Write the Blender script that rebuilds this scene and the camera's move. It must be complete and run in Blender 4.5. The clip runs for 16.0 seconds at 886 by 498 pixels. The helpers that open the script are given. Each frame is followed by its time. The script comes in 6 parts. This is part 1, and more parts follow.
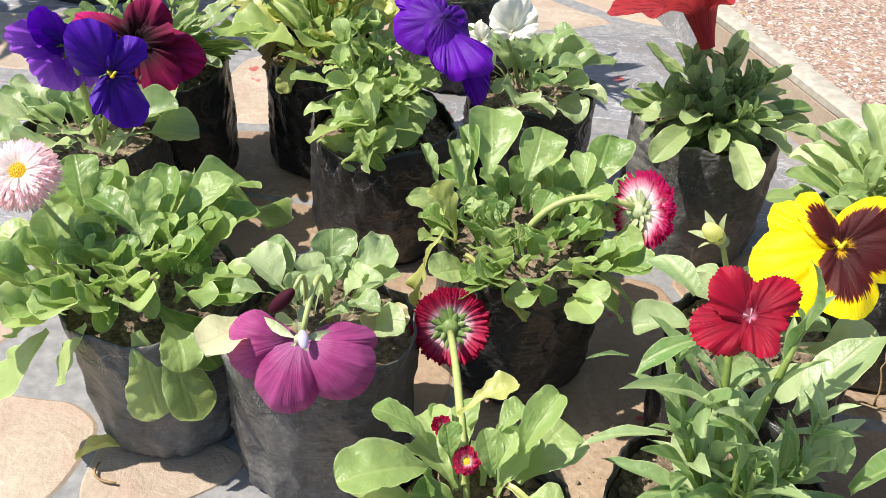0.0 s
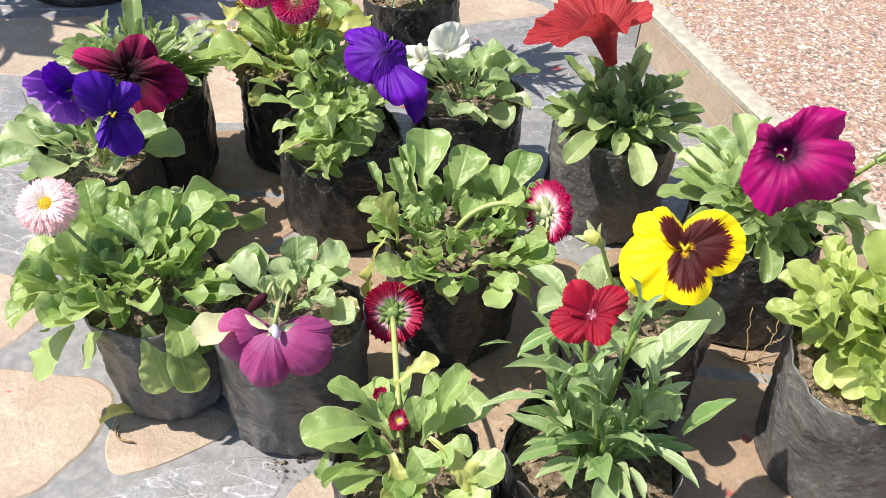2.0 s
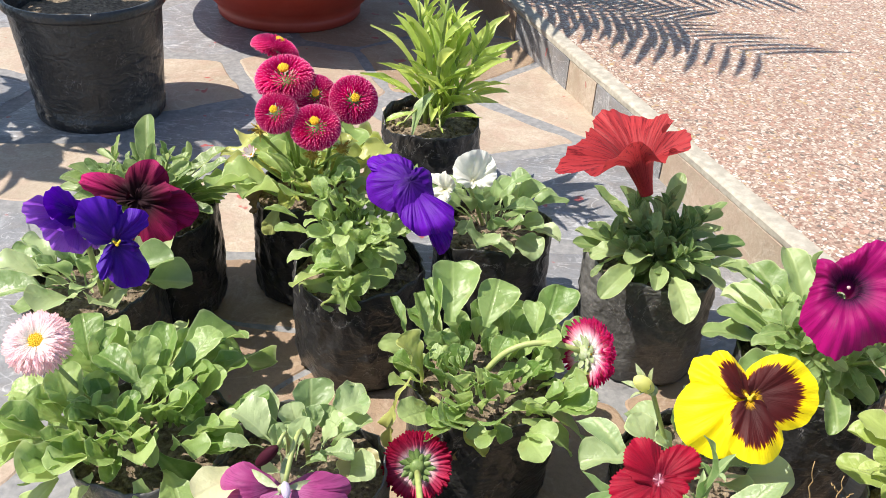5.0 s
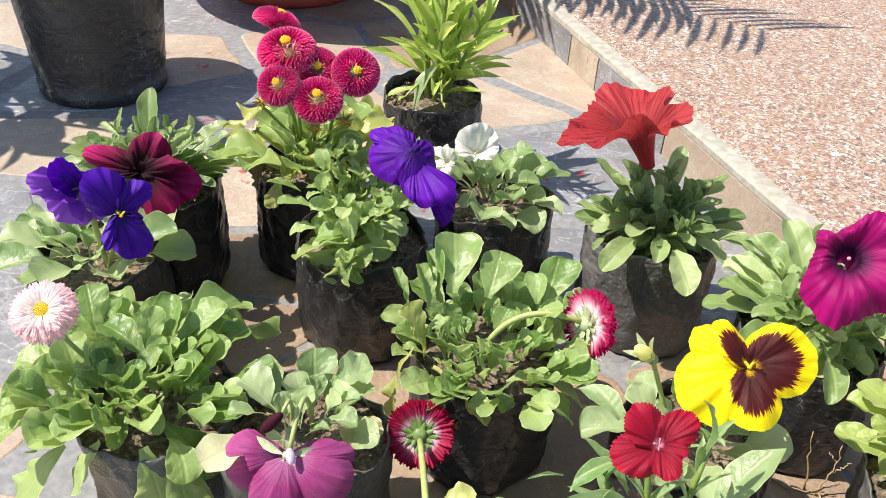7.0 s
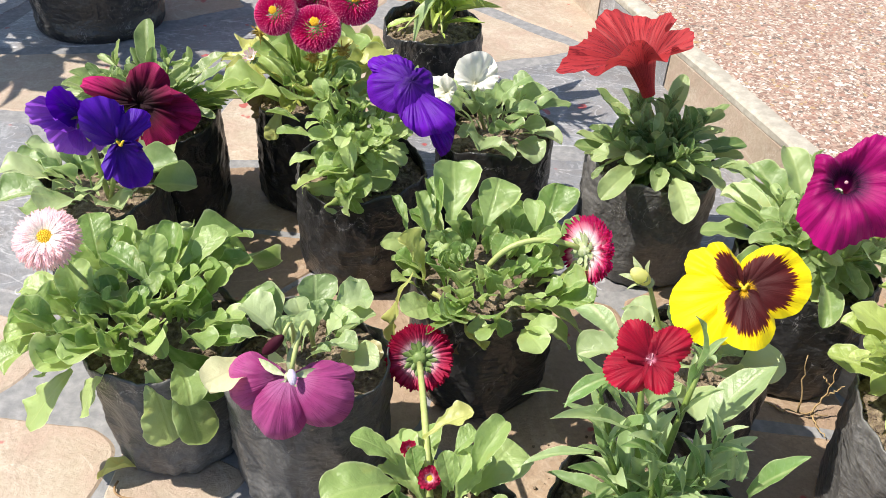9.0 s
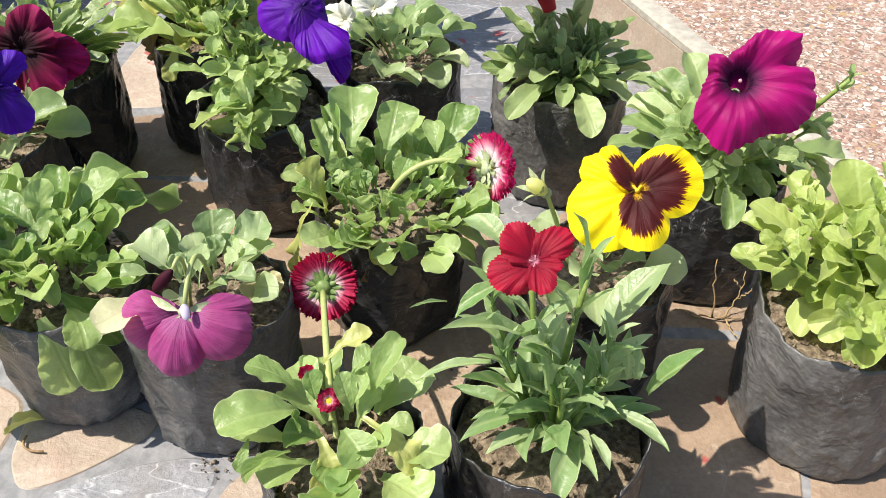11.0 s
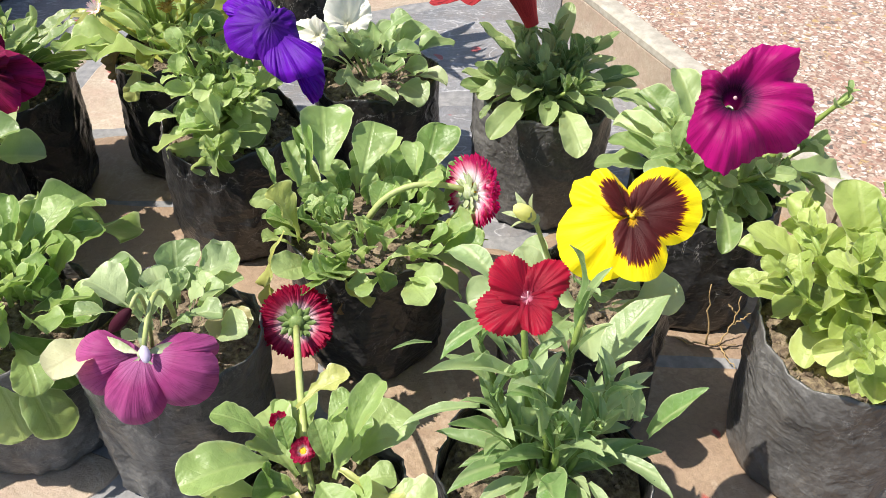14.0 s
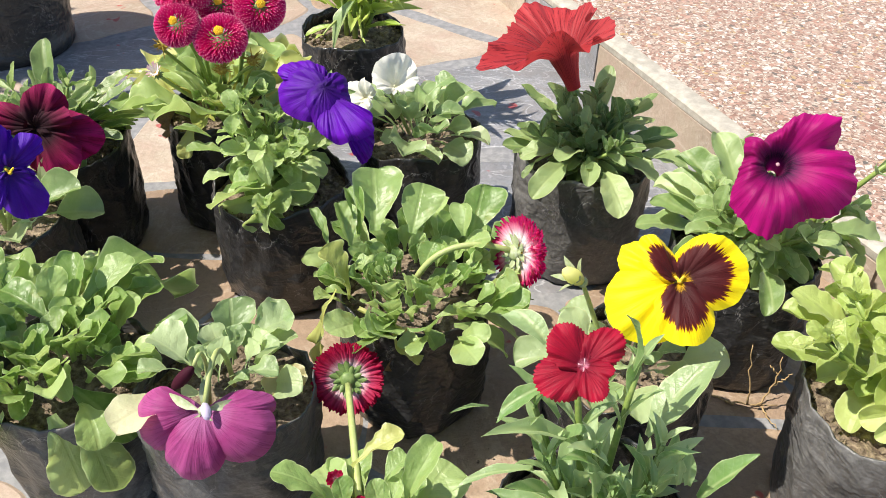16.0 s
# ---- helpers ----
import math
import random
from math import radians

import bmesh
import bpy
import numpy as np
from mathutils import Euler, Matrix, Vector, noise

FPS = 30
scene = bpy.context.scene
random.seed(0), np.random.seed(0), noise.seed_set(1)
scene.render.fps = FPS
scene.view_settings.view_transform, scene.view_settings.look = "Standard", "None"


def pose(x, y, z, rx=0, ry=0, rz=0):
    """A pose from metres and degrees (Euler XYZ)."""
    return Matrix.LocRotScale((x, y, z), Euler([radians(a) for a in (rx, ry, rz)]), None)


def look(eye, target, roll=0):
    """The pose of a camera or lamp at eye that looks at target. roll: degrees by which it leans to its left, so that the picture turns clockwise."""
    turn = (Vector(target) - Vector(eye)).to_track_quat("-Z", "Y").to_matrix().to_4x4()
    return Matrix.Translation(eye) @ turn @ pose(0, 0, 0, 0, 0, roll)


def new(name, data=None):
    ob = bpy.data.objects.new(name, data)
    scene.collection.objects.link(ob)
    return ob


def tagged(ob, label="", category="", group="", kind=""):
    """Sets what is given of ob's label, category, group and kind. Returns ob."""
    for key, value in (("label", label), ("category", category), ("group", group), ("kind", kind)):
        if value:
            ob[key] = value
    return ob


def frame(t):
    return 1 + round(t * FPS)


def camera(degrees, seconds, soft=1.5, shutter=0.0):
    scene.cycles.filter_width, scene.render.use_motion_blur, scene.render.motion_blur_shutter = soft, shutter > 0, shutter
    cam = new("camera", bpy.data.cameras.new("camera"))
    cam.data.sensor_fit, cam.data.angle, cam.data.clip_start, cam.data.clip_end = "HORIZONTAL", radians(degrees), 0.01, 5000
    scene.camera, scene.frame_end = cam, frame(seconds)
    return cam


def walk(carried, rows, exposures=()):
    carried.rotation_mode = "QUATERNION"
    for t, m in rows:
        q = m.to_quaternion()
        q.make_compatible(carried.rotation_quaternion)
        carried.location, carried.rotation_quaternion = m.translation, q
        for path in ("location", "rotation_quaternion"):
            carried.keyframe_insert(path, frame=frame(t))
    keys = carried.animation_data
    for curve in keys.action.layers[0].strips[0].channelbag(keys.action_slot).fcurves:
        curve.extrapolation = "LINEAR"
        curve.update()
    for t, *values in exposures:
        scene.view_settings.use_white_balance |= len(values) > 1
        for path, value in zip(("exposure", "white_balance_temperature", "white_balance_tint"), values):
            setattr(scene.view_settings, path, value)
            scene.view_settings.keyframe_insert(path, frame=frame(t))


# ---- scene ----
cam = camera(54.3, 16.0, 0.45)
PATH = [
    (0, (0.075, 0.063, 0.412), (0.022, 1.645, -0.81), 4.2),
    (0.5, (0.085, 0.07, 0.407), (0.034, 1.628, -0.846), 4.2),
    (1, (0.092, 0.05, 0.414), (0.054, 1.582, -0.871), 4.1),
    (1.5, (0.1, 0.024, 0.452), (0.078, 1.525, -0.869), 3.8),
    (2, (0.104, -0.005, 0.52), (0.096, 1.492, -0.806), 3.7),
    (2.5, (0.097, 0.038, 0.5), (0.1, 1.585, -0.768), 3.9),
    (3, (0.09, 0.037, 0.495), (0.082, 1.64, -0.701), 3.6),
    (3.5, (0.086, 0.034, 0.497), (0.064, 1.678, -0.642), 3.5),
    (4, (0.086, 0.044, 0.492), (0.055, 1.709, -0.616), 3.4),
    (4.2, (0.085, 0.038, 0.494), (0.053, 1.708, -0.606), 3.6),
    (6.3, (0.086, 0.043, 0.488), (0.05, 1.72, -0.602), 3.7),
    (6.5, (0.084, 0.028, 0.495), (0.052, 1.698, -0.605), 3.7),
    (7, (0.085, 0.034, 0.489), (0.051, 1.683, -0.642), 3.7),
    (7.5, (0.083, 0.033, 0.487), (0.048, 1.662, -0.672), 3.5),
    (8, (0.084, 0.032, 0.487), (0.054, 1.644, -0.697), 3.7),
    (8.5, (0.086, 0.036, 0.483), (0.055, 1.631, -0.723), 3.7),
    (9, (0.09, 0.025, 0.483), (0.054, 1.596, -0.755), 3.3),
    (9.5, (0.108, 0.041, 0.464), (0.076, 1.57, -0.825), 2.3),
    (9.7, (0.11, 0.029, 0.465), (0.083, 1.537, -0.848), 2.0),
    (11.8, (0.134, 0.02, 0.463), (0.27, 1.519, -0.855), 2.8),
    (12, (0.134, 0.032, 0.458), (0.283, 1.541, -0.845), 3.1),
    (12.5, (0.128, 0.028, 0.462), (0.282, 1.56, -0.814), 3.2),
    (13, (0.127, 0.035, 0.458), (0.271, 1.571, -0.815), 3.0),
    (13.5, (0.124, 0.037, 0.457), (0.26, 1.566, -0.826), 2.8),
    (14, (0.125, 0.052, 0.449), (0.245, 1.574, -0.843), 2.4),
    (14.5, (0.122, 0.033, 0.458), (0.224, 1.566, -0.823), 2.0),
    (15, (0.12, 0.049, 0.454), (0.212, 1.598, -0.808), 2.0),
    (15.5, (0.113, 0.035, 0.466), (0.192, 1.602, -0.775), 2.0),
    (16, (0.108, 0.049, 0.465), (0.179, 1.635, -0.751), 1.8),
]
walk(cam, [(t, look(eye, target, roll)) for t, eye, target, roll in PATH])

# ---- light ----
SUN_ELEV, SUN_TO = 56.0, 7.0          # elevation; heading in which the shadows fall, from +x
world = bpy.data.worlds.new("sky")
scene.world = world
world.use_nodes = True
wt = world.node_tree
sky = wt.nodes.new("ShaderNodeTexSky")
sky.sky_type, sky.sun_disc = "NISHITA", False
sky.sun_elevation, sky.sun_rotation = radians(SUN_ELEV), radians(270 - SUN_TO)
wt.links.new(sky.outputs[0], wt.nodes["Background"].inputs[0])
wt.nodes["Background"].inputs[1].default_value = 0.11
sun = new("sun", bpy.data.lights.new("sun", "SUN"))
sun.data.energy, sun.data.angle, sun.data.color = 5.0, radians(0.55), (1.0, 0.925, 0.83)
_ce = math.cos(radians(SUN_ELEV))
_d = Vector((_ce * math.cos(radians(SUN_TO)), _ce * math.sin(radians(SUN_TO)), -math.sin(radians(SUN_ELEV))))
sun.matrix_world = look(-_d * 5, (0, 0, 0))
scene.view_settings.exposure = 0.72


# ---- building helpers ----
def make_mesh(name, verts, faces, mats, smooth=True, face_mats=None):
    me = bpy.data.meshes.new(name)
    me.from_pydata([tuple(v) for v in verts], [], faces)
    for m in (mats if isinstance(mats, (list, tuple)) else [mats]):
        me.materials.append(m)
    if face_mats is not None:
        me.polygons.foreach_set("material_index", face_mats)
    me.polygons.foreach_set("use_smooth", [smooth] * len(me.polygons))
    me.update()
    return me


def part(name, me, parent, m=None, label=""):
    ob = new(name, me)
    ob.parent = parent
    if m is not None:
        ob.matrix_basis = m
    return tagged(ob, label)


def thing(name, label, category, at=(0, 0, 0), group="", kind=""):
    ob = new(name)
    ob.empty_display_size = 0.02
    ob.location = at
    return tagged(ob, label, category, group, kind)


def join(*pieces):
    """Joins (verts, faces) pieces into one (verts, faces)."""
    V, F = [], []
    for v, f in pieces:
        n = len(V)
        V += [tuple(p) for p in v]
        F += [tuple(i + n for i in q) for q in f]
    return V, F


def moved(piece, m):
    return [m @ Vector(p) for p in piece[0]], piece[1]


def tube(points, radii, seg=8, cap=True):
    """A round tube along points."""
    pts = [Vector(p) for p in points]
    V, F = [], []
    n = len(pts)
    side = None
    for i, p in enumerate(pts):
        d = (pts[min(i + 1, n - 1)] - pts[max(i - 1, 0)]).normalized()
        if side is None:
            side = d.orthogonal().normalized()
        side = (side - d * side.dot(d)).normalized()
        other = d.cross(side)
        r = radii[i] if hasattr(radii, "__len__") else radii
        for k in range(seg):
            a = 2 * math.pi * k / seg
            V.append(p + (side * math.cos(a) + other * math.sin(a)) * r)
    for i in range(n - 1):
        for k in range(seg):
            F.append((i * seg + k, i * seg + (k + 1) % seg, (i + 1) * seg + (k + 1) % seg, (i + 1) * seg + k))
    if cap:
        F.append(tuple(range(seg))[::-1])
        F.append(tuple((n - 1) * seg + k for k in range(seg)))
    return V, F


def bezier(a, b, c, n=10):
    a, b, c = Vector(a), Vector(b), Vector(c)
    return [a * (1 - t) ** 2 + b * 2 * t * (1 - t) + c * t * t for t in (i / n for i in range(n + 1))]


def revolve(profile, seg=32, wobble=None):
    """A surface of revolution of (r, z) rows; wobble(r, z, angle) gives the vertex."""
    V, F = [], []
    for r, z in profile:
        for k in range(seg):
            a = 2 * math.pi * k / seg
            V.append(wobble(r, z, a) if wobble else (r * math.cos(a), r * math.sin(a), z))
    for i in range(len(profile) - 1):
        for k in range(seg):
            F.append((i * seg + k, i * seg + (k + 1) % seg, (i + 1) * seg + (k + 1) % seg, (i + 1) * seg + k))
    return V, F


def frame_at(at, out, up=(0, 0, 1), size=1.0):
    """A pose whose z axis points along out and whose y axis is nearest to up."""
    z = Vector(out).normalized()
    y = Vector(up) - z * Vector(up).dot(z)
    y.normalize()
    x = y.cross(z)
    m = Matrix((x, y, z)).transposed().to_4x4()
    return Matrix.Translation(at) @ m @ Matrix.Scale(size, 4)


# ---- materials ----
def material(name):
    m = bpy.data.materials.new(name)
    m.use_nodes = True
    nt = m.node_tree
    return m, nt, nt.nodes["Principled BSDF"]


def node(nt, kind, **values):
    n = nt.nodes.new(kind)
    for k, v in values.items():
        key = int(k[1:]) if k[0] == "i" and k[1:].isdigit() else None
        if key is not None:
            n.inputs[key].default_value = v
        elif k in n.inputs:
            n.inputs[k].default_value = v
    return n


def ramp(nt, fac, stops, mode="LINEAR"):
    r = nt.nodes.new("ShaderNodeValToRGB")
    r.color_ramp.interpolation = mode
    el = r.color_ramp.elements
    while len(el) < len(stops):
        el.new(0.5)
    for e, (p, c) in zip(el, stops):
        e.position, e.color = p, (*c, 1) if len(c) == 3 else c
    nt.links.new(fac, r.inputs[0])
    return r.outputs[0]


def mix(nt, fac, a, b, mode="MIX"):
    n = nt.nodes.new("ShaderNodeMix")
    n.data_type, n.blend_type = "RGBA", mode
    for sock, v in ((n.inputs[0], fac), (n.inputs[6], a), (n.inputs[7], b)):
        if isinstance(v, (int, float)):
            sock.default_value = v
        elif isinstance(v, tuple):
            sock.default_value = (*v, 1)
        else:
            nt.links.new(v, sock)
    return n.outputs[2]


def math_node(nt, op, a, b=0.0, clamp=False):
    n = nt.nodes.new("ShaderNodeMath")
    n.operation, n.use_clamp = op, clamp
    for sock, v in ((n.inputs[0], a), (n.inputs[1], b)):
        if isinstance(v, (int, float)):
            sock.default_value = v
        else:
            nt.links.new(v, sock)
    return n.outputs[0]


def coords(nt, scale=(1, 1, 1)):
    tc = nt.nodes.new("ShaderNodeTexCoord")
    mp = nt.nodes.new("ShaderNodeMapping")
    mp.inputs["Scale"].default_value = scale
    nt.links.new(tc.outputs["Object"], mp.inputs[0])
    return mp.outputs[0]


def noise_tex(nt, vec, scale, detail=4.0, rough=0.6, distort=0.0):
    n = node(nt, "ShaderNodeTexNoise", Scale=scale, Detail=detail, Roughness=rough, Distortion=distort)
    nt.links.new(vec, n.inputs["Vector"])
    return n.outputs["Fac"]


def bump(nt, bsdf, height, strength, distance):
    b = node(nt, "ShaderNodeBump", Strength=strength, Distance=distance)
    nt.links.new(height, b.inputs["Height"])
    nt.links.new(b.outputs[0], bsdf.inputs["Normal"])
    return b


def thin_look(nt, bsdf, color, share, gain=1.0, hue=0.5):
    """Lets light through a leaf or a petal."""
    tr = nt.nodes.new("ShaderNodeBsdfTranslucent")
    if gain != 1.0:
        hs = node(nt, "ShaderNodeHueSaturation", Value=gain, Saturation=1.03, Hue=hue)
        nt.links.new(color, hs.inputs["Color"])
        color = hs.outputs[0]
    nt.links.new(color, tr.inputs[0])
    ms = nt.nodes.new("ShaderNodeMixShader")
    ms.inputs[0].default_value = share
    nt.links.new(bsdf.outputs[0], ms.inputs[1])
    nt.links.new(tr.outputs[0], ms.inputs[2])
    nt.links.new(ms.outputs[0], nt.nodes["Material Output"].inputs[0])


def leaf_material(name, deep, light, yellow=(0.35, 0.33, 0.06), vein=0.45, rough=0.40, hair=0.0):
    m, nt, b = material(name)
    vec = coords(nt)
    sep = nt.nodes.new("ShaderNodeSeparateXYZ")
    nt.links.new(vec, sep.inputs[0])
    info = nt.nodes.new("ShaderNodeObjectInfo")
    tone = mix(nt, info.outputs["Random"], deep, light)
    patches = noise_tex(nt, vec, 4.0, 3.0)
    tone = mix(nt, math_node(nt, "MULTIPLY", ramp(nt, patches, [(0.45, (0, 0, 0)), (0.75, (1, 1, 1))]), 0.35), tone, light)
    old = math_node(nt, "MULTIPLY", ramp(nt, noise_tex(nt, vec, 2.3, 4.0), [(0.62, (0, 0, 0)), (0.8, (1, 1, 1))]), 0.6)
    tone = mix(nt, old, tone, yellow)
    # midrib and side veins in the leaf's own coordinates
    ax = math_node(nt, "ABSOLUTE", sep.outputs["X"])
    rib = ramp(nt, ax, [(0.0, (1, 1, 1)), (0.014, (0.8, 0.8, 0.8)), (0.03, (0, 0, 0))])
    slant = math_node(nt, "SUBTRACT", sep.outputs["Y"], math_node(nt, "MULTIPLY", ax, 0.9))
    wob = math_node(nt, "ADD", slant, math_node(nt, "MULTIPLY", patches, 0.08))
    saw = math_node(nt, "FRACT", math_node(nt, "MULTIPLY", wob, 8.0))
    side = ramp(nt, saw, [(0.0, (0.5, 0.5, 0.5)), (0.08, (0, 0, 0)), (0.92, (0, 0, 0)), (1.0, (0.5, 0.5, 0.5))])
    veins = math_node(nt, "MAXIMUM", rib, math_node(nt, "MULTIPLY", side, 0.3))
    pale = mix(nt, 0.5, light, (0.42, 0.5, 0.2))
    tone = mix(nt, math_node(nt, "MULTIPLY", veins, vein), tone, pale)
    fleck = ramp(nt, noise_tex(nt, vec, 60.0, 2.0), [(0.66, (0, 0, 0)), (0.74, (1, 1, 1))])
    tone = mix(nt, math_node(nt, "MULTIPLY", fleck, 0.18), tone, (0.5, 0.52, 0.4))
    margin = nt.nodes.new("ShaderNodeAttribute")
    margin.attribute_name = "rim"
    tone = mix(nt, math_node(nt, "MULTIPLY", ramp(nt, margin.outputs["Fac"], [(0.45, (0, 0, 0)), (1.0, (1, 1, 1))]), 0.6), tone, (0.60, 0.66, 0.36))
    nt.links.new(tone, b.inputs["Base Color"])
    gloss = noise_tex(nt, vec, 5.0, 4.0)
    nt.links.new(math_node(nt, "ADD", math_node(nt, "MULTIPLY", gloss, 0.34), rough - 0.17), b.inputs["Roughness"])
    b.inputs["Specular IOR Level"].default_value = 0.62
    if hair:
        b.inputs["Sheen Weight"].default_value = hair
        b.inputs["Sheen Roughness"].default_value = 0.4
    # the blade is quilted between its veins
    fine = noise_tex(nt, vec, 11.0, 4.0, 0.55, 0.4)
    quilt = ramp(nt, math_node(nt, "ABSOLUTE", math_node(nt, "SUBTRACT", saw, 0.5)), [(0.0, (1, 1, 1)), (0.5, (0, 0, 0))])
    h = math_node(nt, "ADD", math_node(nt, "MULTIPLY", fine, 1.1), math_node(nt, "MULTIPLY", quilt, 0.16))
    h = math_node(nt, "SUBTRACT", h, math_node(nt, "MULTIPLY", veins, 0.5))
    bump(nt, b, h, 0.6, 0.0010)
    thin_look(nt, b, tone, 0.40, 1.55, 0.486)
    return m


def petal_material(name, stops, streak=(0.0, 0.0, 0.0), streaks=0.0, rough=0.55, share=0.3, edge_noise=0.25, sheen=0.04, gain=1.3, by_rim=False):
    """Colour runs from the petal's base (0) to its rim (1); dark veins fan out from the base."""
    m, nt, b = material(name)
    vec = coords(nt)
    sep = nt.nodes.new("ShaderNodeSeparateXYZ")
    nt.links.new(vec, sep.inputs[0])
    ln = nt.nodes.new("ShaderNodeVectorMath")
    ln.operation = "LENGTH"
    nt.links.new(vec, ln.inputs[0])
    ang = math_node(nt, "ARCTAN2", sep.outputs["X"], sep.outputs["Y"])
    comb = nt.nodes.new("ShaderNodeCombineXYZ")
    nt.links.new(math_node(nt, "MULTIPLY", ang, 14.0), comb.inputs[0])
    nt.links.new(math_node(nt, "MULTIPLY", ln.outputs["Value"], 1.2), comb.inputs[1])
    fan = noise_tex(nt, comb.outputs[0], 2.0, 3.0)
    run = ln.outputs["Value"]
    if by_rim:
        reach = nt.nodes.new("ShaderNodeAttribute")
        reach.attribute_name = "reach"
        run = reach.outputs["Fac"]
    pos = math_node(nt, "ADD", run, math_node(nt, "MULTIPLY", math_node(nt, "SUBTRACT", fan, 0.5), edge_noise))
    tone = ramp(nt, pos, stops)
    if streaks:
        line = ramp(nt, fan, [(0.52, (0, 0, 0)), (0.6, (1, 1, 1)), (0.68, (0, 0, 0))])
        tone = mix(nt, math_node(nt, "MULTIPLY", line, streaks), tone, streak)
    soft = noise_tex(nt, vec, 3.0, 3.0)
    hs = nt.nodes.new("ShaderNodeHueSaturation")
    nt.links.new(tone, hs.inputs["Color"])
    nt.links.new(math_node(nt, "ADD", math_node(nt, "MULTIPLY", soft, 0.5), 0.75), hs.inputs["Value"])
    tone = hs.outputs[0]
    nt.links.new(tone, b.inputs["Base Color"])
    b.inputs["Roughness"].default_value = rough
    b.inputs["Specular IOR Level"].default_value = 0.25
    b.inputs["Sheen Weight"].default_value = sheen
    bump(nt, b, math_node(nt, "ADD", fan, math_node(nt, "MULTIPLY", noise_tex(nt, vec, 30.0, 2.0), 0.3)), 0.45, 0.0009)
    thin_look(nt, b, tone, share, gain)
    return m


def plain_material(name, a, c, scale=60.0, rough=0.6, bumps=0.3, dist=0.002, metal=0.0, detail=5.0):
    m, nt, b = material(name)
    vec = coords(nt)
    n1 = noise_tex(nt, vec, scale, detail)
    n2 = noise_tex(nt, vec, scale * 0.13, 3.0)
    tone = mix(nt, math_node(nt, "MULTIPLY", math_node(nt, "ADD", n1, n2), 0.5), a, c)
    tone = mix(nt, ramp(nt, n1, [(0.35, (0, 0, 0)), (0.65, (1, 1, 1))]), a, tone)
    nt.links.new(tone, b.inputs["Base Color"])
    b.inputs["Roughness"].default_value = rough
    b.inputs["Metallic"].default_value = metal
    bump(nt, b, n1, bumps, dist)
    return m


def film_material(name, dust, crease=(60.0, 60.0, 14.0)):
    """Black polythene film: glossy, creased, dusty in patches."""
    m, nt, b = material(name)
    vec = coords(nt)
    cr = coords(nt, crease)
    fold = noise_tex(nt, cr, 1.0, 3.0, 0.55, 0.6)
    ring = noise_tex(nt, coords(nt, (22.0, 22.0, 90.0)), 1.0, 2.0, 0.5, 0.8)
    patch = noise_tex(nt, vec, 15.0, 5.0, 0.6)
    grit = noise_tex(nt, vec, 240.0, 3.0, 0.7)
    film = math_node(nt, "MULTIPLY", ramp(nt, patch, [(0.25, (0.15, 0.15, 0.15)), (0.7, (1, 1, 1))]), ramp(nt, grit, [(0.3, (0.55, 0.55, 0.55)), (0.7, (1, 1, 1))]))
    rub = ramp(nt, fold, [(0.60, (0, 0, 0)), (0.72, (1, 1, 1))])
    dusty = math_node(nt, "MULTIPLY", math_node(nt, "MAXIMUM", film, math_node(nt, "MULTIPLY", rub, 0.25)), dust, True)
    tone = mix(nt, dusty, (0.010, 0.010, 0.011), (0.25, 0.245, 0.235))
    smear = ramp(nt, noise_tex(nt, vec, 38.0, 6.0, 0.75), [(0.62, (0, 0, 0)), (0.72, (1, 1, 1))])
    tone = mix(nt, math_node(nt, "MULTIPLY", smear, 0.22), tone, (0.22, 0.18, 0.13))
    speck = ramp(nt, noise_tex(nt, vec, 130.0, 2.0), [(0.74, (0, 0, 0)), (0.78, (1, 1, 1))])
    tone = mix(nt, math_node(nt, "MULTIPLY", speck, 0.4), tone, (0.33, 0.28, 0.2))
    # pale scuffs along old folds
    scuff = ramp(nt, math_node(nt, "ABSOLUTE", math_node(nt, "SUBTRACT", noise_tex(nt, coords(nt, (38.0, 38.0, 26.0)), 1.0, 5.0, 0.6, 1.6), 0.5)), [(0.0, (1, 1, 1)), (0.012, (0, 0, 0))])
    where = ramp(nt, noise_tex(nt, vec, 24.0, 3.0), [(0.5, (0, 0, 0)), (0.62, (1, 1, 1))])
    tone = mix(nt, math_node(nt, "MULTIPLY", math_node(nt, "MULTIPLY", scuff, where), 0.42), tone, (0.42, 0.41, 0.40))
    nt.links.new(tone, b.inputs["Base Color"])
    rgh = math_node(nt, "ADD", math_node(nt, "MULTIPLY", dusty, 0.36), 0.30)
    nt.links.new(rgh, b.inputs["Roughness"])
    b.inputs["Specular IOR Level"].default_value = 0.5
    ridge = math_node(nt, "ABSOLUTE", math_node(nt, "SUBTRACT", noise_tex(nt, coords(nt, (26.0, 26.0, 34.0)), 1.0, 3.0, 0.5, 0.8), 0.5))
    dents = noise_tex(nt, vec, 75.0, 4.0, 0.55)
    h = math_node(nt, "ADD", math_node(nt, "MULTIPLY", ramp(nt, ring, [(0.52, (0, 0, 0)), (0.60, (1, 1, 1)), (0.66, (0.1, 0.1, 0.1))]), 0.03), math_node(nt, "MULTIPLY", dents, 0.5))
    h = math_node(nt, "SUBTRACT", h, math_node(nt, "MULTIPLY", ridge, 1.1))
    bump(nt, b, h, 0.85, 0.006)
    return m


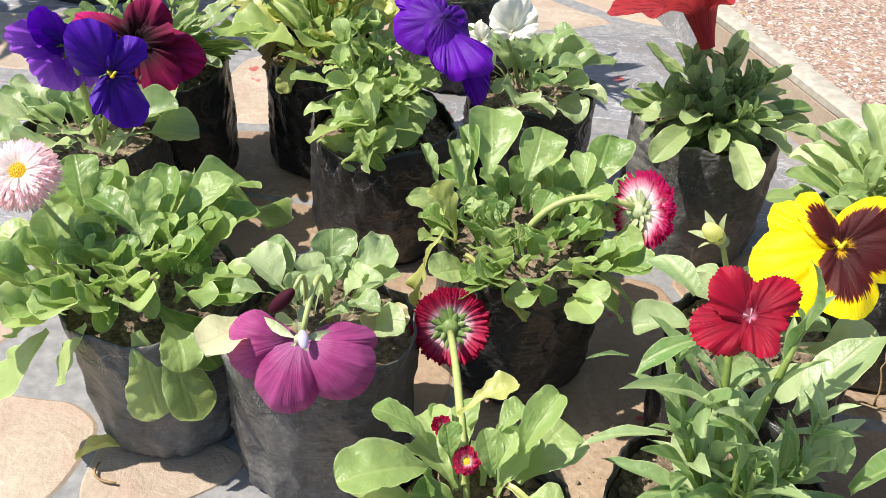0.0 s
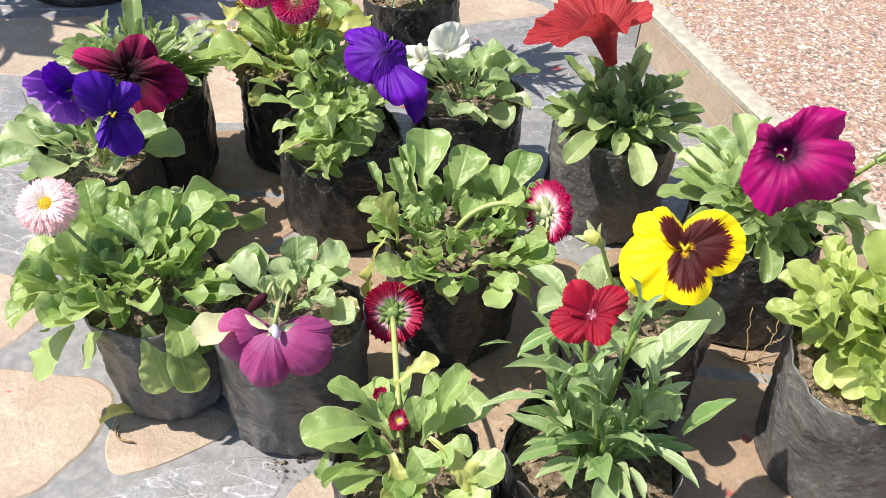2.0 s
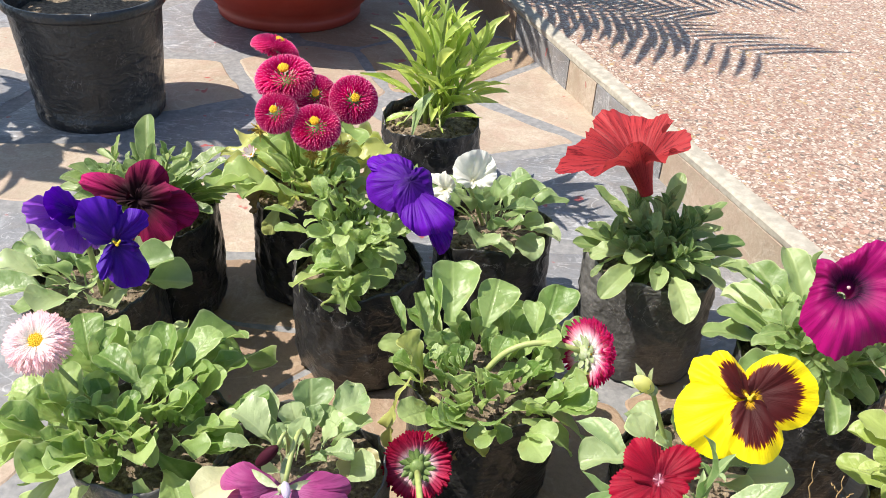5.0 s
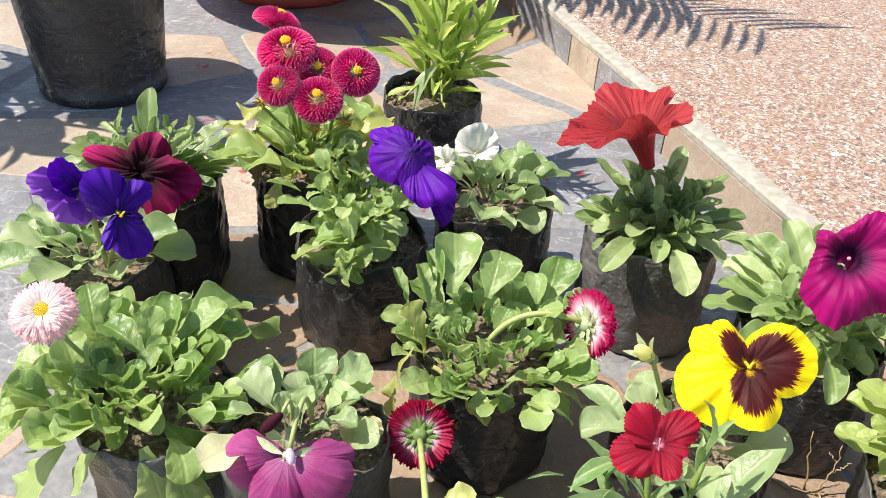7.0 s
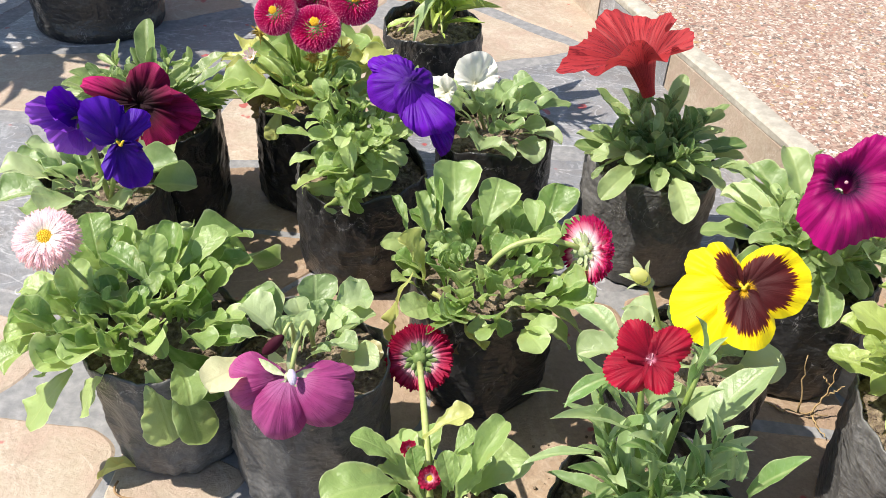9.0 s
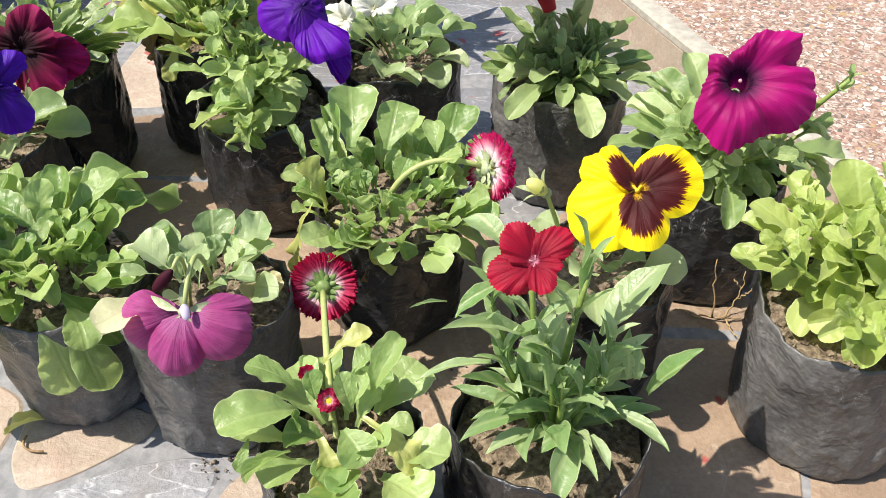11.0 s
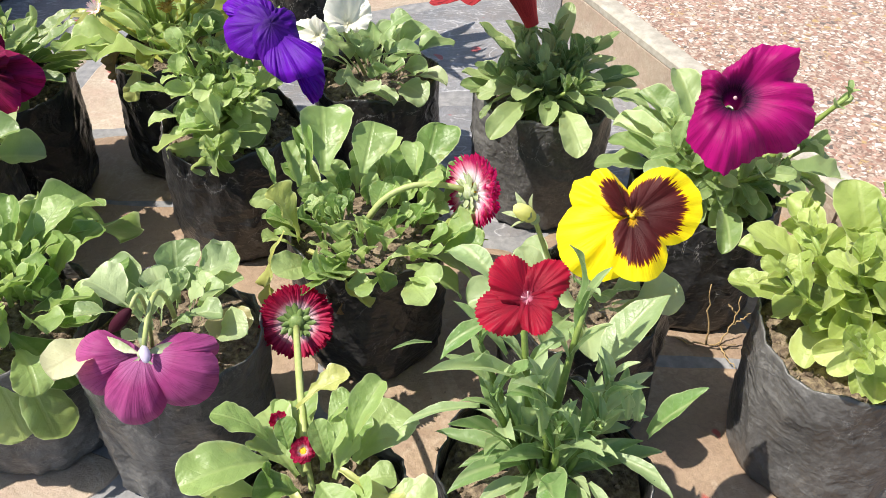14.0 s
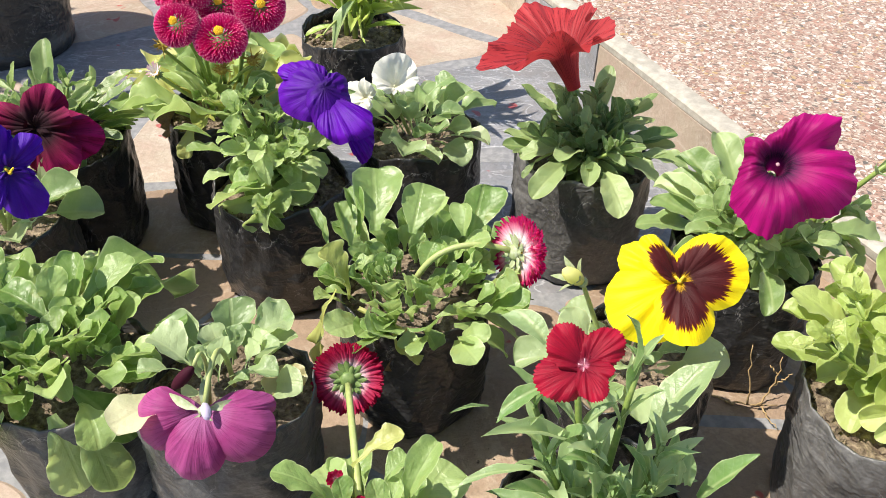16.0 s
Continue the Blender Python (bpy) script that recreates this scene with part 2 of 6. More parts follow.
def stone_material(name, cols, vein_col, vein, speck=(0.34, 0.04, 0.04), specks=0.0, scale=1.0, rough=0.6, scratch=0.0):
    m, nt, b = material(name)
    tc = nt.nodes.new("ShaderNodeTexCoord")
    info = nt.nodes.new("ShaderNodeObjectInfo")
    mp = nt.nodes.new("ShaderNodeMapping")
    nt.links.new(tc.outputs["Object"], mp.inputs[0])
    sc = nt.nodes.new("ShaderNodeVectorMath")
    sc.operation = "SCALE"
    sc.inputs[0].default_value = (7.0, 5.0, 3.0)
    nt.links.new(info.outputs["Random"], sc.inputs["Scale"])
    nt.links.new(sc.outputs[0], mp.inputs["Location"])
    vec = mp.outputs[0]
    big = noise_tex(nt, vec, 5.0 * scale, 5.0, 0.6, 0.8)
    mid = noise_tex(nt, vec, 26.0 * scale, 6.0, 0.65, 0.5)
    fine = noise_tex(nt, vec, 230.0, 5.0, 0.75)
    tone = ramp(nt, big, [(0.3, cols[0]), (0.5, cols[1]), (0.7, cols[2])])
    tone = mix(nt, math_node(nt, "MULTIPLY", ramp(nt, mid, [(0.4, (0, 0, 0)), (0.65, (1, 1, 1))]), 0.7), tone, cols[3])
    streak = noise_tex(nt, vec, 9.0 * scale, 5.0, 0.6, 0.7)
    lines = ramp(nt, streak, [(0.47, (0, 0, 0)), (0.5, (1, 1, 1)), (0.505, (0, 0, 0))])
    tone = mix(nt, math_node(nt, "MULTIPLY", lines, vein), tone, vein_col)
    if scratch:
        for turn, sz in ((0.5, 17.0), (2.1, 13.0), (1.2, 29.0)):
            mp2 = nt.nodes.new("ShaderNodeMapping")
            mp2.inputs["Rotation"].default_value = (0, 0, turn)
            mp2.inputs["Scale"].default_value = (0.35, 1.0, 1.0)
            nt.links.new(vec, mp2.inputs[0])
            fine_line = ramp(nt, math_node(nt, "ABSOLUTE", math_node(nt, "SUBTRACT", noise_tex(nt, mp2.outputs[0], sz, 3.0, 0.5, 0.9), 0.5)), [(0.0, (1, 1, 1)), (0.007, (0, 0, 0))])
            tone = mix(nt, math_node(nt, "MULTIPLY", fine_line, scratch), tone, (0.66, 0.66, 0.67))
    crack = ramp(nt, noise_tex(nt, vec, 6.0 * scale, 6.0, 0.7, 0.3), [(0.488, (0, 0, 0)), (0.5, (1, 1, 1)), (0.512, (0, 0, 0))])
    tone = mix(nt, math_node(nt, "MULTIPLY", crack, 0.2), tone, tuple(c * 0.35 for c in cols[0]))
    tone = mix(nt, math_node(nt, "MULTIPLY", ramp(nt, fine, [(0.35, (1, 1, 1)), (0.6, (0, 0, 0))]), 0.55), tone, cols[0])
    if specks:
        spots = ramp(nt, noise_tex(nt, vec, 34.0, 2.0), [(0.74 - specks * 0.04, (0, 0, 0)), (0.77 - specks * 0.04, (1, 1, 1))])
        tone = mix(nt, math_node(nt, "MULTIPLY", spots, 0.8), tone, speck)
    nt.links.new(tone, b.inputs["Base Color"])
    nt.links.new(math_node(nt, "ADD", math_node(nt, "MULTIPLY", mid, 0.3), rough - 0.15), b.inputs["Roughness"])
    h = math_node(nt, "ADD", math_node(nt, "MULTIPLY", mid, 0.7), math_node(nt, "ADD", math_node(nt, "MULTIPLY", fine, 0.2), math_node(nt, "MULTIPLY", big, 0.8)))
    bump(nt, b, h, 0.8, 0.0045)
    return m


def terrazzo_material():
    m, nt, b = material("terrazzo")
    vec = coords(nt)
    wobble = node(nt, "ShaderNodeTexNoise", Scale=90.0, Detail=2.0)
    nt.links.new(vec, wobble.inputs["Vector"])
    off = nt.nodes.new("ShaderNodeVectorMath")
    off.operation = "MULTIPLY_ADD"
    nt.links.new(wobble.outputs["Color"], off.inputs[0])
    off.inputs[1].default_value = (0.008, 0.008, 0.0)
    nt.links.new(vec, off.inputs[2])
    vor = node(nt, "ShaderNodeTexVoronoi", Scale=185.0, Randomness=1.0)
    nt.links.new(off.outputs[0], vor.inputs["Vector"])
    edge = nt.nodes.new("ShaderNodeTexVoronoi")
    edge.feature = "DISTANCE_TO_EDGE"
    edge.inputs["Scale"].default_value = 185.0
    nt.links.new(off.outputs[0], edge.inputs["Vector"])
    small = node(nt, "ShaderNodeTexVoronoi", Scale=420.0, Randomness=1.0)
    nt.links.new(off.outputs[0], small.inputs["Vector"])
    sep = nt.nodes.new("ShaderNodeSeparateColor")
    nt.links.new(vor.outputs["Color"], sep.inputs[0])
    chip = ramp(nt, sep.outputs[0], [(0.0, (0.50, 0.44, 0.36)), (0.20, (0.38, 0.20, 0.14)), (0.38, (0.50, 0.31, 0.24)), (0.50, (0.74, 0.70, 0.63)), (0.64, (0.24, 0.11, 0.08)), (0.74, (0.44, 0.30, 0.12)), (0.82, (0.08, 0.075, 0.07)), (0.89, (0.70, 0.65, 0.57))], "CONSTANT")
    sep2 = nt.nodes.new("ShaderNodeSeparateColor")
    nt.links.new(small.outputs["Color"], sep2.inputs[0])
    base = ramp(nt, sep2.outputs[0], [(0.0, (0.31, 0.20, 0.15)), (0.35, (0.43, 0.32, 0.25)), (0.65, (0.18, 0.105, 0.08)), (0.88, (0.62, 0.57, 0.49))], "CONSTANT")
    size = math_node(nt, "ADD", math_node(nt, "MULTIPLY", sep.outputs[1], 0.24), 0.06)
    keep = math_node(nt, "GREATER_THAN", edge.outputs["Distance"], size)
    keep = math_node(nt, "MULTIPLY", keep, 1.0)
    tone = mix(nt, keep, base, chip)
    wide = noise_tex(nt, vec, 5.0, 4.0)
    tone = mix(nt, math_node(nt, "MULTIPLY", ramp(nt, wide, [(0.4, (0, 0, 0)), (0.7, (1, 1, 1))]), 0.10), tone, (0.44, 0.27, 0.20))
    tone = mix(nt, math_node(nt, "MULTIPLY", noise_tex(nt, vec, 320.0, 2.0), 0.55), tone, (0.17, 0.125, 0.09))
    nt.links.new(tone, b.inputs["Base Color"])
    b.inputs["Roughness"].default_value = 0.62
    bump(nt, b, math_node(nt, "MULTIPLY", keep, 1.0), 0.25, 0.0015)
    return m


# dust amounts also carry light: less on shaded bags, more on sunlit ones
FILM = film_material("black_film", 0.17)
FILM_CLEAN = film_material("black_film_shiny", 0.08)
FILM_DUSTY_LIT = film_material("black_film_dusty_lit", 0.72)
SOIL = plain_material("soil", (0.09, 0.064, 0.042), (0.42, 0.335, 0.225), 220.0, 0.95, 1.0, 0.004)
STEM = plain_material("stem", (0.16, 0.24, 0.05), (0.30, 0.36, 0.10), 300.0, 0.5, 0.2, 0.0005)
STEM_PALE = plain_material("pale_stem", (0.30, 0.36, 0.11), (0.42, 0.45, 0.20), 300.0, 0.5, 0.2, 0.0005)
CALYX = plain_material("calyx", (0.10, 0.17, 0.04), (0.24, 0.32, 0.10), 400.0, 0.55, 0.3, 0.0006)
CALYX_PALE = plain_material("pale_calyx", (0.26, 0.32, 0.14), (0.46, 0.47, 0.36), 400.0, 0.55, 0.3, 0.0006)
DISC = plain_material("yellow_disc", (0.75, 0.46, 0.01), (0.85, 0.66, 0.05), 900.0, 0.6, 0.6, 0.001)
DRY = plain_material("dry_leaf", (0.22, 0.13, 0.06), (0.45, 0.32, 0.16), 200.0, 0.8, 0.5, 0.001)
SPENT = plain_material("withered_flower", (0.28, 0.17, 0.02), (0.60, 0.50, 0.08), 500.0, 0.8, 0.4, 0.0006)
ROOT = plain_material("dry_root", (0.30, 0.20, 0.09), (0.50, 0.38, 0.20), 400.0, 0.8, 0.4, 0.0006)
L_BELLIS = leaf_material("daisy_leaf", (0.139, 0.251, 0.052), (0.399, 0.513, 0.194), vein=0.3)
L_BELLIS_Y = leaf_material("yellowing_daisy_leaf", (0.28, 0.34, 0.07), (0.56, 0.57, 0.20), (0.60, 0.46, 0.07), vein=0.3)
L_PETUNIA = leaf_material("petunia_leaf", (0.149, 0.254, 0.065), (0.399, 0.503, 0.215), vein=0.35, rough=0.46, hair=0.12)
L_SOFT = leaf_material("soft_petunia_leaf", (0.20, 0.315, 0.075), (0.45, 0.56, 0.23), vein=0.35, rough=0.46, hair=0.14)
L_LIME = leaf_material("young_petunia_leaf", (0.257, 0.365, 0.070), (0.482, 0.563, 0.187), vein=0.35, rough=0.46, hair=0.15)
L_DARK = leaf_material("dark_petunia_leaf", (0.096, 0.182, 0.047), (0.314, 0.407, 0.162), vein=0.35, rough=0.40, hair=0.08)
L_PANSY = leaf_material("pansy_leaf", (0.178, 0.287, 0.095), (0.456, 0.551, 0.291), vein=0.35)
L_PINK = leaf_material("carnation_leaf", (0.150, 0.275, 0.075), (0.41, 0.515, 0.27), vein=0.55, rough=0.42)
L_CREAM = leaf_material("faded_leaf", (0.62, 0.62, 0.36), (0.74, 0.73, 0.50), vein=0.2)
L_OLD = leaf_material("old_leaf", (0.34, 0.30, 0.13), (0.46, 0.42, 0.22), (0.36, 0.22, 0.10), vein=0.4)
L_LANCE = leaf_material("lance_leaf", (0.263, 0.40, 0.05), (0.525, 0.62, 0.17), vein=0.5)
SLATE = stone_material("slate", ((0.14, 0.145, 0.155), (0.225, 0.23, 0.245), (0.31, 0.31, 0.32), (0.20, 0.175, 0.16)), (0.52, 0.52, 0.53), 0.32, specks=0.8, rough=0.5, scratch=0.5)
SANDSTONE = stone_material("sandstone", ((0.27, 0.215, 0.155), (0.39, 0.325, 0.25), (0.49, 0.425, 0.345), (0.37, 0.26, 0.205)), (0.58, 0.52, 0.44), 0.3, specks=0.5)
# brown stone; among the bags its colour also stands for shade on beige paving
BROWN_SHADED_STONE = stone_material("brown_shaded_stone", ((0.20, 0.14, 0.09), (0.33, 0.24, 0.16), (0.42, 0.32, 0.22), (0.26, 0.18, 0.13)), (0.5, 0.42, 0.32), 0.3, specks=1.0)
MORTAR = plain_material("mortar", (0.17, 0.172, 0.178), (0.32, 0.315, 0.31), 120.0, 0.85, 0.5, 0.002)
CONCRETE = plain_material("kerb_cement", (0.29, 0.268, 0.222), (0.52, 0.485, 0.41), 90.0, 0.8, 0.5, 0.002)
TERRAZZO = terrazzo_material()
POT_BLACK = film_material("worn_black_plastic", 0.20, (22.0, 22.0, 7.0))
POT_RED = plain_material("terracotta_plastic", (0.32, 0.035, 0.02), (0.40, 0.06, 0.035), 25.0, 0.5, 0.15, 0.001)

# ---- ground ----
def clipped(poly, p, q):
    """The part of a convex polygon that lies nearer to p than to q."""
    mid, d = (p + q) / 2, q - p
    out = []
    for a, c in zip(poly, poly[1:] + poly[:1]):
        fa, fc = (a - mid).dot(d), (c - mid).dot(d)
        if fa <= 0:
            out.append(a)
        if fa * fc < 0:
            out.append(a + (c - a) * (fa / (fa - fc)))
    return out


def rounded(poly, n=2):
    for _ in range(n):
        nxt = []
        for a, c in zip(poly, poly[1:] + poly[:1]):
            nxt += [a.lerp(c, 0.22), a.lerp(c, 0.78)]
        poly = nxt
    return poly


KERB_A, KERB_B = Vector((0.184, 1.362)), Vector((0.478, 0.575))
KD = (KERB_B - KERB_A).normalized()          # along the kerb, towards the camera
KN = Vector((-KD.y, KD.x))                   # to the terrazzo side
if KN.x < 0:
    KN = -KN
KERB_H = 0.058


def flagstones():
    floor = tagged(new("floor", make_mesh("floor", [(-8, -6, -0.0012), (8, -6, -0.0012), (8, 10, -0.0012), (-8, 10, -0.0012)], [(0, 1, 2, 3)], MORTAR)),
                   "crazy paving of beige sandstone and grey slate in cement", "floor", kind="structure")
    rnd = random.Random(5)
    # seeds of the stones: x, y and kind (s slate, b beige, n brown, also shaded beige)
    seeds = [(-0.166, 0.376, "x"), (-0.085, 0.354, "x"), (-0.066, 0.285, "x"), (-0.26, 0.35, "x"), (0.021, 0.318, "x"), (0.09, 0.20, "b"), (-0.175, 0.262, "x"), (-0.14, 0.19, "b"), (-0.30, 0.22, "s"),
             (0.317, 0.396, "n"), (0.46, 0.35, "n"), (0.33, 0.52, "n"), (0.17, 0.48, "n"), (-0.01, 0.50, "n"), (-0.13, 0.60, "n"), (-0.27, 0.60, "s"), (-0.30, 0.45, "b"),
             (-0.135, 0.80, "b"), (-0.12, 0.70, "n"), (0.03, 0.76, "s"), (0.174, 0.937, "s"), (0.20, 0.70, "s"), (0.42, 0.55, "n"), (0.103, 1.10, "b"), (0.184, 1.206, "b"), (-0.02, 0.98, "b"), (-0.27, 0.83, "b"), (-0.42, 0.90, "b"), (-0.42, 0.73, "s"), (-0.45, 1.04, "s"),
             (-0.22, 1.03, "s"), (-0.311, 1.159, "b"), (-0.17, 1.235, "b"), (-0.58, 1.06, "s"), (-0.52, 1.26, "b"), (-0.33, 1.40, "s"),
             (0.04, 1.33, "n"), (-0.12, 1.50, "n"), (-0.62, 1.52, "s"), (0.10, 1.62, "n"), (-0.40, 1.75, "n"), (-0.65, 0.75, "s"), (-0.48, 0.60, "b")]
    pts = [(Vector((x, y)), k) for x, y, k in seeds]
    for gx in range(-6, 4):
        for gy in range(-4, 12):
            p = Vector((gx * 0.3 + rnd.uniform(-0.08, 0.08), gy * 0.28 + rnd.uniform(-0.08, 0.08)))
            if min((p - q).length for q, _ in pts) > 0.24:
                pts.append((p, rnd.choice("sbn")))
    mats = {"s": SLATE, "b": SANDSTONE, "n": BROWN_SHADED_STONE}

    def lay(p, poly, k):
        """One stone of outline poly, placed at p."""
        poly = [Vector(c) for c in poly]
        cen = sum(poly, Vector((0, 0))) / len(poly)
        fine = []
        for a, c in zip(poly, poly[1:] + poly[:1]):
            n = max(1, int((c - a).length / 0.022))
            for i in range(n):
                w = a.lerp(c, i / n)
                fine.append(w + Vector((rnd.uniform(-1, 1), rnd.uniform(-1, 1))) * 0.003)
        edge = rounded(fine, 2)
        n = len(edge)
        V = [(c.x - p.x, c.y - p.y, -0.004) for c in edge]
        V += [(c.x - p.x, c.y - p.y, -0.0011) for c in edge]
        V += [(cen.x + (c.x - cen.x) * 0.97 - p.x, cen.y + (c.y - cen.y) * 0.97 - p.y, 0.0) for c in edge]
        F = [(i, (i + 1) % n, n + (i + 1) % n, n + i) for i in range(n)]
        F += [(n + i, n + (i + 1) % n, 2 * n + (i + 1) % n, 2 * n + i) for i in range(n)]
        F.append(tuple(range(2 * n, 3 * n)))
        part("flagstone", make_mesh("flagstone", V, F, mats[k], False), floor, Matrix.Translation((p.x, p.y, rnd.uniform(-0.0004, 0.0))))

    for p, k in pts:
        poly = [p + Vector(c) for c in ((-0.5, -0.5), (0.5, -0.5), (0.5, 0.5), (-0.5, 0.5))]
        for q, _ in pts:
            if q is not p and (q - p).length < 1.1:
                poly = clipped(poly, p, q)
                if not poly:
                    break
        if not poly or (p - KERB_A).dot(KN) > 0.45:
            continue
        cen = sum(poly, Vector((0, 0))) / len(poly)
        size = (sum((c - cen).length for c in poly) / len(poly))
        joint = 0.005 if k == "n" else 0.016
        if k != "x":
            lay(p, [cen + (c - cen) * max(0.2, 1 - joint / max(size, 0.03)) for c in poly], k)
    # the stones before the first row of bags
    lay(Vector((-0.22, 0.35)), [(-0.30, 0.405), (-0.204, 0.412), (-0.155, 0.411), (-0.136, 0.393), (-0.137, 0.347), (-0.16, 0.309), (-0.22, 0.283), (-0.30, 0.28)], "b")
    lay(Vector((-0.09, 0.355)), [(-0.129, 0.400), (-0.062, 0.392), (-0.040, 0.376), (-0.052, 0.359), (-0.087, 0.336), (-0.115, 0.324), (-0.128, 0.346)], "b")
    lay(Vector((-0.09, 0.30)), [(-0.230, 0.255), (-0.172, 0.288), (-0.138, 0.302), (-0.097, 0.320), (-0.041, 0.348), (-0.006, 0.352), (0.006, 0.337), (-0.010, 0.302), (-0.021, 0.262), (-0.139, 0.235), (-0.20, 0.235)], "s")
    lay(Vector((0.03, 0.31)), [(0.015, 0.335), (0.042, 0.346), (0.070, 0.315), (0.055, 0.262), (-0.005, 0.262), (0.003, 0.300)], "b")
    lay(Vector((0.03, 0.37)), [(-0.030, 0.372), (-0.042, 0.392), (-0.028, 0.400), (0.03, 0.402), (0.080, 0.394), (0.086, 0.350), (0.076, 0.325), (0.046, 0.352), (0.012, 0.350)], "n")


flagstones()


def along(u, v, z):
    """A place u metres along the kerb from its far mark, v metres in from its face."""
    p = KERB_A + KD * u + KN * v
    return (p.x, p.y, z)


def kerb_and_terrazzo():
    lo, hi = -4.0, 4.0
    slab = make_mesh("terrace", [along(lo, 0.020, KERB_H), along(hi, 0.020, KERB_H), along(hi, 8, KERB_H), along(lo, 8, KERB_H)], [(0, 1, 2, 3)], TERRAZZO)
    tagged(new("terrace", slab), "pink and cream terrazzo terrace with stone chips", "terrace", kind="structure")
    kerb = tagged(new("kerb", make_mesh("kerb", [along(lo, 0.006, -0.004), along(hi, 0.006, -0.004), along(hi, 0.006, KERB_H - 0.004), along(lo, 0.006, KERB_H - 0.004),
                                                  along(hi, 0.04, KERB_H - 0.004), along(lo, 0.04, KERB_H - 0.004)], [(0, 1, 2, 3), (3, 2, 4, 5)], CONCRETE)),
                  "low kerb faced with stone tiles along the terrace", "kerb", kind="structure")
    rnd = random.Random(8)
    u = lo
    # the tiles that can be told apart, from the far end to the near one
    row = [(-0.09, BROWN_SHADED_STONE), (0.12, SLATE), (0.21, SANDSTONE), (0.40, SLATE), (0.66, SANDSTONE), (0.84, SANDSTONE)]
    while u < hi:
        w = rnd.uniform(0.16, 0.26)
        k = rnd.choice([SANDSTONE, SANDSTONE, SLATE])
        ahead = [q for q in row if q[0] > u + 0.01]
        if ahead and ahead[0][0] - u < 0.30:
            w, k = ahead[0][0] - u, ahead[0][1]
        a, c = u + 0.0015, u + w - 0.0015
        V = [along(a, 0.0, -0.002), along(c, 0.0, -0.002), along(c, 0.0, KERB_H - 0.012), along(a, 0.0, KERB_H - 0.012),
             along(a, 0.006, -0.002), along(c, 0.006, -0.002), along(c, 0.006, KERB_H - 0.009), along(a, 0.006, KERB_H - 0.009)]
        F = [(0, 1, 2, 3), (3, 2, 6, 7), (0, 3, 7, 4), (1, 5, 6, 2)]
        part("facing_tile", make_mesh("facing_tile", V, F, k, False), kerb)
        u += w
    # cement coping with a worn rounded edge
    V, F = [], []
    n = 160
    prof = [(0.0, -0.010), (-0.0004, -0.003), (0.0016, -0.0006), (0.004, 0.0), (0.020, 0.001), (0.022, -0.002)]
    for i in range(n + 1):
        t = lo + (hi - lo) * i / n
        for j, (v, z) in enumerate(prof):
            wob = 0.0012 * noise.noise((t * 18, j * 0.7, 2.0))
            V.append(along(t, v + wob, KERB_H + z + wob * 0.5))
    m = len(prof)
    for i in range(n):
        for j in range(m - 1):
            F.append((i * m + j, (i + 1) * m + j, (i + 1) * m + j + 1, i * m + j + 1))
    part("coping", make_mesh("coping", V, F, CONCRETE, False), kerb)


kerb_and_terrazzo()

# ---- bags and pots ----
BAGS = []


